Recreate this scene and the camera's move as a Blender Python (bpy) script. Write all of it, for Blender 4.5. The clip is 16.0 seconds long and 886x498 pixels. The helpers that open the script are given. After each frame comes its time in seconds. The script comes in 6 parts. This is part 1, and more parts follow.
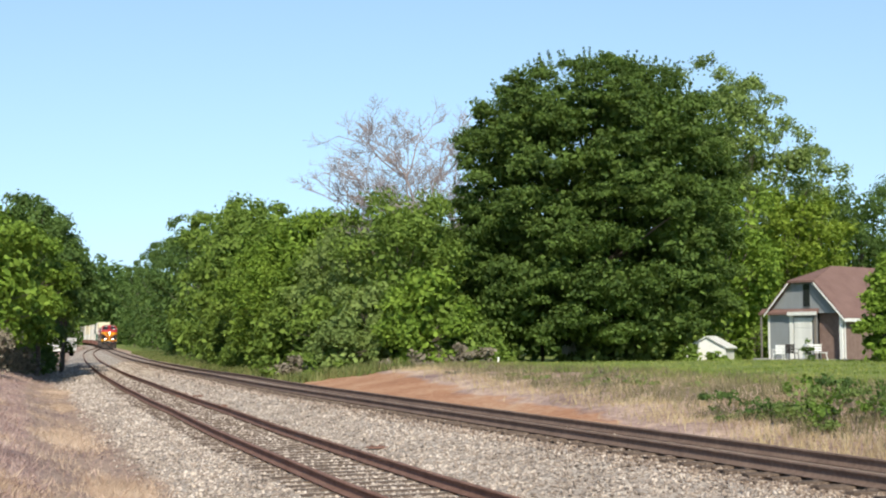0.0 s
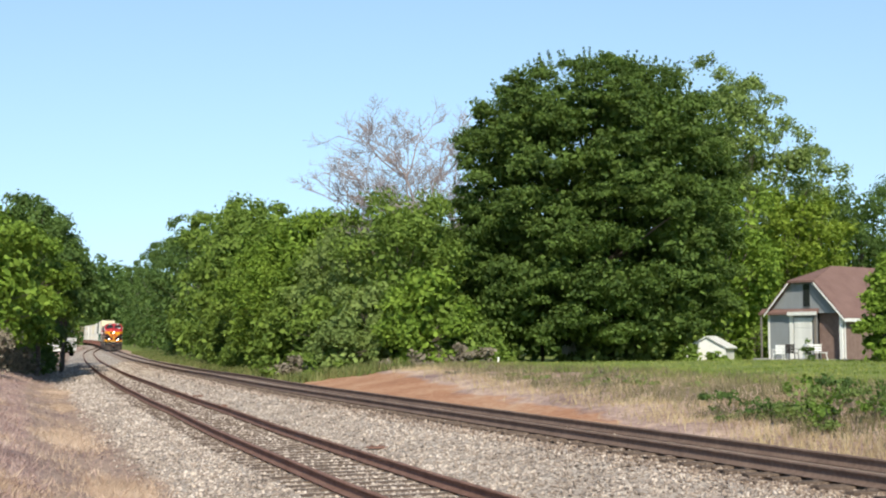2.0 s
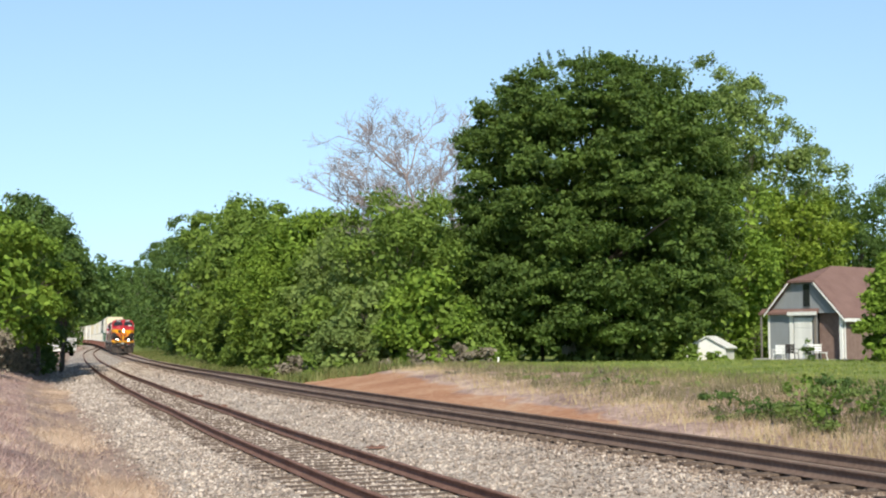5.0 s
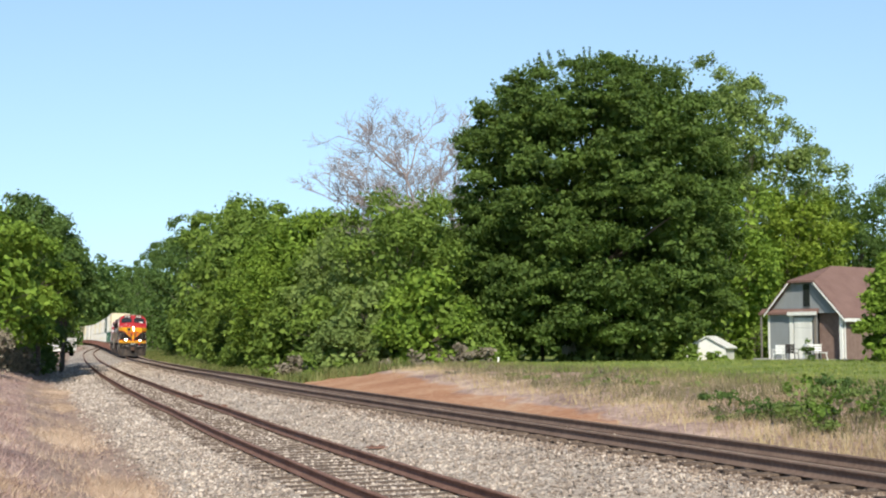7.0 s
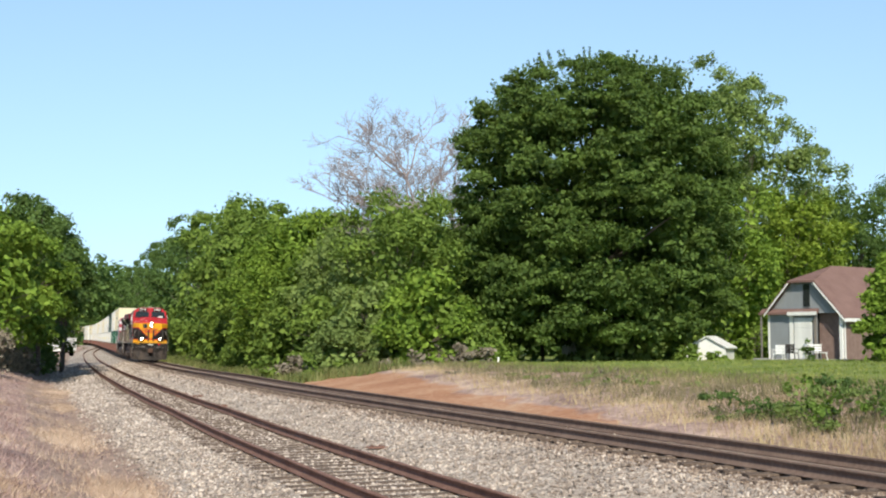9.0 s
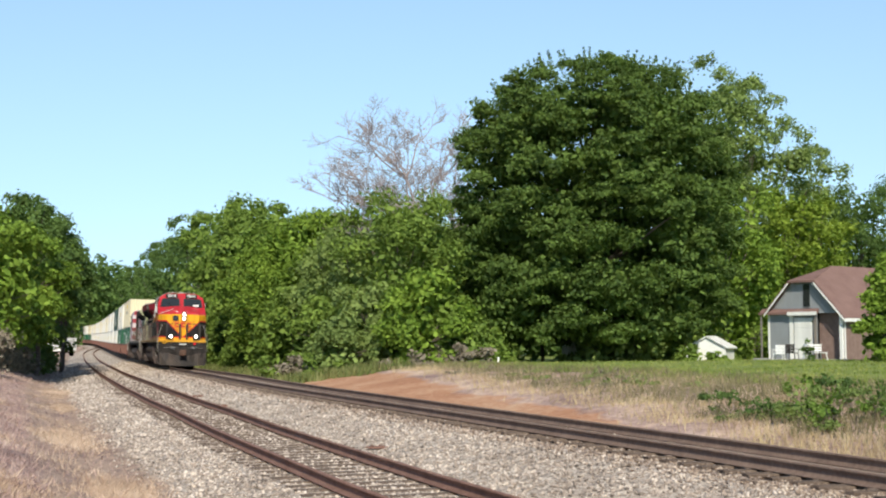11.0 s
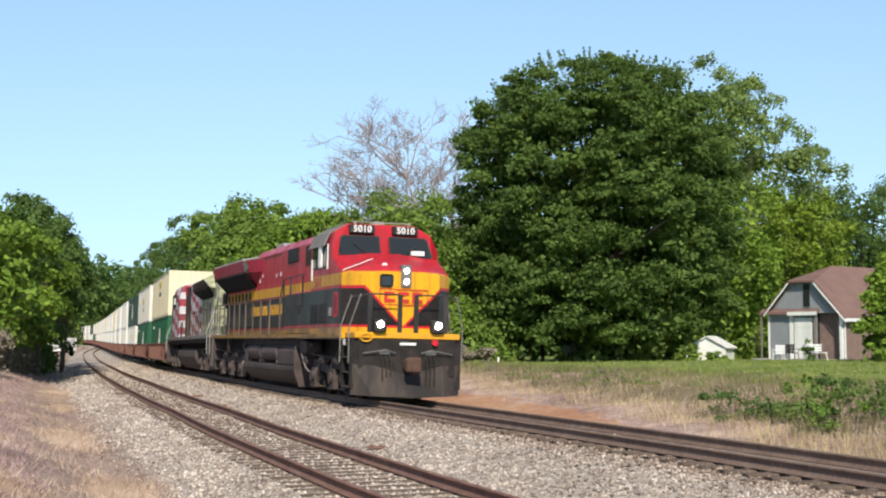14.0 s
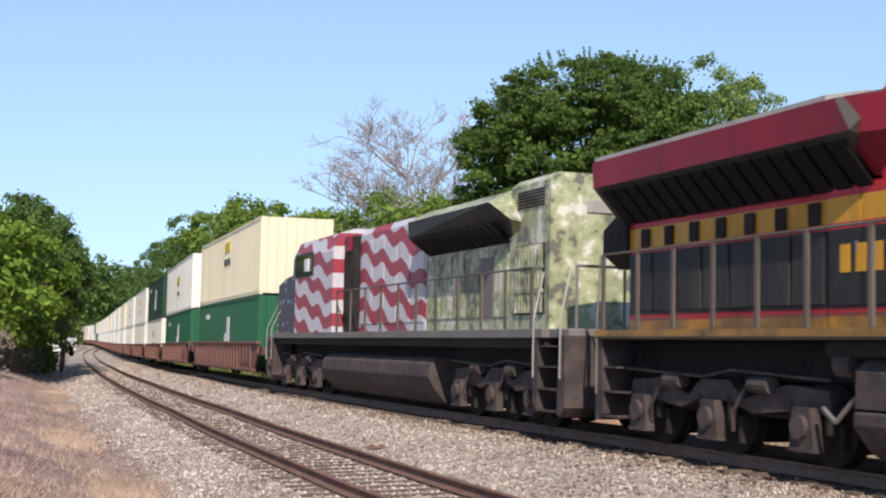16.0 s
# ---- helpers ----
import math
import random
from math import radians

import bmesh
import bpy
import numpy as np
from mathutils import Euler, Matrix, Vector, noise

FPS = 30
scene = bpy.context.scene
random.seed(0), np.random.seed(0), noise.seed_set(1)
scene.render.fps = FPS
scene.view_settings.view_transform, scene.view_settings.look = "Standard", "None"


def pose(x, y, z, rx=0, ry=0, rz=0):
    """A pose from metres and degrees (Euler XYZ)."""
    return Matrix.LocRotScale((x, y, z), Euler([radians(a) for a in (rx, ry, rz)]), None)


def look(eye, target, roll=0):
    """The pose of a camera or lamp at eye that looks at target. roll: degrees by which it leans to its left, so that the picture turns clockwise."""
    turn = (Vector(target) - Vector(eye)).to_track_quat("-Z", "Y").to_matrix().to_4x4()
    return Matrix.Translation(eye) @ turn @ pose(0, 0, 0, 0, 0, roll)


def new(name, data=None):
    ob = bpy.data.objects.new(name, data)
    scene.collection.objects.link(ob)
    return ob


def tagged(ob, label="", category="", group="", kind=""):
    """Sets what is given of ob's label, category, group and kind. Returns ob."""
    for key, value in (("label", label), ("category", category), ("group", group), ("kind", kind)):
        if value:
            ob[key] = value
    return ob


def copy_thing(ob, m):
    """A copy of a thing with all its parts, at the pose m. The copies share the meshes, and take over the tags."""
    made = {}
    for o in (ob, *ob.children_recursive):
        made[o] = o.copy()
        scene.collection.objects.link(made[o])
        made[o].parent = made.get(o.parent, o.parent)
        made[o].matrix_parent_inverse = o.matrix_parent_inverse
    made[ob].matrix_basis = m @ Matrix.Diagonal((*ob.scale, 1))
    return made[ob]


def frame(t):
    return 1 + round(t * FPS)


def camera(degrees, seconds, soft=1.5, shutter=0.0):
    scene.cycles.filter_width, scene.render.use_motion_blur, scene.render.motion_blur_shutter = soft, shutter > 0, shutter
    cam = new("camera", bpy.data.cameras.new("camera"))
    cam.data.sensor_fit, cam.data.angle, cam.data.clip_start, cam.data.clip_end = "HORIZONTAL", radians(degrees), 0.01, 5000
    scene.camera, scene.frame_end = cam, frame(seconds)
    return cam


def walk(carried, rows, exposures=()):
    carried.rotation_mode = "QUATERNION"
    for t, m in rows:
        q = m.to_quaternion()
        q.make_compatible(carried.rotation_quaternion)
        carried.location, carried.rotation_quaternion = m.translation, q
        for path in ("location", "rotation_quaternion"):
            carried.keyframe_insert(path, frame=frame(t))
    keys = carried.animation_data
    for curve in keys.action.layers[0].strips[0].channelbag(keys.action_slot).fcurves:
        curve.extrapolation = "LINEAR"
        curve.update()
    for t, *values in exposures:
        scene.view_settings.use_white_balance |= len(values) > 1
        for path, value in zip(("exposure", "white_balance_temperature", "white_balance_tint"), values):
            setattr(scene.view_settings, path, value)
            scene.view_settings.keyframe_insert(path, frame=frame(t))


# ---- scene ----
# ---- camera: a tripod beside the line, 1.68 m above the main rails ----
cam = camera(36.83, 16.0, soft=2.1, shutter=0.1)
EYE = Vector((0.0, 0.0, 1.68))
TILT = radians(3.71)
VIEW = look(EYE, EYE + Vector((0, math.cos(TILT), math.sin(TILT))), -0.207)
walk(cam, [(0, VIEW), (16.0, VIEW)], exposures=[(0, 0.13, 6700, 6), (13.2, 0.13, 6700, 6), (14.5, 0.06, 6600, 9.5), (16.0, 0.03, 6480, 14)])

# ---- daylight: sun behind the camera, clear sky ----
SUN_TO = Vector((0.07, -1.0, 0.84)).normalized()
world = bpy.data.worlds.new("world")
scene.world = world
world.use_nodes = True
wn = world.node_tree
sky = wn.nodes.new("ShaderNodeTexSky")
sky.sky_type = "NISHITA"
sky.sun_disc = False
sky.sun_elevation = math.asin(SUN_TO.z)
sky.sun_rotation = math.atan2(SUN_TO.x, SUN_TO.y)
sky.air_density, sky.dust_density, sky.ozone_density = 1.0, 0.05, 2.3
sky.altitude = 1000
wn.nodes["Background"].inputs["Strength"].default_value = 0.142
wn.links.new(sky.outputs[0], wn.nodes["Background"].inputs["Color"])
# a gentler fall of brightness from the horizon up than in perfectly clean air
way = wn.nodes.new("ShaderNodeSeparateXYZ")
wn.links.new(wn.nodes.new("ShaderNodeTexCoord").outputs["Generated"], way.inputs[0])
low_, high_, rise = (wn.nodes.new("ShaderNodeMath") for _ in range(3))
low_.operation, high_.operation, rise.operation = "MULTIPLY_ADD", "MULTIPLY_ADD", "MAXIMUM"
for n_, k_, o_ in ((low_, 0.45, 0.082), (high_, 1.1, -0.10)):
    wn.links.new(way.outputs[2], n_.inputs[0])
    n_.inputs[1].default_value, n_.inputs[2].default_value = k_, o_
wn.links.new(low_.outputs[0], rise.inputs[0])
wn.links.new(high_.outputs[0], rise.inputs[1])
aim = wn.nodes.new("ShaderNodeCombineXYZ")
wn.links.new(way.outputs[0], aim.inputs[0])
wn.links.new(way.outputs[1], aim.inputs[1])
wn.links.new(rise.outputs[0], aim.inputs[2])
unit = wn.nodes.new("ShaderNodeVectorMath")
unit.operation = "NORMALIZE"
wn.links.new(aim.outputs[0], unit.inputs[0])
wn.links.new(unit.outputs[0], sky.inputs["Vector"])
sun = new("sun", bpy.data.lights.new("sun", "SUN"))
sun.data.energy, sun.data.angle, sun.data.color = 5.1, radians(0.55), (1.0, 0.93, 0.82)
sun.matrix_world = look(SUN_TO * 50, (0, 0, 0))


# ---- materials ----
def material(name, rough=0.7, metal=0.0):
    m = bpy.data.materials.new(name)
    m.use_nodes = True
    b = m.node_tree.nodes["Principled BSDF"]
    b.inputs["Roughness"].default_value, b.inputs["Metallic"].default_value = rough, metal
    return m, m.node_tree, b


def node(nt, kind, **values):
    n = nt.nodes.new(kind)
    for key, value in values.items():
        n.inputs[key.replace("_", " ")].default_value = value
    return n


def ramp(nt, fac, stops, mode="LINEAR"):
    r = nt.nodes.new("ShaderNodeValToRGB")
    r.color_ramp.interpolation = mode
    while len(r.color_ramp.elements) < len(stops):
        r.color_ramp.elements.new(0.5)
    for e, (at, c) in zip(r.color_ramp.elements, stops):
        e.position, e.color = at, (*c, 1)
    nt.links.new(fac, r.inputs[0])
    return r.outputs[0]


def blend(nt, fac, a, b, mode="MIX"):
    m = nt.nodes.new("ShaderNodeMix")
    m.data_type, m.blend_type = "RGBA", mode
    for sock, v in ((m.inputs[0], fac), (m.inputs[6], a), (m.inputs[7], b)):
        if isinstance(v, (int, float)):
            sock.default_value = v
        elif isinstance(v, tuple):
            sock.default_value = (*v, 1)
        else:
            nt.links.new(v, sock)
    return m.outputs[2]


def sums(nt, op, a, b=0.0, c=0.0):
    m = nt.nodes.new("ShaderNodeMath")
    m.operation = op
    for sock, v in zip(m.inputs, (a, b, c)):
        if isinstance(v, (int, float)):
            sock.default_value = v
        else:
            nt.links.new(v, sock)
    return m.outputs[0]


def noisy(nt, scale, detail=4.0, space="Object", rough=0.6, stretch=None):
    c = nt.nodes.new("ShaderNodeTexCoord").outputs[space]
    if stretch:
        mp = nt.nodes.new("ShaderNodeMapping")
        mp.inputs["Scale"].default_value = stretch
        nt.links.new(c, mp.inputs["Vector"])
        c = mp.outputs[0]
    n = node(nt, "ShaderNodeTexNoise", Scale=scale, Detail=detail, Roughness=rough)
    nt.links.new(c, n.inputs["Vector"])
    return n.outputs["Fac"]


def bumped(nt, b, height, strength=0.4, distance=0.02):
    n = node(nt, "ShaderNodeBump", Strength=strength, Distance=distance)
    nt.links.new(height, n.inputs["Height"])
    nt.links.new(n.outputs[0], b.inputs["Normal"])


def painted(name, colour, dirt=(0.12, 0.10, 0.08), amount=0.35, rough=0.45, scale=1.2, metal=0.0, streak=True):
    """Paint with grime in streaks and fine mottling."""
    m, nt, b = material(name, rough, metal)
    b.inputs["Specular IOR Level"].default_value = 0.25
    big = noisy(nt, scale, 5, stretch=(1, 1, 0.25) if streak else None)
    fine = noisy(nt, scale * 14, 3)
    mask = sums(nt, "MULTIPLY", ramp(nt, big, [(0.42, (0, 0, 0)), (0.72, (1, 1, 1))]), amount)
    base = blend(nt, sums(nt, "MULTIPLY", fine, 0.25), colour, tuple(c * 0.72 for c in colour))
    nt.links.new(blend(nt, mask, base, dirt), b.inputs["Base Color"])
    nt.links.new(sums(nt, "MULTIPLY_ADD", big, 0.3, rough - 0.1), b.inputs["Roughness"])
    return m


def leafy(name, dark, light, shade=0.5):
    """Foliage: colour by leaf and by spray, light through the leaf."""
    m, nt, b = material(name, 0.65)
    b.inputs["Specular IOR Level"].default_value = 0.2
    island = nt.nodes.new("ShaderNodeNewGeometry").outputs["Random Per Island"]
    spray = noisy(nt, 0.55, 3)
    tone = sums(nt, "ADD", sums(nt, "MULTIPLY", island, 0.5), sums(nt, "MULTIPLY_ADD", spray, 1.6, -0.55))
    col = ramp(nt, tone, [(0.1, dark), (0.9, light)])
    nt.links.new(col, b.inputs["Base Color"])
    tr = nt.nodes.new("ShaderNodeBsdfTranslucent")
    nt.links.new(blend(nt, 0.5, col, (0.20, 0.32, 0.03)), tr.inputs["Color"])
    mx = nt.nodes.new("ShaderNodeMixShader")
    mx.inputs[0].default_value = shade * 0.6
    nt.links.new(b.outputs[0], mx.inputs[1])
    nt.links.new(tr.outputs[0], mx.inputs[2])
    nt.links.new(mx.outputs[0], nt.nodes["Material Output"].inputs["Surface"])
    return m


def mottled(name, stops, scale, rough=0.9, fine=8.0, bump=0.4, distance=0.03, fine_mix=0.5):
    m, nt, b = material(name, rough)
    b.inputs["Specular IOR Level"].default_value = 0.15
    a, f = noisy(nt, scale, 5), noisy(nt, scale * fine, 4)
    fac = sums(nt, "ADD", sums(nt, "MULTIPLY", a, 1 - fine_mix), sums(nt, "MULTIPLY", f, fine_mix))
    nt.links.new(ramp(nt, fac, stops), b.inputs["Base Color"])
    bumped(nt, b, f, bump, distance)
    return m


LEAF_OAK = leafy("leaf_oak", (0.036, 0.066, 0.015), (0.150, 0.228, 0.050))
LEAF_BRIGHT = leafy("leaf_bright", (0.080, 0.143, 0.017), (0.275, 0.395, 0.056))
LEAF_MID = leafy("leaf_mid", (0.074, 0.126, 0.021), (0.250, 0.350, 0.066))
LEAF_DULL = leafy("leaf_dull", (0.106, 0.153, 0.042), (0.295, 0.384, 0.112))
LEAF_DARK = leafy("leaf_dark", (0.046, 0.088, 0.024), (0.155, 0.238, 0.062))
LEAF_YELLOW = leafy("leaf_yellow", (0.085, 0.142, 0.014), (0.260, 0.340, 0.042))
LEAF_WEED = leafy("leaf_weed", (0.075, 0.135, 0.022), (0.215, 0.330, 0.060))
LEAF_BRUSH = leafy("dry_brush", (0.12, 0.098, 0.072), (0.31, 0.26, 0.19), 0.2)
BARK = mottled("bark", [(0.3, (0.06, 0.045, 0.035)), (0.7, (0.20, 0.165, 0.13))], 3.0, bump=0.8)
TWIG = mottled("twig", [(0.3, (0.29, 0.235, 0.23)), (0.7, (0.48, 0.41, 0.40))], 4.0)
GROUND_MAT, gnt, gb = material("ground_mix", 0.95)


def ground_material():
    """Stone ballast, clay, dry grass and lawn, mixed by the masks on the sheet."""
    nt, b = gnt, gb
    at = nt.nodes.new("ShaderNodeAttribute")
    at.attribute_name = "zone"
    sep = nt.nodes.new("ShaderNodeSeparateColor")
    nt.links.new(at.outputs["Color"], sep.inputs[0])
    ragged = sums(nt, "MULTIPLY_ADD", noisy(nt, 1.4, 6), 0.9, -0.45)

    def mask(channel):
        return ramp(nt, sums(nt, "ADD", sep.outputs[channel], ragged), [(0.38, (0, 0, 0)), (0.62, (1, 1, 1))])

    big, fine, small = noisy(nt, 0.35, 5), noisy(nt, 5.0, 5), noisy(nt, 30.0, 3)
    dry = ramp(nt, sums(nt, "ADD", sums(nt, "MULTIPLY", big, 0.6), sums(nt, "MULTIPLY", fine, 0.4)),
               [(0.36, (0.15, 0.092, 0.080)), (0.48, (0.36, 0.245, 0.205)), (0.56, (0.52, 0.37, 0.29)), (0.66, (0.72, 0.55, 0.36))])
    lawn = ramp(nt, sums(nt, "ADD", sums(nt, "MULTIPLY", big, 0.5), sums(nt, "MULTIPLY", fine, 0.5)),
                [(0.3, (0.09, 0.13, 0.022)), (0.55, (0.17, 0.21, 0.04)), (0.72, (0.30, 0.28, 0.09))])
    clay = ramp(nt, sums(nt, "ADD", sums(nt, "MULTIPLY", big, 0.5), sums(nt, "MULTIPLY", fine, 0.5)),
                [(0.3, (0.25, 0.105, 0.055)), (0.48, (0.41, 0.20, 0.105)), (0.6, (0.50, 0.31, 0.19)), (0.72, (0.60, 0.45, 0.31))])
    vor = node(nt, "ShaderNodeTexVoronoi", Scale=17.0)
    nt.links.new(nt.nodes.new("ShaderNodeTexCoord").outputs["Object"], vor.inputs["Vector"])
    grey = nt.nodes.new("ShaderNodeSeparateColor")
    nt.links.new(vor.outputs["Color"], grey.inputs[0])
    stone = ramp(nt, sums(nt, "MULTIPLY_ADD", fine, 0.4, sums(nt, "MULTIPLY", grey.outputs[0], 0.6)),
                 [(0.15, (0.16, 0.128, 0.104)), (0.5, (0.37, 0.305, 0.25)), (0.85, (0.60, 0.51, 0.42))])
    col = blend(nt, mask(1), dry, lawn)
    col = blend(nt, mask(2), col, clay)
    col = blend(nt, mask(0), col, stone)
    soil = ramp(nt, fine, [(0.3, (0.13, 0.085, 0.062)), (0.55, (0.27, 0.185, 0.135)), (0.75, (0.42, 0.31, 0.22))])
    worn = ramp(nt, sums(nt, "ADD", at.outputs["Alpha"], ragged), [(0.35, (0, 0, 0)), (0.8, (1, 1, 1))])
    col = blend(nt, sums(nt, "MULTIPLY", worn, 0.7), col, soil)
    nt.links.new(col, b.inputs["Base Color"])
    h = sums(nt, "ADD", sums(nt, "MULTIPLY", small, 0.5), fine)
    bumped(nt, b, h, 0.7, 0.06)


ground_material()
RAIL_RUST = mottled("rail_rust", [(0.3, (0.135, 0.070, 0.052)), (0.7, (0.28, 0.160, 0.122))], 2.0, rough=0.75, bump=0.3, distance=0.004)
RAIL_HEAD = mottled("rail_head", [(0.3, (0.125, 0.082, 0.064)), (0.7, (0.26, 0.18, 0.14))], 1.5, rough=0.72, bump=0.1, distance=0.002)
TIE_WOOD = mottled("tie_wood", [(0.3, (0.06, 0.043, 0.034)), (0.55, (0.15, 0.11, 0.085)), (0.75, (0.27, 0.21, 0.165))], 2.5, bump=0.9, distance=0.02)


# ---- helpers for building ----
def part(name, bm, mat, parent, label="", smooth=False):
    me = bpy.data.meshes.new(name)
    bm.to_mesh(me)
    bm.free()
    for m in mat if isinstance(mat, (list, tuple)) else [mat]:
        me.materials.append(m)
    if smooth:
        for f in me.polygons:
            f.use_smooth = True
    ob = new(name, me)
    ob.parent = parent
    return tagged(ob, label)


def box(bm, x0, x1, y0, y1, z0, z1, bevel=0.0, mat=0):
    g = bmesh.ops.create_cube(bm, size=1)
    vs = g["verts"]
    for v in vs:
        v.co = (x0 + (v.co.x + 0.5) * (x1 - x0), y0 + (v.co.y + 0.5) * (y1 - y0), z0 + (v.co.z + 0.5) * (z1 - z0))
    fs = {f for v in vs for f in v.link_faces}
    for f in fs:
        f.material_index = mat
    if bevel:
        es = list({e for v in vs for e in v.link_edges})
        bmesh.ops.bevel(bm, geom=es, offset=bevel, segments=1, affect="EDGES", material=mat)
    return bm


def cylinder(bm, a, b, r, r2=None, segs=12, caps=True):
    a, b = Vector(a), Vector(b)
    d = b - a
    m = Matrix.Translation((a + b) / 2) @ d.to_track_quat("Z", "Y").to_matrix().to_4x4()
    bmesh.ops.create_cone(bm, cap_ends=caps, segments=segs, radius1=r, radius2=r if r2 is None else r2, depth=d.length, matrix=m)
    return bm


def rod(bm, pts, r, segs=6):
    for a, b in zip(pts[:-1], pts[1:]):
        cylinder(bm, a, b, r, segs=segs)
    return bm


def prism(bm, outline, axis, a, b, mat=0):
    """An outline (two coordinates) drawn out along an axis from a to b."""
    def at(p, w):
        return (w, p[0], p[1]) if axis == "x" else (p[0], w, p[1]) if axis == "y" else (p[0], p[1], w)
    lo = [bm.verts.new(at(p, a)) for p in outline]
    hi = [bm.verts.new(at(p, b)) for p in outline]
    n = len(outline)
    fs = [bm.faces.new(lo), bm.faces.new(hi[::-1])]
    fs += [bm.faces.new((lo[i], hi[i], hi[(i + 1) % n], lo[(i + 1) % n])) for i in range(n)]
    for f in fs:
        f.material_index = mat
    bmesh.ops.recalc_face_normals(bm, faces=fs)
    return bm


def soup(name, verts, faces, mat, parent=None, k=4):
    """A mesh from arrays of equal polygons."""
    verts, faces = np.asarray(verts, np.float32), np.asarray(faces, np.int32)
    me = bpy.data.meshes.new(name)
    me.vertices.add(len(verts))
    me.vertices.foreach_set("co", verts.ravel())
    me.loops.add(faces.size)
    me.loops.foreach_set("vertex_index", faces.ravel())
    me.polygons.add(len(faces))
    me.polygons.foreach_set("loop_start", np.arange(0, faces.size, k, dtype=np.int32))
    me.update(calc_edges=True)
    me.materials.append(mat)
    ob = new(name, me)
    ob.parent = parent
    return ob


# ---- plan of the line: heading and level along the main track, S metres from the camera's end ----
KNOTS = [-60, -12, 10, 30, 50, 75, 110, 160, 230, 380, 450, 560, 900]
HEADING = [-0.350, -0.3522, -0.3569, -0.3470, -0.2896, -0.2715, -0.2755, -0.2672, -0.2665, -0.275, -0.36, -0.62, -1.0]
LEVEL = [0.0, 0.005, 0.013, -0.005, -0.042, -0.273, -0.500, -0.696, -0.795, -0.83, -0.83, -0.83, -0.83]
LS = np.arange(-60.0, 900.0, 1.0)
LH = np.interp(LS, KNOTS, HEADING)
LX, LY = np.cumsum(np.sin(LH)), np.cumsum(np.cos(LH))
LX, LY = LX - LX[60] + 7.2398, LY - LY[60] + 12.2599
LZ = np.interp(LS, KNOTS, LEVEL)
BANK = 0.0268


def on_line(S, right=0.0, up=0.0, bank=BANK):
    """A place beside the main track: S along it, metres to its far (right) side and above its rails."""
    h = np.interp(S, LS, LH)
    r, u = right * math.cos(bank) + up * math.sin(bank), up * math.cos(bank) - right * math.sin(bank)
    return Vector((np.interp(S, LS, LX) + r * math.cos(h), np.interp(S, LS, LY) - r * math.sin(h), np.interp(S, LS, LZ) + u))


def siding_at(S):
    """Offset and level of the siding against the main track."""
    return (np.interp(S, [-60, 0, 9, 15, 20, 28, 40, 60, 98, 150, 200, 225, 250, 275, 300, 320, 340], [-5.4, -5.25, -5.18, -5.02, -4.87, -4.5, -4.2, -4.15, -4.3, -4.4, -4.4, -4.15, -3.5, -2.5, -1.4, -0.7, -0.2]),
            np.interp(S, [0, 120, 200, 300], [-0.325, -0.28, -0.22, -0.02]))


def along(X, Y):
    """S and distance to the right of the main track, for arrays of places."""
    X, Y = np.asarray(X, float), np.asarray(Y, float)
    best, idx = np.full(X.shape, 1e18), np.zeros(X.shape, int)
    for i in range(0, len(LS), 4):
        d = (X - LX[i]) ** 2 + (Y - LY[i]) ** 2
        m = d < best
        best[m], idx[m] = d[m], i
    h = LH[idx]
    dx, dy = X - LX[idx], Y - LY[idx]
    return LS[idx] + dx * np.sin(h) + dy * np.cos(h), dx * np.cos(h) - dy * np.sin(h)


def ripple(X, Y, f, seed=0.0):
    return (np.sin(X * f + seed) * np.cos(Y * f * 1.3 - seed * 2) + 0.6 * np.sin(X * f * 2.3 + Y * f * 1.9 + seed)
            + 0.4 * np.cos(X * f * 4.1 - Y * f * 3.7 + seed * 3)) / 2


def ground_z(X, Y):
    """Level of the ground, from the cross-section of the line."""
    S, d = along(X, Y)
    o, lev = siding_at(S)
    far = np.clip((S - 50) / 40, 0, 1)
    prof = np.zeros_like(S)
    q = d - o
    left = np.where(q > -1.6, lev - 0.200, np.where(q > -3.2, np.interp(q, [-3.2, -1.6], [-0.45, -0.200]) + lev, np.interp(q, [-300, -40, -14, -9, -6.5, -4.2, -3.2], [3.0, 2.2, 1.25, 0.8, 0.12, -0.62, -0.775])))
    mid_t = np.clip((q - 1.6) / np.maximum(-2.0 - o - 1.6, 0.2), 0, 1)
    mid = (lev - 0.200) * (1 - mid_t) + -0.192 * mid_t
    right = np.interp(d, [-2.0, 1.55, 2.7, 3.6, 5.0, 9.0, 13, 40, 200, 900], [-0.192, -0.192, -0.55, -0.60, -0.42, 0.16, 0.34, 0.36, 0.9, 2.0])
    right = right - far * np.interp(d, [3.0, 9.0, 200], [0.0, 0.42, 0.3])
    prof = np.where(q < 1.6, left, np.where(d < -2.0, mid, right))
    rough = np.where((q < -3.6) | (d > 4.2), 1.0, 0.0) * np.clip(np.maximum(-q - 3.6, d - 4.2) / 2, 0, 1)
    prof = prof + rough * (np.where(q < 0, 0.13, 0.07) * ripple(X, Y, 0.9) + np.where(q < 0, 0.05, 0.0) * ripple(X, Y, 2.3, 1.0) + 0.05 * ripple(X, Y, 0.23, 2.0))
    return np.interp(S, LS, LZ) + prof


def ground_at(x, y):
    return float(ground_z(np.array([x]), np.array([y]))[0])


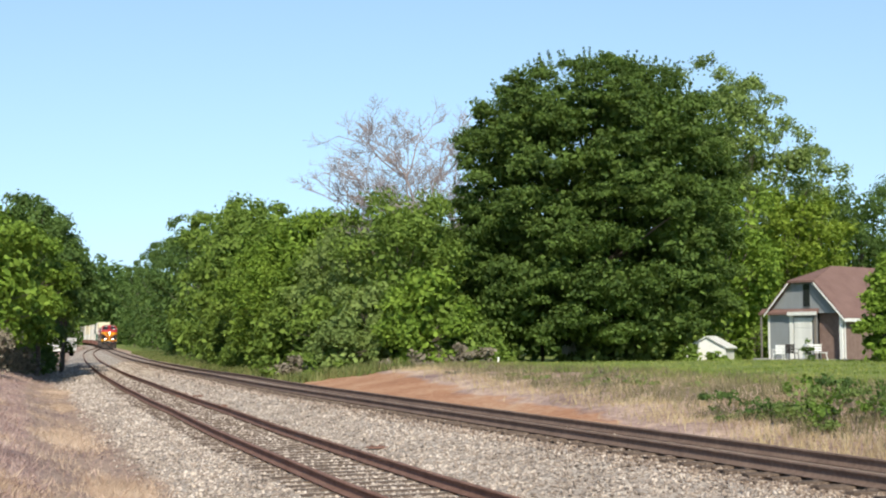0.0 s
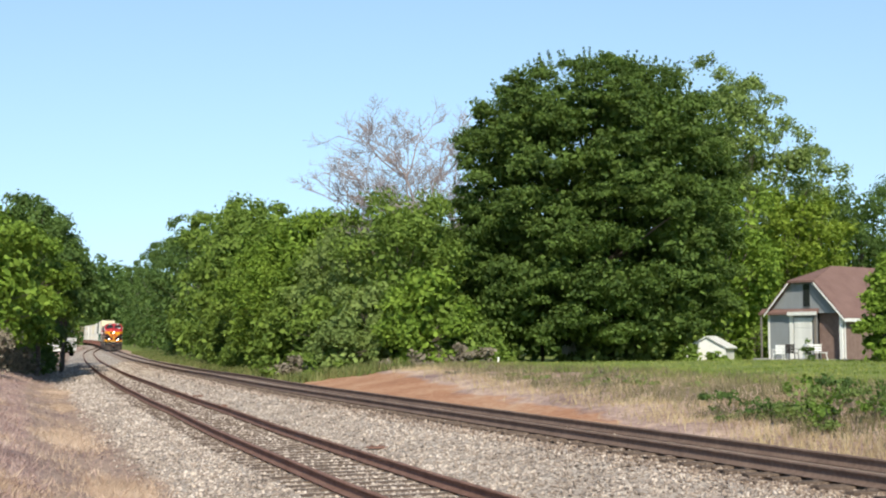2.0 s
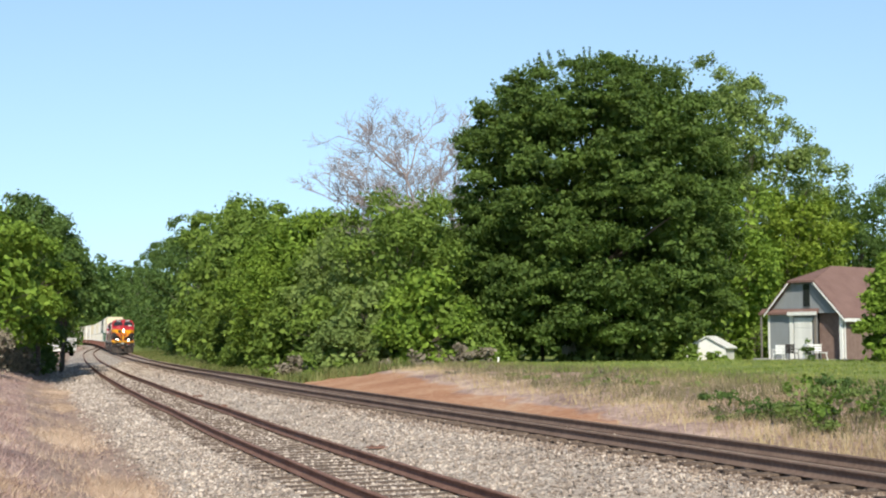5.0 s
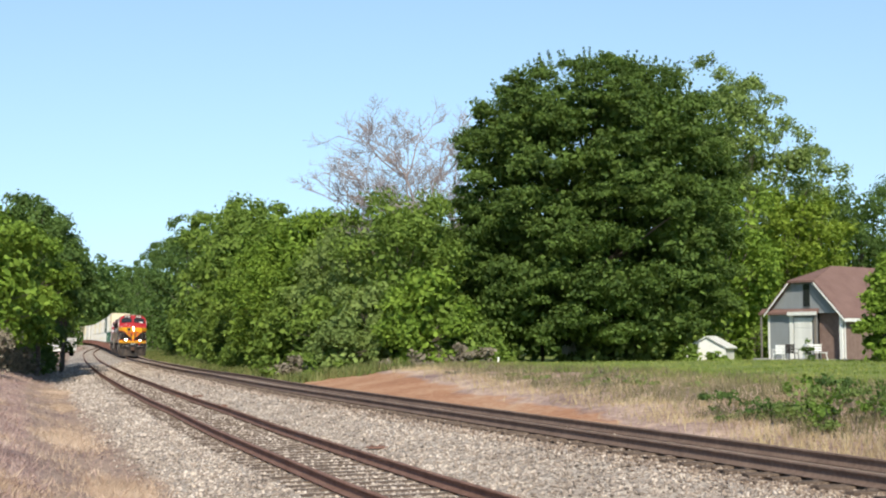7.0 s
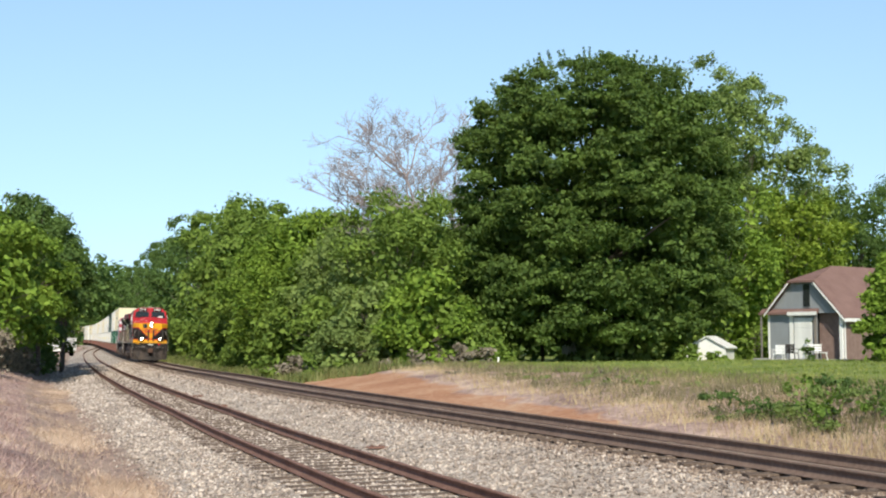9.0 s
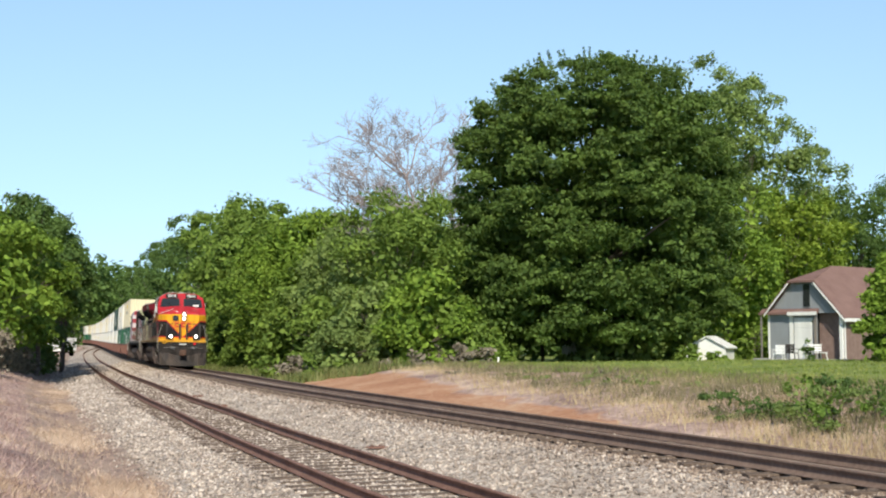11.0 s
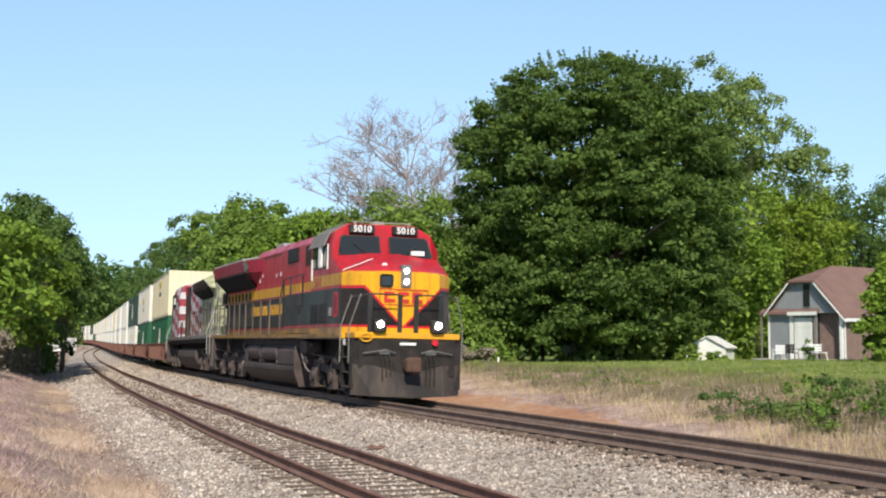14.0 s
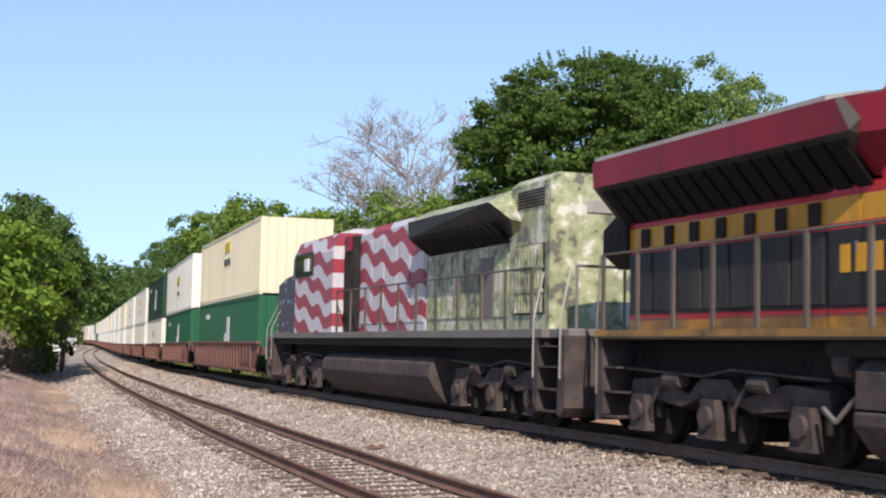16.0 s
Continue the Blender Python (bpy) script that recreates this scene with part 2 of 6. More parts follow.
def build_ground():
    turn = 0.285
    w = np.concatenate([-np.geomspace(2600, 16, 26), np.arange(-15.8, 20, 0.3), np.geomspace(20.3, 2600, 34)])
    u = np.concatenate([-np.geomspace(600, 26, 10), np.arange(-25, 45, 0.5), np.arange(45, 300, 1.5), np.geomspace(302, 3600, 40)])
    W, U = np.meshgrid(w, u)
    # straight baseline through the line's middle, w to its right
    X = -9.4 + W * math.cos(turn) - (U - 59.4) * math.sin(turn)
    Y = 59.4 + W * math.sin(turn) + (U - 59.4) * math.cos(turn)
    Z = ground_z(X, Y)
    n, m = U.shape
    idx = np.arange(n * m).reshape(n, m)
    faces = np.stack([idx[:-1, :-1], idx[:-1, 1:], idx[1:, 1:], idx[1:, :-1]], -1).reshape(-1, 4)
    ob = soup("ground", np.stack([X, Y, Z], -1).reshape(-1, 3), faces, GROUND_MAT)
    S, d = along(X.ravel(), Y.ravel())
    o, lev = siding_at(S)
    q = d - o
    edge = np.interp(S, [0, 50, 80], [-2.75, -2.85, -3.8]) + 0.22 * ripple(X.ravel(), Y.ravel(), 1.1, 4.0)
    stone = np.clip((q - edge + 0.35) / 0.7, 0, 1) * np.clip((3.0 - d) / 0.7, 0, 1)
    lawn = np.clip((d - 10.6) / 3.0, 0, 1) * (1 - 0.25 * np.clip((S - 60) / 30, 0, 1)) + np.clip((d - 3.5) / 2, 0, 1) * np.clip((S - 55) / 15, 0, 1)
    clay_top = np.interp(S, [10, 18, 25, 35, 50, 62, 70], [3.7, 4.9, 5.9, 6.7, 8.4, 8.2, 6.0]) + 0.5 * ripple(X.ravel(), Y.ravel(), 0.8, 1.0)
    clay = np.clip((d - 2.7) / 0.6, 0, 1) * np.clip((clay_top - d) / 1.4, 0, 1) * np.clip((S - 12) / 8, 0, 1) * np.clip((70 - S) / 8, 0, 1)
    dirt = np.clip((q + 5.2) / 1.0, 0, 1) * np.clip((-2.3 - q) / 0.6, 0, 1) + 0.75 * np.clip((2.15 - np.abs(d)) / 0.5, 0, 1) + 0.3 * np.clip((1.6 - np.abs(q)) / 0.4, 0, 1)
    zone = np.stack([stone, np.clip(lawn, 0, 1), clay, np.clip(dirt, 0, 1)], -1).astype(np.float32)
    ob.data.color_attributes.new("zone", "FLOAT_COLOR", "POINT").data.foreach_set("color", zone.ravel())
    for f in ob.data.polygons:
        f.use_smooth = True
    tagged(ob, "railway cutting floor with ballast, clay, dry grass and lawn", "ground", kind="structure")


build_ground()

# ---- tracks ----
RAIL = [(-0.07, -0.17), (0.07, -0.17), (0.07, -0.155), (0.012, -0.13), (0.012, -0.045), (0.037, -0.035), (0.037, -0.004), (0.028, 0.0),
        (-0.028, 0.0), (-0.037, -0.004), (-0.037, -0.035), (-0.012, -0.045), (-0.012, -0.13), (-0.07, -0.155)]


def sweep(name, stations, offset, parent, mat, off_of=None, bank=BANK):
    verts, faces, n = [], [], len(RAIL)
    for i, S in enumerate(stations):
        o, lev = off_of(S) if off_of else (0.0, 0.0)
        for a, b in RAIL:
            verts.append(on_line(S, o + offset + a, lev + b, bank))
        if i:
            for k in range(n):
                faces.append(((i - 1) * n + k, (i - 1) * n + (k + 1) % n, i * n + (k + 1) % n, i * n + k))
    return soup(name, [tuple(v) for v in verts], faces, mat, parent)


def tie_mesh(seed, length=2.6):
    rnd = random.Random(seed)
    bm = bmesh.new()
    box(bm, -length / 2, length / 2, -0.115, 0.115, -0.18, 0.0, 0.014)
    for v in bm.verts:
        v.co += Vector((rnd.uniform(-0.03, 0.03) if abs(v.co.x) > 1.2 else 0, rnd.uniform(-0.008, 0.008), rnd.uniform(-0.008, 0.004)))
    me = bpy.data.meshes.new("tie")
    bm.to_mesh(me)
    bm.free()
    me.materials.append(TIE_WOOD)
    return me


TIES = [tie_mesh(k) for k in range(6)]


def build_track(name, label, off_of, s0, s1, bank, spacing):
    track = tagged(new(name), label, "railway track", kind="structure")
    st = np.concatenate([np.arange(s0, 120, 1.0), np.arange(120, s1, 4.0)])
    for side in (-0.7525, 0.7525):
        sweep("rail", st, side, track, RAIL_HEAD if off_of is None else RAIL_RUST, off_of, bank)
    rnd = random.Random(5)
    for k, S in enumerate(np.arange(s0, min(s1, s0 + 150), spacing)):
        o, lev = off_of(S) if off_of else (0.0, 0.0)
        S += rnd.uniform(-0.04, 0.04)
        h = np.interp(S, LS, LH)
        t = new("tie", TIES[k % 6])
        t.parent = track
        p = on_line(S, o + rnd.uniform(-0.05, 0.05), lev - 0.178, bank)
        t.matrix_basis = Matrix.Translation(p) @ Matrix.Rotation(-h + rnd.uniform(-0.025, 0.025), 4, "Z") @ Matrix.Rotation(bank, 4, "Y")
    return track


MAIN = build_track("main_track", "main line with worn steel rails on dark wooden ties", None, -40, 620, BANK, 0.53)
SIDING = build_track("siding_track", "rusty siding rails on weathered wooden ties", siding_at, -40, 336, 0.0, 0.55)


# ---- trees ----
def crown_mesh(name, puffs, per, leaf, mat, seed, flat=0.6, droop=0.0):
    """Leaves in sprays round the given centres (x, y, z, radius and, where given, a leaf scale)."""
    rng = np.random.default_rng(seed)
    P = np.array([tuple(p) + (1.0,) * (5 - len(p)) for p in puffs])
    P = np.repeat(P, np.maximum(4, per / P[:, 4] ** 1.3).astype(int), 0)
    n = len(P)
    v = rng.normal(size=(n, 3))
    v /= np.linalg.norm(v, axis=1)[:, None]
    rad = P[:, 3] * rng.uniform(0.3, 1.08, n) ** 0.6 * (1 + 0.22 * rng.normal(size=n))
    c = P[:, :3] + v * rad[:, None] * np.array([1, 1, flat])
    nrm = v * 0.8 + rng.normal(size=(n, 3)) * 0.6 + np.array([0, 0, 0.5])
    nrm /= np.linalg.norm(nrm, axis=1)[:, None]
    a = np.cross(nrm, rng.normal(size=(n, 3)))
    a /= np.linalg.norm(a, axis=1)[:, None] + 1e-9
    a[:, 2] -= droop
    b = np.cross(nrm, a)
    s = leaf * (P[:, 4] * rng.uniform(0.6, 1.35, n))[:, None]
    corners = np.stack([c - a * s * 0.62, c + b * s * 0.36, c + a * s * 0.62, c - b * s * 0.36], 1).reshape(-1, 3)
    return soup(name, corners, np.arange(4 * n).reshape(-1, 4), mat)


def tube(out, a, b, ra, rb, segs=5):
    """Adds one tapered length of branch to the lists (corners, quads)."""
    verts, faces = out
    d = (b - a).normalized()
    u = d.cross(Vector((0.31, 0.77, 0.55))).normalized()
    w = d.cross(u)
    k = len(verts)
    for i in range(segs):
        t = 2 * math.pi * i / segs
        e = u * math.cos(t) + w * math.sin(t)
        verts.append(tuple(a + e * ra))
        verts.append(tuple(b + e * rb))
    for i in range(segs):
        j = (i + 1) % segs
        faces.append((k + 2 * i, k + 2 * j, k + 2 * j + 1, k + 2 * i + 1))


def limbs(bm, base, top, r, rng, depth, spread=0.6, segs=6):
    """A tapered, slightly crooked limb with smaller ones on it."""
    base, top = Vector(base), Vector(top)
    pts, n = [base], 4
    for i in range(1, n + 1):
        k = (top - base).length * 0.05
        pts.append(base.lerp(top, i / n) + Vector([rng.uniform(-k, k) for _ in range(3)]))
    for i in range(n):
        tube(bm, pts[i], pts[i + 1], r * (1 - 0.7 * i / n), r * (1 - 0.7 * (i + 1) / n), segs)
    if depth:
        for i in range(2, n + 1):
            for _ in range(2):
                d = (top - base).normalized()
                side = Vector((rng.uniform(-1, 1), rng.uniform(-1, 1), rng.uniform(-0.2, 0.7))) * spread
                limbs(bm, pts[i], pts[i] + (d * 0.6 + side).normalized() * (top - base).length * rng.uniform(0.35, 0.6), r * 0.42, rng, depth - 1, spread, max(3, segs - 1))


def make_tree(x, y, height, radius, profile, mat, seed, puffs=60, per=200, leaf=0.26, puff=1.1, trunk=0.25, label="", name="tree", depth=None, flat=0.6, bark=None, category="tree", lumps=1.0, bough=0.25, plumes=0, core=0.5):
    """profile: rows of (height fraction, radius fraction). Boughs stand on it unevenly, each a cluster of sprays; larger leaves fill the inside."""
    rng = random.Random(seed)
    z0 = ground_at(x, y)
    tree = tagged(new(name), label, category)
    tree.location = (x, y, z0 - 0.05)
    hs, rs = [p[0] for p in profile], [p[1] for p in profile]
    dy = depth or 1.0
    lean = rng.uniform(0, 6.3)
    spots = []

    def spot_at(t, a, k, inset):
        r = float(np.interp(t, hs, rs))
        lump = 1 + lumps * (0.16 * math.sin(3 * a + lean + 5 * t) + 0.1 * math.sin(7 * a - 18 * t + lean))
        rr = max(0.0, r * radius * lump - inset) * k
        return Vector((rr * math.cos(a), rr * math.sin(a) * dy, t * height))

    each = 6
    for i in range(max(3, puffs // each)):
        while True:
            t = rng.uniform(hs[0], 1.0)
            if rng.random() < float(np.interp(t, hs, rs)) + 0.12:
                break
        a = i * 2.39996 + rng.uniform(-0.5, 0.5)
        rb = radius * bough * rng.uniform(0.7, 1.25)
        c = spot_at(t, a, rng.uniform(0.84, 1.03), rb * 0.85)
        c.z = min(c.z, height - rb * 0.85)
        out = Vector((math.cos(a), math.sin(a), 0.6 * (t - 0.35)))
        for _ in range(each):
            v = (out * 0.75 + Vector((rng.gauss(0, 0.7), rng.gauss(0, 0.7), rng.gauss(0.3, 0.7)))).normalized()
            p = c + Vector((v.x, v.y, v.z * 0.72)) * rb * rng.uniform(0.55, 1.0)
            spots.append((p.x, p.y, max(0.1, min(p.z, height - 0.2)), puff * rng.uniform(0.5, 0.95)))
    for i in range(int(puffs * core)):
        t = rng.uniform(hs[0], 0.93)
        p = spot_at(t, rng.uniform(0, 6.283), rng.random() ** 0.4, puff * 0.8)
        spots.append((p.x * 0.88, p.y * 0.88, p.z * 0.95, puff * 1.15, 1.75))
    twigs = []
    for i in range(plumes):
        a = rng.uniform(0, 6.283)
        p = spot_at(rng.uniform(0.84, 0.99), a, rng.uniform(0.7, 1.0), 0.0)
        d = Vector((math.cos(a) * 0.5, math.sin(a) * 0.5, 1.0)).normalized()
        twigs += [(*(p + d * (0.24 * k - 0.2)), 0.20 - 0.03 * k) for k in range(5)]
    if twigs:
        crown_mesh("top_twig", twigs, 9, leaf * 0.8, mat, seed + 1, 1.3).parent = tree
    crown = crown_mesh("crown", spots, per * 0.64, leaf * 1.15, mat, seed, flat)
    crown.parent = tree
    bm = ([], [])
    top = Vector((rng.uniform(-0.3, 0.3), rng.uniform(-0.3, 0.3), height * 0.72))
    limbs(bm, (0, 0, -0.2), top, trunk, rng, 0)
    for sp in spots[::max(1, len(spots) // 14)]:
        zz = max(height * 0.12, sp[2] * 0.55)
        limbs(bm, (0, 0, min(zz, height * 0.6)), sp[:3], trunk * 0.32, rng, 0, segs=5)
    soup("trunk", bm[0], bm[1], bark or BARK, tree)
    return tree


ROUND = [(0.05, 0.55), (0.2, 0.85), (0.45, 1.0), (0.7, 0.85), (0.88, 0.55), (1.0, 0.15)]
DOME = [(0.03, 0.75), (0.2, 0.95), (0.5, 1.0), (0.75, 0.9), (0.9, 0.65), (1.0, 0.25)]
TALL = [(0.15, 0.4), (0.35, 0.75), (0.6, 1.0), (0.8, 0.85), (0.92, 0.6), (1.0, 0.35)]
LIFTED = [(0.20, 0.6), (0.32, 0.9), (0.6, 1.0), (0.85, 0.8), (1.0, 0.3)]
BUSHY = [(0.0, 0.85), (0.3, 1.0), (0.65, 0.85), (1.0, 0.3)]
CANOPY = [(0.44, 0.5), (0.54, 0.9), (0.7, 1.0), (0.88, 0.8), (1.0, 0.3)]
CONE = [(0.0, 0.9), (0.25, 1.0), (0.6, 0.75), (1.0, 0.1)]


def place(bearing, dist):
    """A spot on the ground by its bearing from the tripod (784 is straight ahead) and its distance ahead."""
    return (bearing - 784) / 2354.4 * dist, dist


def big_oak():
    x, y = place(1052, 84)
    make_tree(x, y, 19.0, 9.3, [(0.075, 0.80), (0.13, 0.92), (0.25, 0.99), (0.45, 1.0), (0.6, 1.0), (0.74, 0.95), (0.85, 0.82), (0.94, 0.60), (1.0, 0.34)],
              LEAF_OAK, 11, puffs=1500, per=125, leaf=0.165, puff=0.85, lumps=0.22, trunk=0.42, flat=0.42, depth=0.9, bough=0.135, plumes=170, core=1.0,
              label="large dense dark green oak with foliage almost to the ground", name="oak_tree")
    for k in range(2):
        make_tree(*place(1035 + 90 * k, 83.0), 3.2, 2.6, BUSHY, LEAF_DULL, 60 + k, puffs=26, per=120, leaf=0.2, puff=0.7, trunk=0.08,
                  label="thin scrub growing round the oak's foot", name="shrub", category="shrub")


big_oak()

def clear(x, y, r):
    """Keeps a crown clear of the trains."""
    S, d = along(np.array([x]), np.array([y]))
    if d[0] > -3 and d[0] < r + 3.4:
        p = on_line(float(S[0]), r + 3.4)
        return p.x, p.y
    return x, y


WOOD = [  # bearing, distance, height, radius, profile, material, sprays
    (712, 80, 10.8, 4.0, DOME, LEAF_MID, 110), (625, 84, 9.4, 4.0, DOME, LEAF_DULL, 90), (545, 90, 10.6, 4.2, ROUND, LEAF_BRIGHT, 105),
    (462, 92, 10.2, 4.6, ROUND, LEAF_BRIGHT, 120), (395, 106, 11.8, 4.2, ROUND, LEAF_MID, 95), (345, 124, 13.8, 4.8, DOME, LEAF_MID, 90),
    (305, 142, 16.8, 5.2, DOME, LEAF_MID, 90), (272, 168, 17.8, 5.2, DOME, LEAF_DARK, 80), (655, 76, 5.0, 2.5, BUSHY, LEAF_DULL, 56), (580, 81, 4.6, 2.4, BUSHY, LEAF_MID, 50),
    (748, 73, 5.2, 2.6, BUSHY, LEAF_BRIGHT, 65), (806, 74, 4.0, 2.3, BUSHY, LEAF_MID, 50), (520, 86, 5.4, 2.6, BUSHY, LEAF_MID, 52),
    (440, 98, 5.0, 2.6, BUSHY, LEAF_MID, 50), (772, 88, 9.2, 3.0, DOME, LEAF_DULL, 80), (420, 120, 15.0, 5.0, DOME, LEAF_MID, 90),
    (355, 150, 16.8, 5.6, DOME, LEAF_MID, 80), (480, 114, 14.0, 4.8, DOME, LEAF_MID, 80), (728, 96, 12.6, 4.2, ROUND, LEAF_BRIGHT, 95),
    (560, 110, 12.6, 4.8, DOME, LEAF_MID, 75), (640, 102, 11.4, 4.6, DOME, LEAF_DULL, 75), (706, 74, 3.2, 1.8, BUSHY, LEAF_DULL, 40),
    (385, 112, 5.0, 2.8, BUSHY, LEAF_MID, 40), (850, 77, 2.4, 1.7, BUSHY, LEAF_MID, 36), (600, 73, 3.0, 1.9, BUSHY, LEAF_DULL, 36), (480, 87, 3.0, 1.9, BUSHY, LEAF_MID, 36),
    (300, 178, 19.4, 5.6, DOME, LEAF_DARK, 85), (880, 104, 14.0, 4.6, DOME, LEAF_DARK, 60), (960, 106, 15.0, 4.8, DOME, LEAF_DARK, 60), (1050, 106, 16.0, 4.8, DOME, LEAF_DARK, 60), (1130, 104, 15.0, 4.8, DOME, LEAF_MID, 60)]
for S_, off, hgt in ((175, 9.0, 16.5), (205, 9.5, 18.6), (232, 10.5, 21.5), (262, 9.5, 21.5), (290, 10, 21.0), (325, 9.5, 22.5), (365, 9.5, 22.5)):
    p_ = on_line(S_, off)
    WOOD.append((784 + 2354.4 * p_.x / p_.y, p_.y, hgt, 5.4, DOME, LEAF_DARK, 95))
for k, (b, dist, hgt, rad, prof, mat, n) in enumerate(WOOD):
    make_tree(*clear(*place(b, dist), rad), hgt, rad, prof, mat, 100 + k, puffs=int(n * 1.5), per=100 if dist < 100 else 70, leaf=0.175 if dist < 100 else 0.28, puff=1.0 if hgt > 6 else 0.75, trunk=0.16, flat=0.85,
              label="leafy green tree in the wood beside the line" if hgt > 6 else "leafy green shrub at the edge of the wood",
              name="tree" if hgt > 6 else "shrub", category="tree" if hgt > 6 else "shrub")

EAST = [(1195, 104, 21.8, 5.0, TALL, LEAF_DULL, 150), (1266, 106, 24.6, 5.0, TALL, LEAF_DULL, 170), (1325, 112, 24.0, 4.8, TALL, LEAF_DULL, 150), (1395, 116, 20.4, 5.2, TALL, LEAF_DULL, 140),
        (1285, 92, 13.0, 4.4, DOME, LEAF_BRIGHT, 110), (1405, 100, 13.0, 3.8, ROUND, LEAF_YELLOW, 85), (1452, 104, 12.6, 3.2, ROUND, LEAF_YELLOW, 60),
        (1525, 118, 16.0, 5.4, DOME, LEAF_DARK, 100), (1590, 120, 16.2, 5.4, DOME, LEAF_DARK, 90), (1462, 121, 16.6, 5.0, DOME, LEAF_DARK, 85), (1345, 106, 11.0, 4.4, DOME, LEAF_YELLOW, 85), (1318, 97, 9.0, 3.0, BUSHY, LEAF_BRIGHT, 60),
        (1240, 86, 5.0, 2.8, BUSHY, LEAF_MID, 46), (1180, 84, 3.0, 2.2, BUSHY, LEAF_MID, 36), (1470, 112, 8.0, 4.0, DOME, LEAF_DARK, 50), (1400, 108, 7.0, 4.0, DOME, LEAF_DARK, 50)]
for k, (b, dist, hgt, rad, prof, mat, n) in enumerate(EAST):
    make_tree(*place(b, dist), hgt, rad, prof, mat, 200 + k, puffs=int(n * 1.6), per=85 if prof is TALL else 100, leaf=0.20, puff=0.95 if prof is TALL else 1.15, core=0.35 if prof is TALL else 0.5, bough=0.21, flat=0.9, trunk=0.2,
              label="tall airy tree behind the big oak" if prof is TALL else "leafy tree behind the house" if hgt > 6 else "green shrub at the yard's edge",
              name="tree" if hgt > 6 else "shrub", category="tree" if hgt > 6 else "shrub")

WEST = [(50, 83, 7.0, 2.4, CANOPY, LEAF_BRIGHT, 70), (18, 78, 8.6, 3.4, LIFTED, LEAF_BRIGHT, 110), (62, 90, 11.4, 3.3, CANOPY, LEAF_DARK, 130), (-30, 70, 8.2, 3.6, LIFTED, LEAF_BRIGHT, 90), (110, 104, 11.2, 2.6, CANOPY, LEAF_DARK, 95),
        (8, 95, 12.2, 4.0, DOME, LEAF_DARK, 110), (92, 124, 12.4, 3.0, CANOPY, LEAF_DARK, 85), (48, 110, 13.0, 4.2, DOME, LEAF_DARK, 110), (-80, 80, 11.0, 4.2, DOME, LEAF_DARK, 60),
        (72, 150, 12.0, 3.6, CANOPY, LEAF_DARK, 70), (6, 74, 1.5, 1.2, BUSHY, LEAF_BRUSH, 26), (34, 80, 1.5, 1.1, BUSHY, LEAF_BRUSH, 26), (-40, 62, 2.2, 1.9, BUSHY, LEAF_BRUSH, 36), (24, 92, 3.6, 2.2, BUSHY, LEAF_DARK, 50), (42, 104, 3.6, 2.0, BUSHY, LEAF_DARK, 46), (52, 118, 3.4, 1.8, BUSHY, LEAF_DARK, 40),
        (112, 116, 8.6, 1.7, CANOPY, LEAF_MID, 50), (66, 84, 8.8, 2.5, CANOPY, LEAF_DARK, 80), (40, 88, 3.0, 1.9, BUSHY, LEAF_DARK, 40)]
for k, (b, dist, hgt, rad, prof, mat, n) in enumerate(WEST):
    make_tree(*place(b, dist), hgt, rad, prof, mat, 300 + k, puffs=int(n * 1.4), per=90 if mat is LEAF_BRUSH else 105, leaf=0.10 if mat is LEAF_BRUSH else 0.18, puff=0.9 if hgt > 6 else 0.75, trunk=0.18,
              label="leafy tree on the bank overhanging the siding" if hgt > 6 else "scrubby bush on the dry bank",
              name="tree" if hgt > 6 else "shrub", category="tree" if hgt > 6 else "shrub")


def far_wood():
    """Woods closing the view at the bend and behind everything."""
    rng = random.Random(9)
    spots = []
    for k in range(330):
        b = rng.uniform(-260, 330)
        d = rng.uniform(430, 520)
        x, y = place(b, d)
        h = rng.uniform(14, 23) + (6 if 130 < b < 225 else 0)
        for z in np.arange(0.5, h, 3.0):
            spots.append((x + rng.uniform(-2, 2), y + rng.uniform(-3, 3), z - 0.5, rng.uniform(2.0, 3.4)))
    tagged(crown_mesh("far_wood", spots, 30, 1.35, LEAF_DARK, 70, 0.9), "distant dark green wood beyond the bend", "woods", kind="stuff")
    spots = []
    for k in range(420):
        b = rng.uniform(700, 2100)
        d = rng.uniform(135, 165)
        x, y = place(b, d)
        for z in np.arange(0.5, rng.uniform(7, 11), 2.6):
            spots.append((x + rng.uniform(-2, 2), y + rng.uniform(-2, 2), z, rng.uniform(1.6, 2.6)))
    tagged(crown_mesh("far_wood", spots, 16, 0.8, LEAF_DARK, 71, 0.9), "dark green wood behind the yard", "woods", kind="stuff")
    spots = []
    for k in range(260):
        p = on_line(rng.uniform(120, 240), rng.uniform(16, 45))
        x, y = p.x, p.y
        for z in np.arange(0.5, rng.uniform(8, 12), 2.6):
            spots.append((x + rng.uniform(-2, 2), y + rng.uniform(-2, 2), z, rng.uniform(1.6, 2.6)))
    tagged(crown_mesh("far_wood", spots, 18, 0.8, LEAF_DARK, 72, 0.9), "dark green depth of the wood", "woods", kind="stuff")
    spots = []
    for k in range(120):
        S = rng.uniform(245, 380)
        p = on_line(S, rng.uniform(12, 30))
        for z in np.arange(0.5, rng.uniform(8, 14), 2.6):
            spots.append((p.x + rng.uniform(-2, 2), p.y + rng.uniform(-2, 2), z, rng.uniform(2.0, 3.0)))
    tagged(crown_mesh("far_wood", spots, 30, 0.7, LEAF_MID, 73, 0.9), "green wood along the far curve", "woods", kind="stuff")


far_wood()


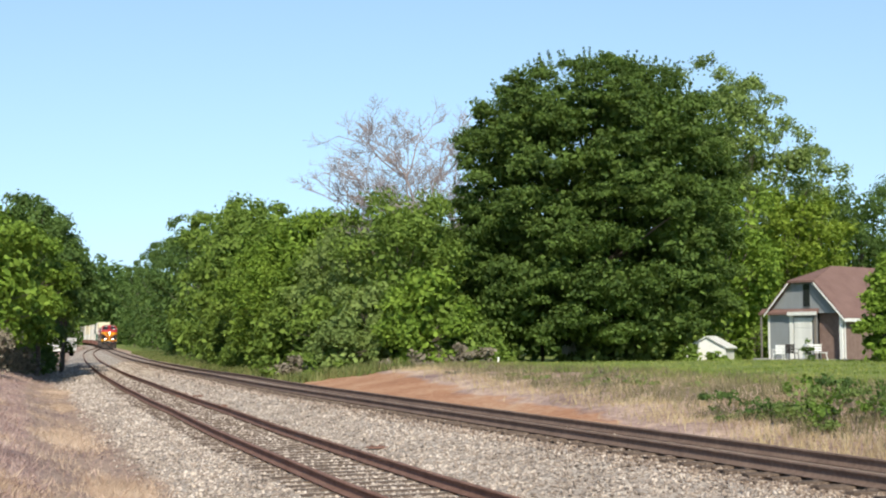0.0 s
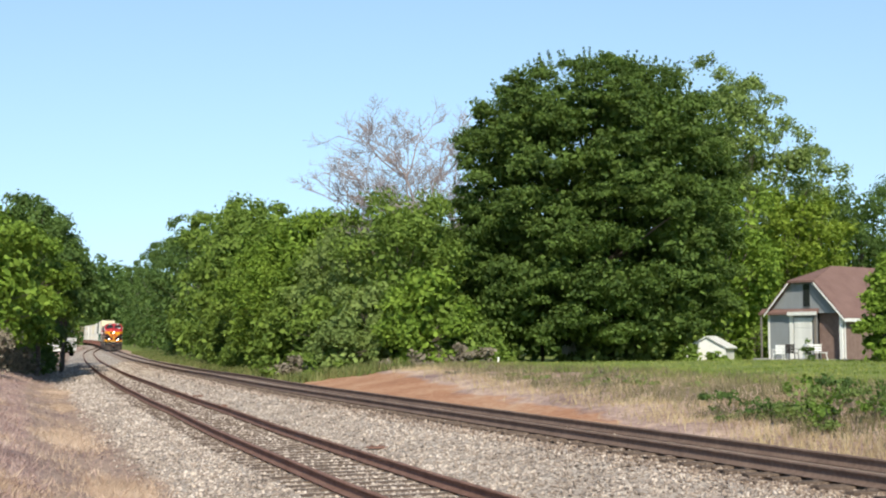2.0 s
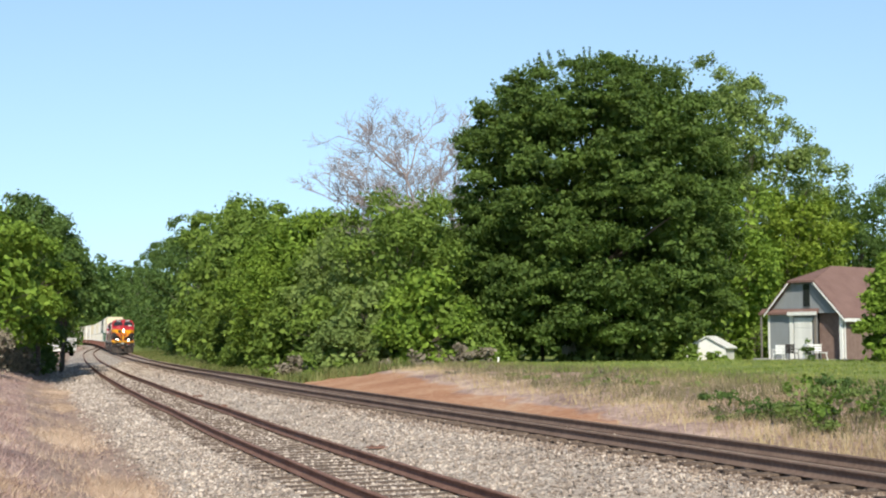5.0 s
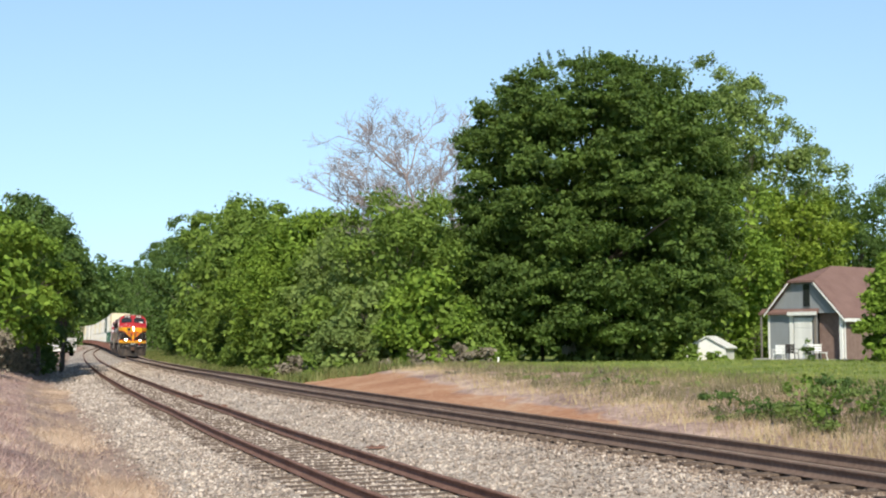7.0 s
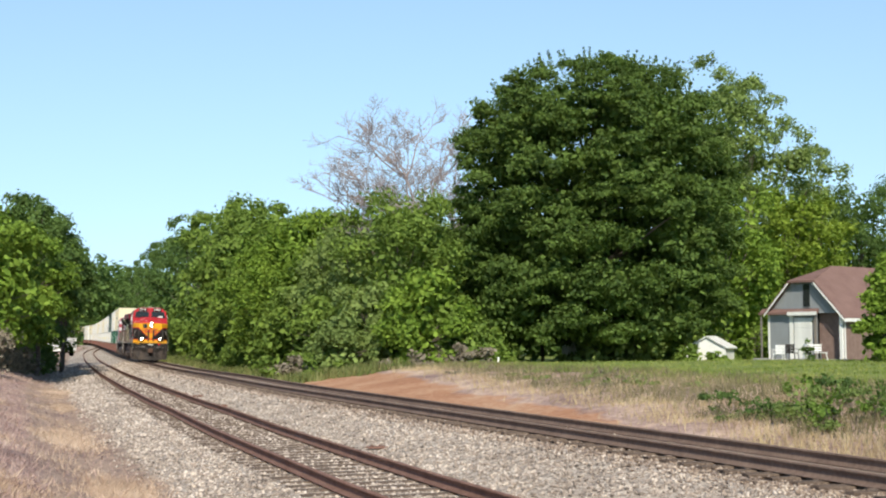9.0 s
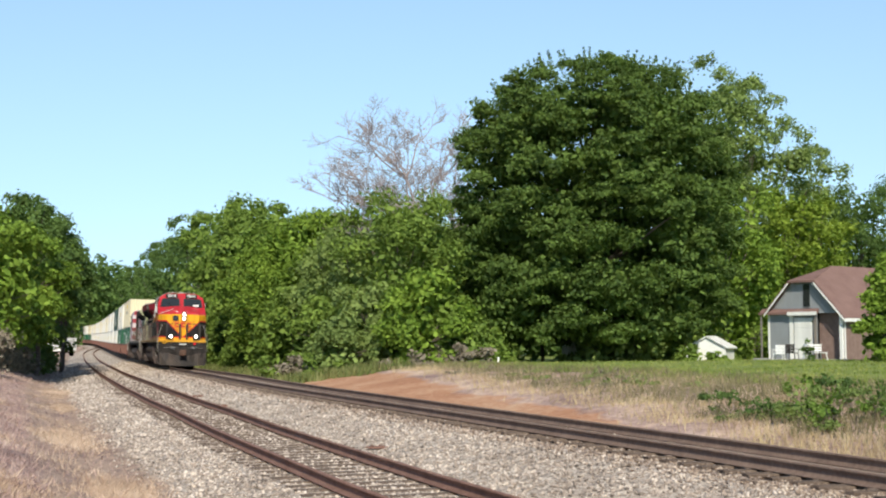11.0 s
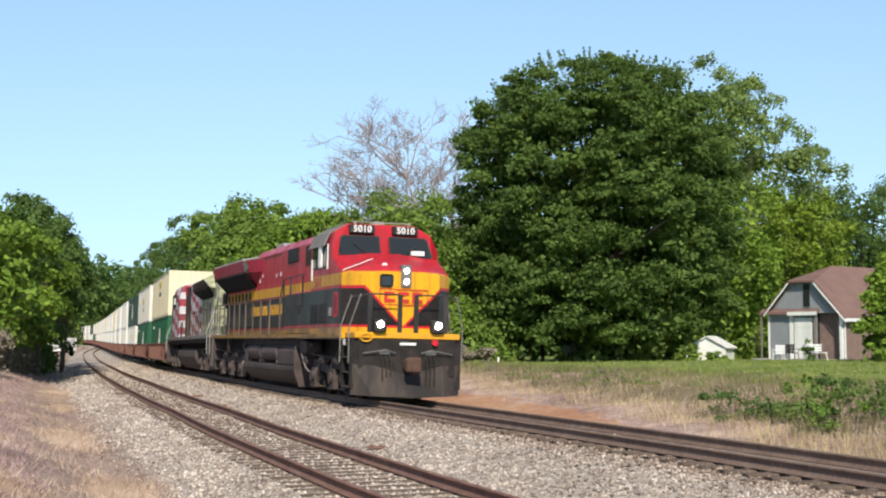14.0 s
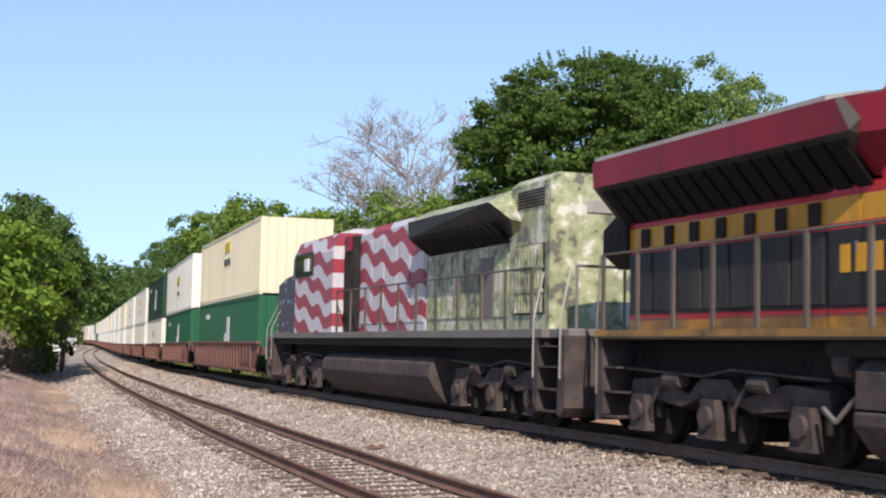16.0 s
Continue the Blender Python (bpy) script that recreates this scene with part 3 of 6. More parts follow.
def bare_tree():
    x, y = place(738, 97)
    t = tagged(new("bare_tree"), "leafless grey tree with fine twigs standing above the wood", "tree")
    t.location = (x, y, ground_at(x, y) - 0.05)
    rng, twig = random.Random(21), random.Random(22)
    bm = ([], [])

    def grow(base, d, length, r, depth):
        pts, p, n = [base], base, 3
        for i in range(n):
            d = (d + Vector((rng.uniform(-0.22, 0.22), rng.uniform(-0.22, 0.22), rng.uniform(-0.08, 0.16)))).normalized()
            p = p + d * length / n
            pts.append(p)
        for i in range(n):
            tube(bm, pts[i], pts[i + 1], max(0.015, r * (1 - 0.35 * i / n)), max(0.012, r * (1 - 0.35 * (i + 1) / n)), 5 if depth > 2 else 3)
        if depth:
            for i in range(4 if depth > 1 else 5):
                a = pts[rng.choice((1, 2, 3, 3))]
                side = Vector((rng.uniform(-1, 1), rng.uniform(-1, 1), rng.uniform(-0.4, 0.7)))
                grow(a, (d * 0.65 + side).normalized(), length * rng.uniform(0.48, 0.74), r * 0.58, depth - 1)
        if depth < 2:
            for _ in range(2):
                a = pts[twig.choice((1, 2, 3))]
                e = (d * 0.6 + Vector((twig.uniform(-1, 1), twig.uniform(-1, 1), twig.uniform(-0.3, 0.8)))).normalized()
                tube(bm, a, a + e * length * twig.uniform(0.4, 0.8), 0.014, 0.009, 3)

    tube(bm, Vector((0, 0, -0.2)), Vector((0, 0, 8.6)), 0.30, 0.20, 8)
    for dx, dz, ln in ((-0.95, 0.5, 4.4), (-0.6, 0.9, 4.8), (-0.2, 1.0, 5.2), (0.2, 1.0, 5.0), (0.55, 0.85, 4.2), (0.8, 0.5, 3.2), (-1.0, 0.25, 4.0), (-0.4, 1.0, 4.0)):
        grow(Vector((0, 0, 8.6 if dz > 0.5 else 7.6)), Vector((dx, rng.uniform(-0.4, 0.4), dz)).normalized(), ln, 0.115, 4)
    soup("trunk", bm[0], bm[1], TWIG, t)
    c = crown_mesh("dry_leaves", [(rng.uniform(-6, 2.5), rng.uniform(-3, 3), rng.uniform(9, 16.5), 1.2) for _ in range(30)], 6, 0.12, BARK, 5)
    c.parent = t


bare_tree()
# ---- train: paints ----
def livery():
    """Red over yellow over black, in bands by height, road-worn."""
    m, nt, b = material("livery", 0.5)
    b.inputs["Specular IOR Level"].default_value = 0.18
    sep = nt.nodes.new("ShaderNodeSeparateXYZ")
    nt.links.new(nt.nodes.new("ShaderNodeTexCoord").outputs["Object"], sep.inputs[0])
    x, y, z = sep.outputs
    red, yellow, black = (0.60, 0.017, 0.034), (0.80, 0.39, 0.018), (0.016, 0.0145, 0.014)
    side = ramp(nt, sums(nt, "DIVIDE", z, 5.0), [(0.0, black), (0.338, yellow), (0.371, red), (0.388, black), (0.582, red), (0.597, yellow), (0.660, red)], "CONSTANT")
    # the nose: a yellow V on black under the yellow band
    ax = sums(nt, "ABSOLUTE", x)
    edge = sums(nt, "MINIMUM", sums(nt, "MULTIPLY_ADD", ax, 1.0, 1.92), 2.96)
    over = sums(nt, "GREATER_THAN", z, edge)
    line = sums(nt, "GREATER_THAN", z, sums(nt, "SUBTRACT", edge, 0.075))
    front = blend(nt, over, blend(nt, line, black, red), yellow)
    front = blend(nt, sums(nt, "GREATER_THAN", z, 3.345), front, red)
    front = blend(nt, sums(nt, "LESS_THAN", z, 1.93), front, blend(nt, sums(nt, "LESS_THAN", z, 1.87), red, yellow))
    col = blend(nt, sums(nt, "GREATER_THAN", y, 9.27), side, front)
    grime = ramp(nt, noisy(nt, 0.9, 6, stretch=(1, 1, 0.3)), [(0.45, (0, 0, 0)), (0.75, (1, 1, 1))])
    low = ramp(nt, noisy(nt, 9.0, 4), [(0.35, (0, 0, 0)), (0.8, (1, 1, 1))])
    # flanks mixed darker than the nose, their dimmer light put into the paint
    flank_shade = sums(nt, "MULTIPLY_ADD", sums(nt, "LESS_THAN", y, 9.27), 0.22, 0.03)
    col = blend(nt, flank_shade, col, (0.034, 0.025, 0.026))
    col = blend(nt, sums(nt, "MULTIPLY", grime, 0.28), col, (0.060, 0.044, 0.036))
    col = blend(nt, sums(nt, "MULTIPLY", low, 0.14), col, (0.085, 0.065, 0.052))
    run = ramp(nt, noisy(nt, 5.0, 4, stretch=(1, 1, 0.06)), [(0.5, (0, 0, 0)), (0.72, (1, 1, 1))])
    col = blend(nt, sums(nt, "MULTIPLY", run, 0.32), col, (0.040, 0.030, 0.027))
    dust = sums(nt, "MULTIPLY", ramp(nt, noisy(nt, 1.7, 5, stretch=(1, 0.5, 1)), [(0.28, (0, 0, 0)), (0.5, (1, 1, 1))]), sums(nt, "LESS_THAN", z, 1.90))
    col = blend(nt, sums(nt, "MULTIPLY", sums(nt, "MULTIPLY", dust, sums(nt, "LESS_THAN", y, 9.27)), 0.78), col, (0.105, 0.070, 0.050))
    nt.links.new(col, b.inputs["Base Color"])
    nt.links.new(sums(nt, "MULTIPLY_ADD", grime, 0.3, 0.3), b.inputs["Roughness"])
    bumped(nt, b, noisy(nt, 3.0, 2), 0.06, 0.01)
    return m


def camo():
    m, nt, b = material("camouflage", 0.55)
    f = sums(nt, "ADD", sums(nt, "MULTIPLY", noisy(nt, 1.7, 2), 0.55), sums(nt, "MULTIPLY", noisy(nt, 5.0, 3), 0.45))
    col = ramp(nt, f, [(0.0, (0.15, 0.145, 0.11)), (0.43, (0.36, 0.39, 0.20)), (0.50, (0.48, 0.49, 0.29)), (0.56, (0.74, 0.72, 0.60))], "CONSTANT")
    col = blend(nt, sums(nt, "MULTIPLY", ramp(nt, noisy(nt, 4.0, 5, stretch=(1, 1, 0.08)), [(0.45, (0, 0, 0)), (0.7, (1, 1, 1))]), 0.45), col, (0.10, 0.085, 0.07))
    nt.links.new(blend(nt, sums(nt, "MULTIPLY", noisy(nt, 12, 4), 0.3), col, (0.14, 0.12, 0.09)), b.inputs["Base Color"])
    return m


def flag():
    """Wavy slanting red and white stripes; white spots on dark blue at the nose."""
    m, nt, b = material("striped_paint", 0.5)
    c = nt.nodes.new("ShaderNodeTexCoord").outputs["Object"]
    sep = nt.nodes.new("ShaderNodeSeparateXYZ")
    nt.links.new(c, sep.inputs[0])
    x, y, z = sep.outputs
    wave = sums(nt, "MULTIPLY", sums(nt, "SINE", sums(nt, "MULTIPLY", y, 4.2)), 0.11)
    k = sums(nt, "ADD", sums(nt, "ADD", z, wave), sums(nt, "MULTIPLY", y, 0.21))
    k = sums(nt, "ADD", k, sums(nt, "MULTIPLY", noisy(nt, 1.3, 2), 0.16))
    st = sums(nt, "GREATER_THAN", sums(nt, "FRACT", sums(nt, "MULTIPLY", k, 1.35)), 0.52)
    col = blend(nt, st, (0.70, 0.66, 0.68), (0.40, 0.025, 0.05))
    vor = node(nt, "ShaderNodeTexVoronoi", Scale=3.0, Randomness=0.35)
    nt.links.new(c, vor.inputs["Vector"])
    star = sums(nt, "LESS_THAN", vor.outputs["Distance"], 0.26)
    col = blend(nt, sums(nt, "LESS_THAN", y, -7.6), col, blend(nt, star, (0.035, 0.035, 0.055), (0.6, 0.6, 0.62)))
    nt.links.new(blend(nt, sums(nt, "MULTIPLY", noisy(nt, 1.8, 6), 0.45), col, (0.10, 0.08, 0.075)), b.inputs["Base Color"])
    return m


def glow(name, colour, strength):
    m = bpy.data.materials.new(name)
    m.use_nodes = True
    b = m.node_tree.nodes["Principled BSDF"]
    b.inputs["Emission Color"].default_value, b.inputs["Emission Strength"].default_value = (*colour, 1), strength
    return m


def glazing():
    m, nt, b = material("dark_glass", 0.06)
    b.inputs["Base Color"].default_value = (0.022, 0.025, 0.026, 1)
    b.inputs["Specular IOR Level"].default_value = 0.5
    return m


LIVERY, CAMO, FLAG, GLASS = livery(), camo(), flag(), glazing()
RED = painted("red_paint", (0.265, 0.009, 0.028), dirt=(0.05, 0.03, 0.028), amount=0.6)
EMBLEM = painted("emblem_red", (0.58, 0.03, 0.03), amount=0.15)
YELLOW = painted("yellow_paint", (0.74, 0.36, 0.018), amount=0.3)
WORN = painted("worn_stripe", (0.34, 0.18, 0.04), dirt=(0.075, 0.055, 0.043), amount=1.0, scale=1.6, streak=False)
BLACK = painted("black_paint", (0.022, 0.021, 0.022), amount=0.4, rough=0.5)
# dark screens, made near black with the shadow under the wings
MESHSHADE = painted("shaded_black_mesh", (0.008, 0.008, 0.008), dirt=(0.015, 0.013, 0.012), amount=0.5, rough=0.9)
GRIMY = painted("grimy_underframe", (0.058, 0.045, 0.041), dirt=(0.135, 0.098, 0.088), amount=0.8, rough=0.75, streak=False, scale=2.5)
DARK = painted("dark_underframe", (0.020, 0.017, 0.016), dirt=(0.065, 0.052, 0.045), amount=0.6, rough=0.8, streak=False, scale=2.5)
STEEL = painted("worn_steel", (0.26, 0.25, 0.24), amount=0.5, rough=0.45, metal=0.7)
GREYRAIL = painted("grey_rail", (0.20, 0.18, 0.16), amount=0.5, rough=0.6)
STANCHION = painted("brown_rail", (0.105, 0.085, 0.070), dirt=(0.22, 0.18, 0.14), amount=0.6, rough=0.7)
PLOUGH = painted("plough_steel", (0.034, 0.029, 0.027), dirt=(0.115, 0.085, 0.068), amount=0.8, rough=0.7, scale=1.8)
WHITE = painted("white_paint", (0.80, 0.79, 0.75), amount=0.2)
ROOFGREY = painted("dusty_roof", (0.42, 0.40, 0.36), amount=0.6)
CREAM = painted("cream_paint", (0.78, 0.70, 0.49), amount=0.15, scale=0.5)
CWHITE = painted("container_white", (0.80, 0.77, 0.68), amount=0.18, scale=0.5)
CGREEN = painted("container_green", (0.018, 0.115, 0.055), amount=0.3, scale=0.5)
CDARK = painted("container_dark_green", (0.018, 0.055, 0.035), amount=0.3, scale=0.5)
WELL = painted("well_brown", (0.20, 0.085, 0.065), dirt=(0.14, 0.11, 0.09), amount=0.7, rough=0.7)
LAMP, MARKER = glow("headlamp", (1.0, 0.93, 0.80), 22.0), painted("red_lens", (0.6, 0.02, 0.03), rough=0.2)


# ---- train: locomotives ----
def wheelset(parent, y, r=0.52):
    """Two wheels on their axle, about their own middle."""
    w = new("wheelset")
    w.parent = parent
    w.location = (0, y, r)
    bm = bmesh.new()
    for s in (-1, 1):
        cylinder(bm, (s * 0.70, 0, 0), (s * 0.835, 0, 0), r, segs=24)
        cylinder(bm, (s * 0.66, 0, 0), (s * 0.70, 0, 0), r + 0.028, segs=24)
        for a in range(4):
            box(bm, min(s * 0.835, s * 0.85), max(s * 0.835, s * 0.85), 0.1 * math.cos(a) + 0.1, 0.1 * math.cos(a) + 0.2, -0.05, 0.05)
    cylinder(bm, (-0.9, 0, 0), (0.9, 0, 0), 0.09, segs=10)
    part("wheel", bm, DARK, w)
    return w


def three_axle_truck(parent, ys):
    mid, t = ys[1], new("truck")
    t.parent = parent
    for s in (-1, 1):
        bm = bmesh.new()
        pts = [(ys[0] - 0.45, 0.62), (ys[0] - 0.40, 0.95), (ys[0] + 0.45, 1.0), (mid - 0.7, 0.78), (mid - 0.35, 1.02), (mid + 0.35, 1.02), (mid + 0.7, 0.78), (ys[2] - 0.45, 1.0),
               (ys[2] + 0.40, 0.95), (ys[2] + 0.45, 0.62), (ys[2] + 0.1, 0.72), (mid + 0.9, 0.60), (mid + 0.4, 0.74), (mid - 0.4, 0.74), (mid - 0.9, 0.60), (ys[0] - 0.1, 0.72)]
        prism(bm, pts, "x", s * 1.02, s * 1.18)
        part("side_frame", bm, GRIMY, t)
        for y in ys:
            bm = bmesh.new()
            prism(bm, [(y - 0.26, 0.20), (y - 0.17, 0.74), (y + 0.17, 0.74), (y + 0.26, 0.20)], "x", s * 1.16, s * 1.30)
            cylinder(bm, (s * 1.28, y, 0.50), (s * 1.37, y, 0.50), 0.15, segs=14)
            box(bm, min(s * 1.3, s * 1.33), max(s * 1.3, s * 1.33), y - 0.24, y + 0.24, 0.20, 0.25)
            part("axle_box", bm, GRIMY, t)
            for dy in (-0.36, 0.36):
                bm = bmesh.new()
                cylinder(bm, (s * 1.1, y + dy, 0.42), (s * 1.1, y + dy, 0.80), 0.085, segs=10)
                part("spring", bm, DARK, t)
        bm = bmesh.new()
        for k, y in enumerate((ys[0] + 0.95, ys[2] - 0.95)):
            cylinder(bm, (s * 1.22, y - 0.22, 0.98), (s * 1.22, y + 0.22, 0.98), 0.11, segs=12)
            rod(bm, [(s * 1.24, y - 0.3, 0.98), (s * 1.26, y - 0.62, 0.6), (s * 1.2, y - 0.7, 0.35)], 0.03)
        rod(bm, [(s * 1.25, ys[0] - 0.5, 1.12), (s * 1.25, mid - 0.2, 1.05), (s * 1.25, mid + 0.5, 1.16), (s * 1.25, ys[2] + 0.5, 1.08)], 0.022)
        part("brake_rigging", bm, GRIMY, t)
        for y in ys:
            bm = bmesh.new()
            box(bm, min(s * 1.0, s * 1.12), max(s * 1.0, s * 1.12), y + 0.50, y + 0.58, 0.18, 0.55, 0.01)
            part("brake_shoe", bm, DARK, t)
    bm = bmesh.new()
    box(bm, -0.95, 0.95, ys[0] + 0.3, ys[2] - 0.3, 0.55, 0.95, 0.03)
    part("bolster", bm, DARK, t)
    for y in ys:
        bm = bmesh.new()
        box(bm, -0.62, 0.62, y - 0.75, y - 0.12, 0.14, 1.05, 0.06)
        part("traction_motor", bm, BLACK, t)
    return [wheelset(parent, y) for y in ys]


def tank(parent, y0, y1, reservoirs=True, z0=0.17, mat=None):
    bm = bmesh.new()
    out = [(-1.20, 1.16), (1.20, 1.16), (1.38, 1.02), (1.42, 0.74), (1.28, 0.46), (1.0, z0), (-1.0, z0), (-1.28, 0.46), (-1.42, 0.74), (-1.38, 1.02)]
    if reservoirs:
        out = [(-1.0, 1.42), (0.72, 1.42), (0.72, 0.86), (1.42, 0.74), (1.42, 0.58), (1.24, 0.34), (1.0, z0), (-1.0, z0), (-1.28, 0.46), (-1.42, 0.78)]
    prism(bm, out, "y", y0, y1)
    bmesh.ops.bevel(bm, geom=bm.edges[:], offset=0.02, segments=1, affect="EDGES")
    tk = part("fuel_tank", bm, mat or GRIMY, parent)
    if reservoirs:
        L = (y1 - y0)
        for a, b in ((0.10, 0.34), (0.38, 0.66)):
            ya, yb = y0 + a * L, y0 + b * L
            bm = bmesh.new()
            cylinder(bm, (1.17, ya, 1.12), (1.17, yb, 1.12), 0.27, segs=20)
            cylinder(bm, (1.17, ya - 0.1, 1.12), (1.17, ya, 1.12), 0.16, 0.27, segs=20)
            cylinder(bm, (1.17, yb, 1.12), (1.17, yb + 0.1, 1.12), 0.27, 0.16, segs=20)
            part("air_reservoir", bm, GRIMY, tk, smooth=False)
            for yy in (ya + 0.15, yb - 0.15):
                bm = bmesh.new()
                prism(bm, [(yy - 0.14, 0.78), (yy - 0.05, 0.95), (yy + 0.05, 0.95), (yy + 0.14, 0.78)], "x", 0.85, 1.36)
                part("saddle", bm, GRIMY, tk)
        bm = bmesh.new()
        prism(bm, [(0.70, 1.38), (1.30, 1.38), (1.42, 1.2), (1.42, 0.78), (0.70, 0.78)], "y", y0 + 0.70 * L, y1)
        part("tank_box", bm, GRIMY, tk)
        bm = bmesh.new()
        prism(bm, [(0.70, 1.34), (1.24, 1.34), (1.38, 1.2), (1.38, 0.78), (0.70, 0.78)], "y", y0, y0 + 0.07 * L)
        part("tank_box", bm, GRIMY, tk)
        bm = bmesh.new()
        prism(bm, [(1.43, 1.38), (1.46, 1.1), (1.46, 0.6), (1.30, z0 - 0.04), (0.9, z0 - 0.05), (0.6, 1.38)], "y", y1, y1 + 0.05)
        part("end_plate", bm, GRIMY, tk)
    return tk


def handrails(parent, x, ys, z0, z1, mat, top=True):
    for y in ys:
        bm = bmesh.new()
        box(bm, x - 0.02, x + 0.02, y - 0.045, y + 0.045, z0, z1, 0.008)
        part("stanchion", bm, mat, parent)
    if top:
        bm = bmesh.new()
        rod(bm, [(x, ys[0], z1), (x, ys[-1], z1)], 0.02)
        part("handrail", bm, mat, parent)


def louvres(bm, x, y0, y1, z0, z1, n, horizontal=True):
    for k in range(n):
        if horizontal:
            z = z0 + (z1 - z0) * (k + 0.5) / n
            box(bm, min(x, x * 1.02), max(x, x * 1.02), y0, y1, z - (z1 - z0) / n * 0.3, z + (z1 - z0) / n * 0.3)
        else:
            y = y0 + (y1 - y0) * (k + 0.5) / n
            box(bm, min(x, x * 1.02), max(x, x * 1.02), y - (y1 - y0) / n * 0.3, y + (y1 - y0) / n * 0.3, z0, z1)


def glyphs(text, size):
    cu = bpy.data.curves.new("digit", "FONT")
    cu.body, cu.size, cu.align_x, cu.align_y, cu.extrude, cu.offset = text, size, "CENTER", "CENTER", 0.004, 0.006
    tmp = bpy.data.objects.new("digit", cu)
    me = bpy.data.meshes.new_from_object(tmp)
    bpy.data.objects.remove(tmp)
    return me


def digits(text, size, mat, parent, m):
    """Each character a part of its own, at the font's own pitch."""
    wide = [max(v.co.x for v in me.vertices) - min(v.co.x for v in me.vertices) for me in (glyphs("0", size), glyphs("00", size))]
    pitch = (wide[1] - wide[0]) * 1.06
    for k, ch in enumerate(text):
        me = glyphs(ch, size)
        me.materials.append(mat)
        ob = new("digit", me)
        ob.parent, ob.matrix_basis = parent, m @ Matrix.Translation(((k - (len(text) - 1) / 2) * pitch, 0, 0))


FACE_NEAR = Matrix(((0, 0, 1, 0), (1, 0, 0, 0), (0, 1, 0, 0), (0, 0, 0, 1)))      # text on the side that faces +x
FACE_FRONT = Matrix(((-1, 0, 0, 0), (0, 0, 1, 0), (0, 1, 0, 0), (0, 0, 0, 1)))    # text on the end that faces +y


def lead_locomotive():
    L = tagged(new("locomotive"), "red, yellow and black diesel locomotive with lit headlamps leading the train", "locomotive")
    # frame and walkways
    bm = bmesh.new()
    box(bm, -1.5, 1.5, -10.95, 9.45, 1.56, 1.70, 0.01)
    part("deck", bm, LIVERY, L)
    for s in (-1, 1):
        bm = bmesh.new()
        box(bm, min(s * 1.5, s * 1.515), max(s * 1.5, s * 1.515), -10.9, 9.4, 1.60, 1.70)
        part("side_stripe", bm, WORN, L, "yellow stripe along the walkway edge, worn grey in places")
    bm = bmesh.new()
    box(bm, -0.75, 0.75, -10.9, 10.2, 1.02, 1.56, 0.03)
    box(bm, -1.35, 1.35, -5.2, 4.4, 1.36, 1.56, 0.02)
    part("underframe", bm, DARK, L)
    # long hood, with rounded shoulders and door seams
    bm = bmesh.new()
    prism(bm, [(-1.0, 1.70), (1.0, 1.70), (1.0, 4.48), (0.86, 4.69), (0.5, 4.75), (-0.5, 4.75), (-0.86, 4.69), (-1.0, 4.48)], "y", -4.6, 5.86)
    prism(bm, [(-1.0, 1.70), (1.0, 1.70), (1.0, 3.45), (-1.0, 3.45)], "y", -5.6, -4.6)
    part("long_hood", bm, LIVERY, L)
    for s in (-1, 1):
        for k in range(13):
            bm = bmesh.new()
            y = -5.56 + 0.62 * k
            box(bm, min(s * 1.0, s * 1.022), max(s * 1.0, s * 1.022), y, y + 0.59, 1.98, 3.42, 0.008)
            d = part("hood_door", bm, LIVERY, L)
            if k % 2 == 0:
                bm = bmesh.new()
                box(bm, min(s * 1.02, s * 1.04), max(s * 1.02, s * 1.04), y + 0.50, y + 0.54, 2.6, 2.75)
                part("latch", bm, STEEL, d)
        bm = bmesh.new()
        box(bm, min(s * 1.0, s * 1.03), max(s * 1.0, s * 1.03), 0.55, 2.05, 4.00, 4.46, 0.01)
        g = part("intake_grille", bm, DARK, L, "dark mesh grille")
        bm = bmesh.new()
        louvres(bm, s * 1.03, 0.61, 1.99, 4.03, 4.43, 9)
        part("slat", bm, BLACK, g)
        bm = bmesh.new()
        louvres(bm, s * 1.01, 3.05, 3.75, 3.80, 4.42, 4, False)
        part("vent", bm, DARK, L)
        bm = bmesh.new()
        louvres(bm, s * 1.01, 5.0, 5.7, 3.80, 4.42, 4, False)
        part("vent", bm, DARK, L)
        bm = bmesh.new()
        box(bm, min(s * 1.0, s * 1.03), max(s * 1.0, s * 1.03), 4.0, 4.6, 4.18, 4.42, 0.01)
        part("small_window", bm, DARK, L)
        bm = bmesh.new()
        box(bm, min(s * 1.0, s * 1.015), max(s * 1.0, s * 1.015), -3.4, -0.5, 4.38, 4.41)
        part("seam", bm, BLACK, L)
    # equipment blower cabinet behind the cab, out to the side
    for s in (-1, 1):
        bm = bmesh.new()
        box(bm, min(s * 1.0, s * 1.46), max(s * 1.0, s * 1.46), 2.3, 5.85, 1.70, 2.95 if s > 0 else 2.6, 0.03)
        c = part("side_cabinet", bm, LIVERY, L)
        for a in (2.6, 3.7):
            bm = bmesh.new()
            louvres(bm, s * 1.46, a, a + 0.7, 2.28, 2.58, 4)
            part("louvre", bm, BLACK, c)
    # exhaust hood and roof fittings
    bm = bmesh.new()
    prism(bm, [(-3.4, 4.74), (-3.3, 4.90), (-2.2, 4.90), (-1.9, 4.74)], "x", -0.6, 0.6)
    part("exhaust_cowl", bm, ROOFGREY, L, "pale dusty exhaust housing")
    for y in (2.2, 3.0, 4.9):
        bm = bmesh.new()
        box(bm, -0.5, 0.5, y, y + 0.5, 4.735, 4.79, 0.02)
        part("roof_hatch", bm, RED, L)
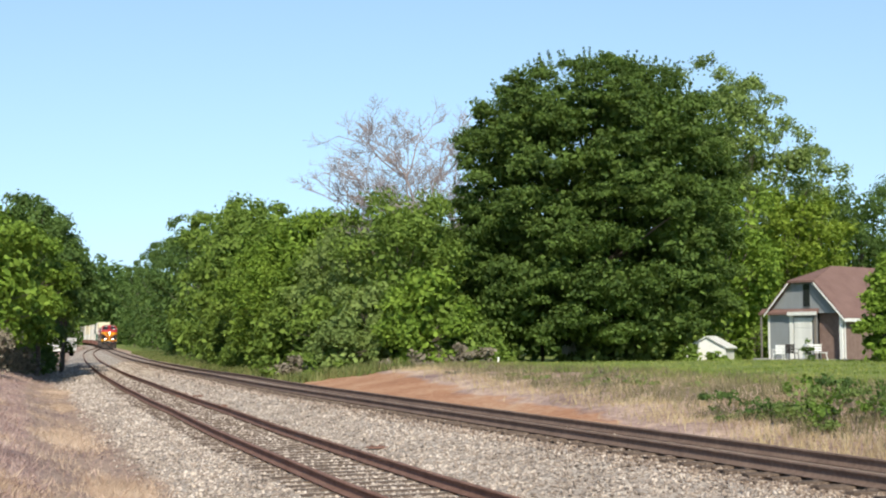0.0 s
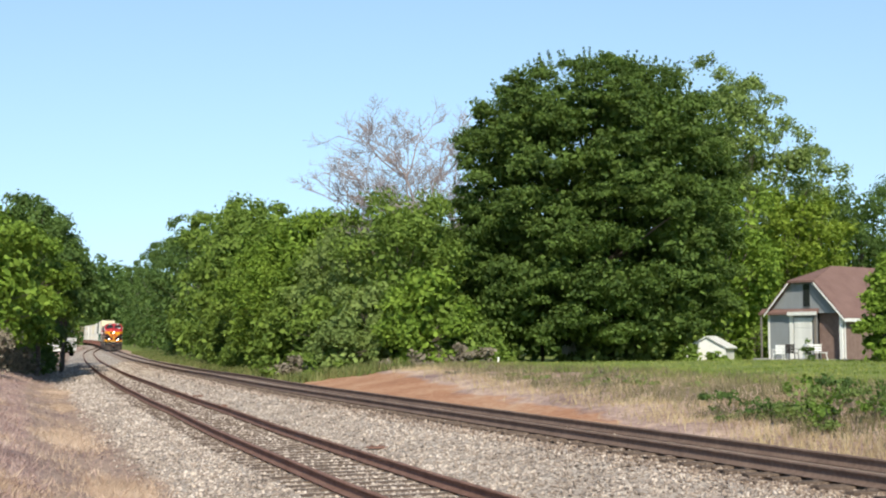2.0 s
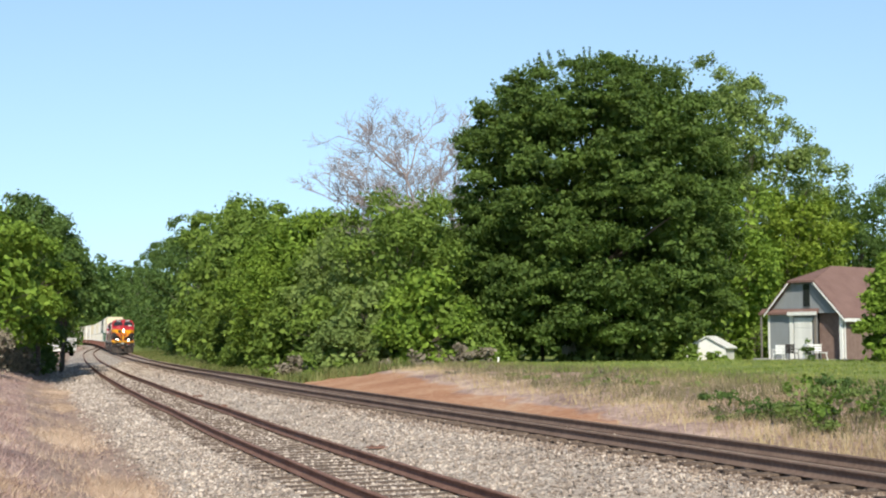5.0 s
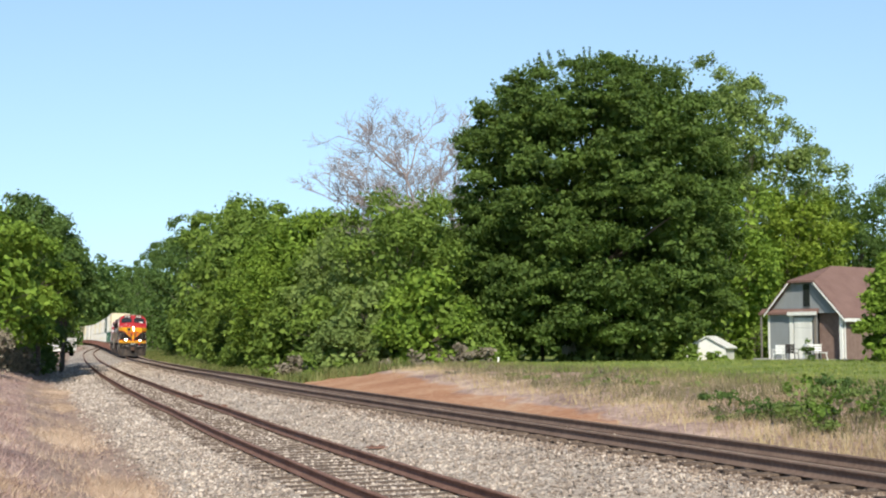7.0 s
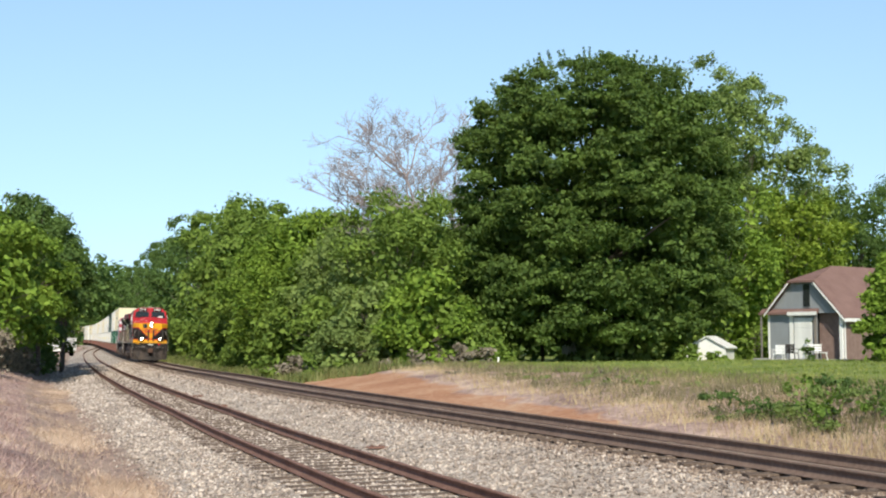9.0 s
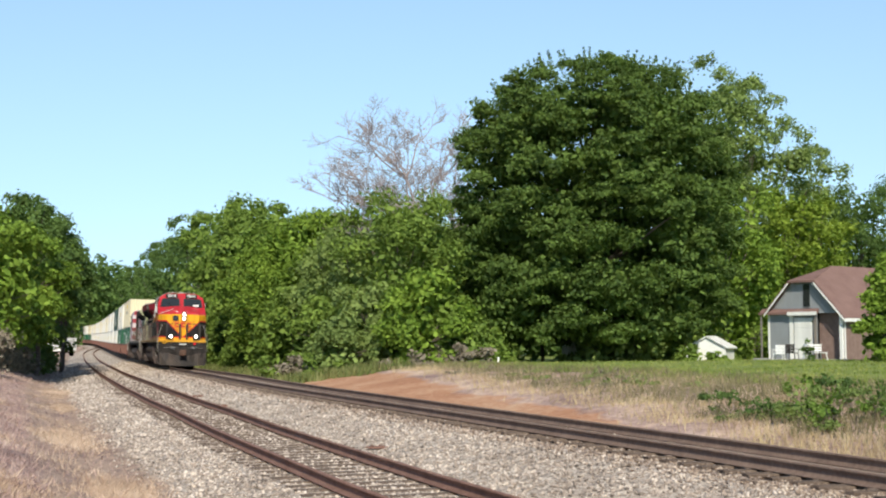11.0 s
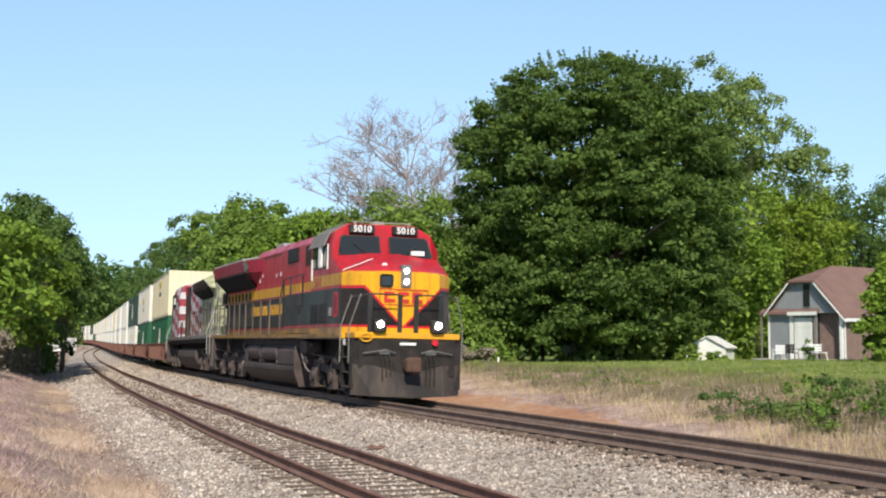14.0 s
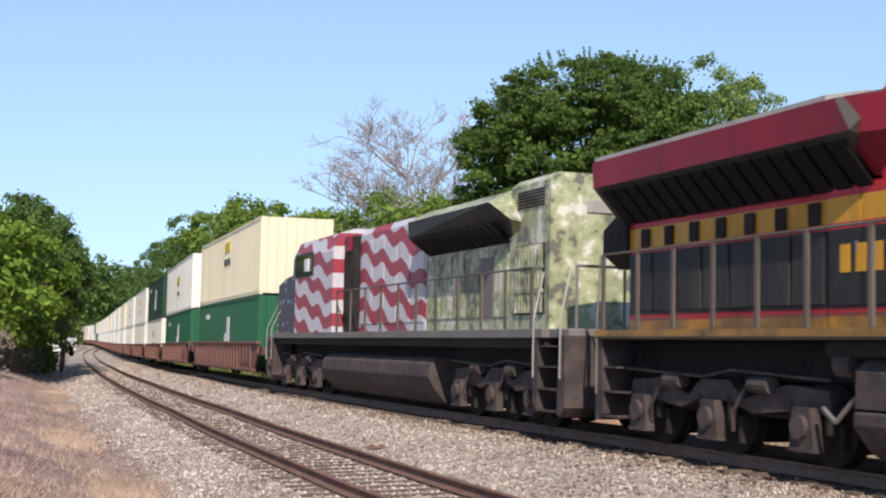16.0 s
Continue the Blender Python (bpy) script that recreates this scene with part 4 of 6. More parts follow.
    # radiator with its overhanging wings
    bm = bmesh.new()
    prism(bm, [(-0.98, 1.70), (0.98, 1.70), (0.98, 3.40), (-0.98, 3.40)], "y", -10.75, -5.6)
    part("rear_hood", bm, LIVERY, L)
    bm = bmesh.new()
    prism(bm, [(-0.95, 3.38), (0.95, 3.38), (1.50, 3.97), (1.52, 4.38), (0.9, 4.52), (-0.9, 4.52), (-1.52, 4.38), (-1.50, 3.97)], "y", -11.05, -4.55)
    for v in bm.verts:
        if v.co.y > -5 and abs(v.co.x) > 1.4:
            v.co.y -= 0.25 if v.co.z > 4.2 else 0.0
        if v.co.y > -5 and abs(v.co.x) < 0.97 and v.co.z < 3.5:
            v.co.y -= 0.6
    bm.normal_update()
    # downward faces black: the deep shadow under the wing put into the paint
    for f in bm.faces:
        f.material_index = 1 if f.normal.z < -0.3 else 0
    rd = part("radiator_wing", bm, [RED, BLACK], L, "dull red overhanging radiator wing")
    for s in (-1, 1):
        for k in range(16):
            bm = bmesh.new()
            y = -10.8 + 0.385 * k
            vs = [bm.verts.new((s * a, yy, z)) for a, z, yy in ((1.0, 3.40, y), (1.47, 3.91, y), (1.47, 3.91, y + 0.3), (1.0, 3.40, y + 0.3))]
            f = bm.faces.new(vs)
            e = bmesh.ops.extrude_face_region(bm, geom=[f])
            bmesh.ops.translate(bm, vec=(s * 0.02, 0, -0.02), verts=[v for v in e["geom"] if isinstance(v, bmesh.types.BMVert)])
            part("radiator_screen", bm, MESHSHADE, rd)
        bm = bmesh.new()
        prism(bm, [(s * 0.9, 3.5), (s * 0.99, 3.5), (s * 1.42, 3.96), (s * 1.42, 4.4), (s * 0.9, 4.4)], "y", -4.75, -3.75)
        for v in bm.verts:
            if v.co.y > -4 and abs(v.co.x) > 1.2:
                v.co.x = s * 1.0
        part("wing_fairing", bm, RED, rd)
    bm = bmesh.new()
    prism(bm, [(-1.50, 4.45), (-0.9, 4.57), (0.9, 4.57), (1.50, 4.45), (1.50, 4.39), (-1.50, 4.39)], "y", -11.0, -5.0)
    rg = part("roof_grid", bm, ROOFGREY, rd, "pale dusty roof grid")
    for k in range(12):
        bm = bmesh.new()
        box(bm, -0.9, 0.9, -10.9 + 0.5 * k, -10.7 + 0.5 * k, 4.565, 4.59)
        part("grid_bar", bm, GREYRAIL, rg)
    for s in (-1, 1):
        for k in range(7):
            bm = bmesh.new()
            y = -10.68 + 0.72 * k
            box(bm, min(s * 0.98, s * 1.01), max(s * 0.98, s * 1.01), y, y + 0.66, 2.0, 2.9, 0.01)
            part("hood_door", bm, BLACK, L)
            bm = bmesh.new()
            box(bm, min(s * 0.98, s * 1.02), max(s * 0.98, s * 1.02), y + 0.34, y + 0.58, 2.99, 3.28, 0.01)
            part("dark_vent", bm, DARK, L)
    # cab
    bm = bmesh.new()
    prism(bm, [(-1.5, 1.70), (1.5, 1.70), (1.5, 4.02), (1.37, 4.48), (0.95, 4.74), (-0.95, 4.74), (-1.37, 4.48), (-1.5, 4.02)], "y", 5.86, 8.25)
    for v in bm.verts:
        if v.co.y > 8 and v.co.z > 4.2:
            v.co.y -= 0.28 if v.co.z < 4.6 else 0.42
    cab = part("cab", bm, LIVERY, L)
    bm = bmesh.new()
    prism(bm, [(0.9, 4.775), (1.02, 4.74), (1.45, 4.48), (1.62, 4.10), (1.56, 4.10), (1.41, 4.45), (1.0, 4.70)], "y", 5.9, 7.6)
    part("sunshade", bm, GREYRAIL, cab, "grey shade above the side window")
    for s in (-1, 1):
        bm = bmesh.new()
        box(bm, min(s * 1.5, s * 1.51), max(s * 1.5, s * 1.51), 6.0, 7.72, 3.50, 4.20, 0.004)
        fr = part("window_frame", bm, BLACK, cab)
        for y0, y1 in ((6.08, 6.80), (6.86, 7.64)):
            bm = bmesh.new()
            box(bm, min(s * 1.51, s * 1.52), max(s * 1.51, s * 1.52), y0, y1, 3.55, 4.15)
            part("side_window", bm, GLASS, fr)
        bm = bmesh.new()
        box(bm, min(s * 1.53, s * 1.60), max(s * 1.53, s * 1.60), 7.05, 7.33, 3.52, 4.12, 0.01)
        part("mirror", bm, WHITE, cab, "bright white mirror panel")
        bm = bmesh.new()
        box(bm, min(s * 1.53, s * 1.57), max(s * 1.53, s * 1.57), 6.12, 6.2, 3.2, 3.8, 0.01)
        part("grab_iron", bm, WHITE, cab)
        bm = bmesh.new()
        rod(bm, [(s * 1.54, 7.9, 3.45), (s * 1.54, 7.9, 4.15)], 0.02)
        part("grab_iron", bm, WHITE, cab)
        for y0, y1 in ((5.95, 6.75), (6.95, 7.75)):
            bm = bmesh.new()
            box(bm, min(s * 1.5, s * 1.512), max(s * 1.5, s * 1.512), y0, y1, 2.0, 2.52, 0.004)
            lv = part("louvre_panel", bm, DARK, cab)
            bm = bmesh.new()
            louvres(bm, s * 1.512, y0 + 0.04, y1 - 0.04, 2.03, 2.5, 7)
            part("louvre", bm, BLACK, lv)
        # emblem drawn as a plain red lozenge
        bm = bmesh.new()
        prism(bm, [(8.44, 2.28), (8.55, 2.14), (8.9, 2.14), (9.0, 2.28), (9.0, 2.66), (8.9, 2.80), (8.55, 2.80), (8.44, 2.66)], "x", s * 1.502, s * 1.508)
        em = part("emblem", bm, EMBLEM, cab, "plain red emblem plate")
        bm = bmesh.new()
        prism(bm, [(8.50, 2.30), (8.58, 2.20), (8.86, 2.20), (8.94, 2.30), (8.94, 2.64), (8.86, 2.74), (8.58, 2.74), (8.50, 2.64)], "x", s * 1.508, s * 1.511)
        for z in (2.34, 2.47, 2.60):
            box(bm, min(s * 1.511, s * 1.514), max(s * 1.511, s * 1.514), 8.53, 8.91, z - 0.03, z + 0.03)
        part("emblem_bars", bm, RED, em)
        bm = bmesh.new()
        box(bm, min(s * 1.50, s * 1.508), max(s * 1.50, s * 1.508), 8.02, 8.30, 2.18, 2.40)
        part("notice", bm, ROOFGREY, cab)
    digits("5010", 0.36, RED, cab, Matrix.Translation((1.503, 6.72, 3.12)) @ FACE_NEAR)
    # windscreens on the sloping front
    for s in (-1, 1):
        bm = bmesh.new()
        def front(x, z):
            return Vector((x, 8.255 - (z - 4.02) * 0.61 if z > 4.02 else 8.255, z))
        outer = [(s * 0.16, 3.86), (s * 1.24, 3.82), (s * 1.31, 3.90), (s * 1.22, 4.30), (s * 1.13, 4.36), (s * 0.16, 4.36)]
        for grow, lift, mi in ((0.05, 0.012, 0), (0.0, 0.03, 1)):
            cx, cz = s * 0.70, 4.09
            vs = []
            for a, z in outer:
                w = front(a + (a - cx) * grow * 1.2, z + (z - cz) * grow * 3)
                vs.append(bm.verts.new(w + Vector((0, lift, lift * 0.3))))
            f = bm.faces.new(vs)
            f.material_index = mi
            if f.normal.y < 0:
                f.normal_flip()
        ws = part("windscreen", bm, [BLACK, GLASS], cab)
        bm = bmesh.new()
        rod(bm, [front(s * 0.5, 3.86) + Vector((0, 0.05, 0)), front(s * 0.9, 4.18) + Vector((0, 0.06, 0))], 0.012)
        part("wiper", bm, BLACK, ws)
    bm = bmesh.new()
    box(bm, -1.10, -0.72, 8.24, 8.30, 3.90, 4.02)
    part("paper", bm, WHITE, cab, "white paper behind the windscreen")
    for s in (-1, 1):
        bm = bmesh.new()
        box(bm, s * 0.62 - 0.36, s * 0.62 + 0.36, 7.85, 8.06, 4.46, 4.70, 0.02)
        nb = part("number_board", bm, BLACK, cab, "black number board with white digits")
        digits("5010", 0.25, WHITE, nb, Matrix.Translation((s * 0.62, 8.065, 4.58)) @ FACE_FRONT)
    bm = bmesh.new()
    rod(bm, [(0.85, 7.8, 4.80), (-0.85, 7.8, 4.80)], 0.016)
    for k in range(4):
        rod(bm, [(-0.8 + 0.53 * k, 7.8, 4.73), (-0.8 + 0.53 * k, 7.8, 4.80)], 0.012)
    box(bm, -0.15, 0.15, 7.2, 7.5, 4.735, 4.86, 0.03)
    cylinder(bm, (0.5, 6.8, 4.73), (0.5, 6.8, 4.88), 0.03)
    part("roof_rail", bm, ROOFGREY, cab)
    # nose
    bm = bmesh.new()
    plan = [(1.5, 8.25), (1.5, 9.30), (0.98, 9.98), (-0.98, 9.98), (-1.5, 9.30), (-1.5, 8.25)]
    tops = [3.80, 3.28, 3.30, 3.30, 3.28, 3.80]
    lo = [bm.verts.new((a, b, 1.70)) for a, b in plan]
    hi = [bm.verts.new((a, b, z)) for (a, b), z in zip(plan, tops)]
    mid = [bm.verts.new((0.34, 9.98, 3.36)), bm.verts.new((-0.34, 9.98, 3.36)), bm.verts.new((0.4, 8.25, 3.92)), bm.verts.new((-0.4, 8.25, 3.92))]
    for k in range(5):
        if k != 2:
            bm.faces.new((lo[k], lo[k + 1], hi[k + 1], hi[k]))
    bm.faces.new((lo[2], lo[3], hi[3], mid[1], mid[0], hi[2]))
    bm.faces.new((mid[0], mid[1], mid[3], mid[2]))
    bm.faces.new((hi[0], hi[1], hi[2], mid[0], mid[2]))
    bm.faces.new((hi[5], mid[3], mid[1], hi[3], hi[4]))
    bmesh.ops.recalc_face_normals(bm, faces=bm.faces[:])
    bmesh.ops.bevel(bm, geom=[e for e in bm.edges if len(e.link_faces) == 2], offset=0.025, segments=2, affect="EDGES")
    nose = part("nose", bm, LIVERY, L)
    bm = bmesh.new()
    box(bm, 0.20, 0.62, 9.97, 10.0, 2.0, 3.30, 0.004)
    dr = part("nose_door", bm, LIVERY, nose)
    bm = bmesh.new()
    box(bm, 0.30, 0.66, 9.99, 10.01, 2.92, 3.26, 0.05)
    part("door_window", bm, GLASS, dr, "dark round-cornered window")
    bm = bmesh.new()
    box(bm, -0.20, 0.08, 9.80, 10.03, 2.92, 3.52, 0.02)
    hl = part("headlight", bm, STEEL, nose, "pale headlight housing")
    for z in (3.08, 3.36):
        bm = bmesh.new()
        cylinder(bm, (-0.06, 10.03, z), (-0.06, 10.05, z), 0.062, segs=16)
        part("lens", bm, LAMP, hl, "glowing white lamp")
    bm = bmesh.new()
    box(bm, 0.30, 0.44, 9.4, 9.46, 3.46, 3.58, 0.01)
    part("bell", bm, WHITE, nose)
    # white rod added to draw the sunlit edge of the nose
    bm = bmesh.new()
    rod(bm, [(1.46, 9.28, 3.36), (0.55, 8.90, 3.72)], 0.014)
    part("grab_iron", bm, WHITE, nose, "thin white rod drawn in for the nose's sunlit edge")
    # emblem on the nose: red blocks in a red frame
    bm = bmesh.new()
    for x0, x1, z0, z1 in ((-0.66, 0.66, 2.86, 2.88), (-0.66, 0.66, 2.46, 2.48), (-0.66, -0.64, 2.46, 2.88), (0.64, 0.66, 2.46, 2.88)):
        box(bm, x0, x1, 10.0, 10.015, z0, z1)
    for x in (-0.38, 0.0, 0.38):
        box(bm, x + 0.06, x + 0.15, 10.0, 10.018, 2.53, 2.81)
        box(bm, x - 0.14, x + 0.06, 10.0, 10.018, 2.72, 2.81)
        box(bm, x - 0.14, x + 0.06, 10.0, 10.018, 2.53, 2.62)
    part("nose_emblem", bm, EMBLEM, nose, "red block emblem in a thin frame")
    # front platform, rails, ditch lights
    bm = bmesh.new()
    box(bm, -1.42, 1.42, 9.45, 10.45, 1.58, 1.74, 0.02)
    fp = part("front_platform", bm, YELLOW, L, "yellow front sill")
    for x in (-1.02, -0.22, 0.22, 1.02):
        bm = bmesh.new()
        box(bm, x - 0.06, x + 0.06, 10.40, 10.44, 1.74, 2.72, 0.01)
        part("stanchion", bm, BLACK, fp)
    for s in (-1, 1):
        bm = bmesh.new()
        rod(bm, [(s * 0.22, 10.42, 2.72), (s * 1.02, 10.42, 2.72), (s * 1.42, 10.2, 2.64)], 0.02)
        part("handrail", bm, BLACK, fp)
        bm = bmesh.new()
        box(bm, s * 0.78 - 0.17, s * 0.78 + 0.17, 10.35, 10.58, 1.74, 2.08, 0.03)
        dl = part("ditch_light", bm, BLACK, fp)
        bm = bmesh.new()
        cylinder(bm, (s * 0.78, 10.58, 1.94), (s * 0.78, 10.61, 1.94), 0.082, segs=18)
        part("lens", bm, LAMP, dl, "glowing white lamp")
    # corner steps with dotted white grab irons
    for s in (-1, 1):
        bm = bmesh.new()
        box(bm, min(s * 0.9, s * 0.95), max(s * 0.9, s * 0.95), 9.4, 10.3, 0.3, 1.58)
        st = part("step_well", bm, DARK, L)
        for z in (0.35, 0.72, 1.10, 1.45):
            bm = bmesh.new()
            box(bm, min(s * 0.95, s * 1.48), max(s * 0.95, s * 1.48), 9.45, 10.25, z - 0.03, z, 0.005)
            part("step", bm, GRIMY, st)
        for ol in ([(10.20, 1.58), (10.35, 1.58), (10.35, 0.30), (10.20, 0.30)], [(9.35, 1.58), (9.47, 1.58), (9.47, 0.30), (9.35, 0.42)]):
            bm = bmesh.new()
            prism(bm, ol, "x", s * 0.95, s * 1.48)
            part("step_side", bm, DARK, st)
        for y, off in ((9.42, 0.0), (10.30, 0.0)):
            bm = bmesh.new()
            pts = [Vector((s * 1.53, y, 0.95)), Vector((s * 1.53, y, 1.85)), Vector((s * 1.40, y + 0.12, 2.35)), Vector((s * 1.28, y + 0.18, 2.72))]
            rod(bm, pts, 0.014)
            g = part("grab_iron", bm, BLACK, st)
            bm = bmesh.new()
            for a, b in zip(pts[:-1], pts[1:]):
                n = max(2, int((b - a).length / 0.065))
                for k in range(n):
                    cylinder(bm, a.lerp(b, (k + 0.1) / n), a.lerp(b, (k + 0.6) / n), 0.020, segs=6)
            part("white_band", bm, ROOFGREY, g)
        bm = bmesh.new()
        box(bm, min(s * 1.49, s * 1.50), max(s * 1.49, s * 1.50), 9.62, 9.82, 1.40, 1.56)
        part("notice", bm, WHITE, st)
    # pilot and plough
    bm = bmesh.new()
    box(bm, -1.30, 1.30, 10.28, 10.42, 0.62, 1.58, 0.02)
    pl = part("pilot", bm, DARK, L)
    bm = bmesh.new()
    lo = [(-1.46, 10.30, 0.14), (-0.95, 10.62, 0.12), (0.0, 11.05, 0.10), (0.95, 10.62, 0.12), (1.46, 10.30, 0.14)]
    hi = [(-1.44, 10.36, 0.92), (-0.95, 10.46, 0.90), (0.0, 10.56, 0.66), (0.95, 10.46, 0.90), (1.44, 10.36, 0.92)]
    a = [bm.verts.new(p) for p in lo]
    b = [bm.verts.new(p) for p in hi]
    for k in range(4):
        bm.faces.new((a[k], a[k + 1], b[k + 1], b[k]))
    e = bmesh.ops.extrude_face_region(bm, geom=bm.faces[:])
    bmesh.ops.translate(bm, vec=(0, -0.07, 0), verts=[v for v in e["geom"] if isinstance(v, bmesh.types.BMVert)])
    bmesh.ops.recalc_face_normals(bm, faces=bm.faces[:])
    part("plough", bm, PLOUGH, pl, "dirty grey steel snowplough")
    bm = bmesh.new()
    box(bm, -0.13, 0.13, 10.35, 10.85, 0.80, 1.05, 0.03)
    box(bm, -0.17, 0.15, 10.85, 11.15, 0.72, 1.12, 0.05)
    box(bm, 0.10, 0.24, 10.95, 11.2, 0.74, 1.10, 0.04)
    part("coupler", bm, painted("rusty_iron", (0.10, 0.05, 0.035), amount=0.6, rough=0.8, streak=False), pl, "rusty coupler head")
    for s in (-1, 1):
        for k in range(3):
            bm = bmesh.new()
            x = s * (0.48 + 0.11 * k)
            rod(bm, [(x, 10.44, 1.15), (x + 0.02, 10.62, 1.0), (x + 0.03, 10.66, 0.62), (x - 0.02 * s, 10.60, 0.35)], 0.022)
            part("air_hose", bm, DARK, pl)
        bm = bmesh.new()
        rod(bm, [(s * 0.35, 10.50, 1.22), (s * 0.62, 10.55, 1.30), (s * 1.2, 10.50, 1.20)], 0.015)
        part("uncoupling_lever", bm, STEEL, pl)
        bm = bmesh.new()
        box(bm, s * 0.62 - 0.14, s * 0.62 + 0.14, 10.43, 10.47, 1.18, 1.28)
        part("hose_bracket", bm, STEEL, pl)
    bm = bmesh.new()
    box(bm, -0.22, 0.22, 10.46, 10.475, 1.42, 1.49)
    part("white_plate", bm, WHITE, pl)
    bm = bmesh.new()
    cylinder(bm, (-0.72, 10.44, 1.50), (-0.72, 10.52, 1.50), 0.085, segs=14)
    part("marker_light", bm, MARKER, pl, "red marker lamp")
    bm = bmesh.new()
    bmesh.ops.create_circle(bm, segments=14, radius=0.12)
    ring = [Vector((1.12 + 0.15 * math.cos(t * 0.449), 10.47, 1.60 + 0.10 * math.sin(t * 0.449))) for t in range(15)]
    bm.clear()
    rod(bm, ring, 0.022)
    part("rope_loop", bm, YELLOW, pl, "loop of yellow rope")
    # side handrails, truck, tank, lettering bars
    for s in (-1, 1):
        handrails(L, s * 1.47, [-10.7, -9.6, -8.55, -7.5, -6.45, -5.4, -4.2, -2.85, -1.45, 0.0, 1.6], 1.70, 2.88, STANCHION)
        bm = bmesh.new()
        rod(bm, [(s * 1.47, 1.6, 2.88), (s * 1.47, 2.1, 3.42), (s * 1.47, 4.8, 3.46)], 0.02)
        part("handrail", bm, BLACK, L)
        for y in (2.1, 3.1, 4.7):
            bm = bmesh.new()
            box(bm, s * 1.47 - 0.02, s * 1.47 + 0.02, y - 0.05, y + 0.05, 2.5 if s > 0 else 1.7, 3.42, 0.01)
            part("stanchion", bm, BLACK, L)
        word = [0.30, 0.30, 0.30, 0.26, 0.30, 0.26, 0, 0.28, 0.12, 0.26, 0.28, 0, 0.26, 0.30, 0.28, 0.26, 0.28, 0.26, 0.28, 0.30]
        y = -5.35
        for w in word:
            if w:
                bm = bmesh.new()
                box(bm, min(s * 1.022, s * 1.03), max(s * 1.022, s * 1.03), y, y + w * 0.62, 2.38, 2.72)
                part("lettering_bar", bm, YELLOW, L)
            y += (w or 0.22) * 1.0
    for x, y, z in ((1.025, -3.55, 3.72), (1.025, -1.2, 3.62), (1.025, -0.55, 3.66), (1.025, -4.0, 3.55), (1.025, 3.9, 3.75)):
        bm = bmesh.new()
        box(bm, x, x + 0.006, y, y + 0.16, z, z + 0.14)
        part("notice", bm, WHITE, L)
    for s in (-1, 1):
        bm = bmesh.new()
        prism(bm, [(-10.95, 1.56), (-10.75, 1.56), (-10.7, 0.4), (-10.8, 0.3), (-10.95, 0.3)], "x", s * 0.95, s * 1.46)
        st = part("step_well", bm, GRIMY, L)
        for z in (0.38, 0.76, 1.14):
            bm = bmesh.new()
            box(bm, min(s * 0.9, s * 1.44), max(s * 0.9, s * 1.44), -10.75, -10.25, z - 0.03, z)
            part("step", bm, GRIMY, st)
        bm = bmesh.new()
        rod(bm, [(s * 1.5, -10.85, 0.7), (s * 1.5, -10.85, 1.8), (s * 1.45, -10.85, 2.88)], 0.016)
        part("grab_iron", bm, GREYRAIL, st)
    bm = bmesh.new()
    prism(bm, [(-0.95, 2.95), (-0.55, 2.72), (0.75, 2.72), (1.05, 2.95), (1.05, 3.35), (0.75, 3.66), (-0.55, 3.66), (-0.95, 3.4)], "y", -11.55, -10.75)
    part("rear_housing", bm, DARK, L, "dark housing on the rear of the hood")
    bm = bmesh.new()
    box(bm, -0.13, 0.13, -11.5, -10.9, 0.72, 1.02, 0.04)
    part("coupler", bm, DARK, L)
    tank(L, -4.6, 3.75)
    wheels = three_axle_truck(L, (-9.85, -7.9, -5.75)) + three_axle_truck(L, (5.6, 7.7, 9.0))
    bm = bmesh.new()
    box(bm, 0.9, 1.38, 4.2, 5.0, 1.15, 1.5, 0.03)
    part("equipment_box", bm, GRIMY, L)
    for y0, y1, r in ((-5.05, -4.75, 0.16), (4.35, 4.8, 0.13)):
        bm = bmesh.new()
        cylinder(bm, (1.22, y0, 1.28 if r > 0.15 else 0.95), (1.22, y1, 1.28 if r > 0.15 else 0.95), r)
        part("filter_pot", bm, GRIMY, L)
    for pts in ([(1.3, 3.9, 1.35), (1.34, 4.3, 1.1), (1.3, 4.7, 0.7), (1.25, 5.0, 0.6)], [(1.2, 4.0, 0.9), (1.28, 4.5, 1.25), (1.25, 5.1, 1.4)], [(1.3, -4.7, 0.9), (1.35, -5.0, 0.6), (1.3, -5.3, 0.75)]):
        bm = bmesh.new()
        rod(bm, pts, 0.03)
        part("pipe", bm, GREYRAIL, L)
    return L, wheels


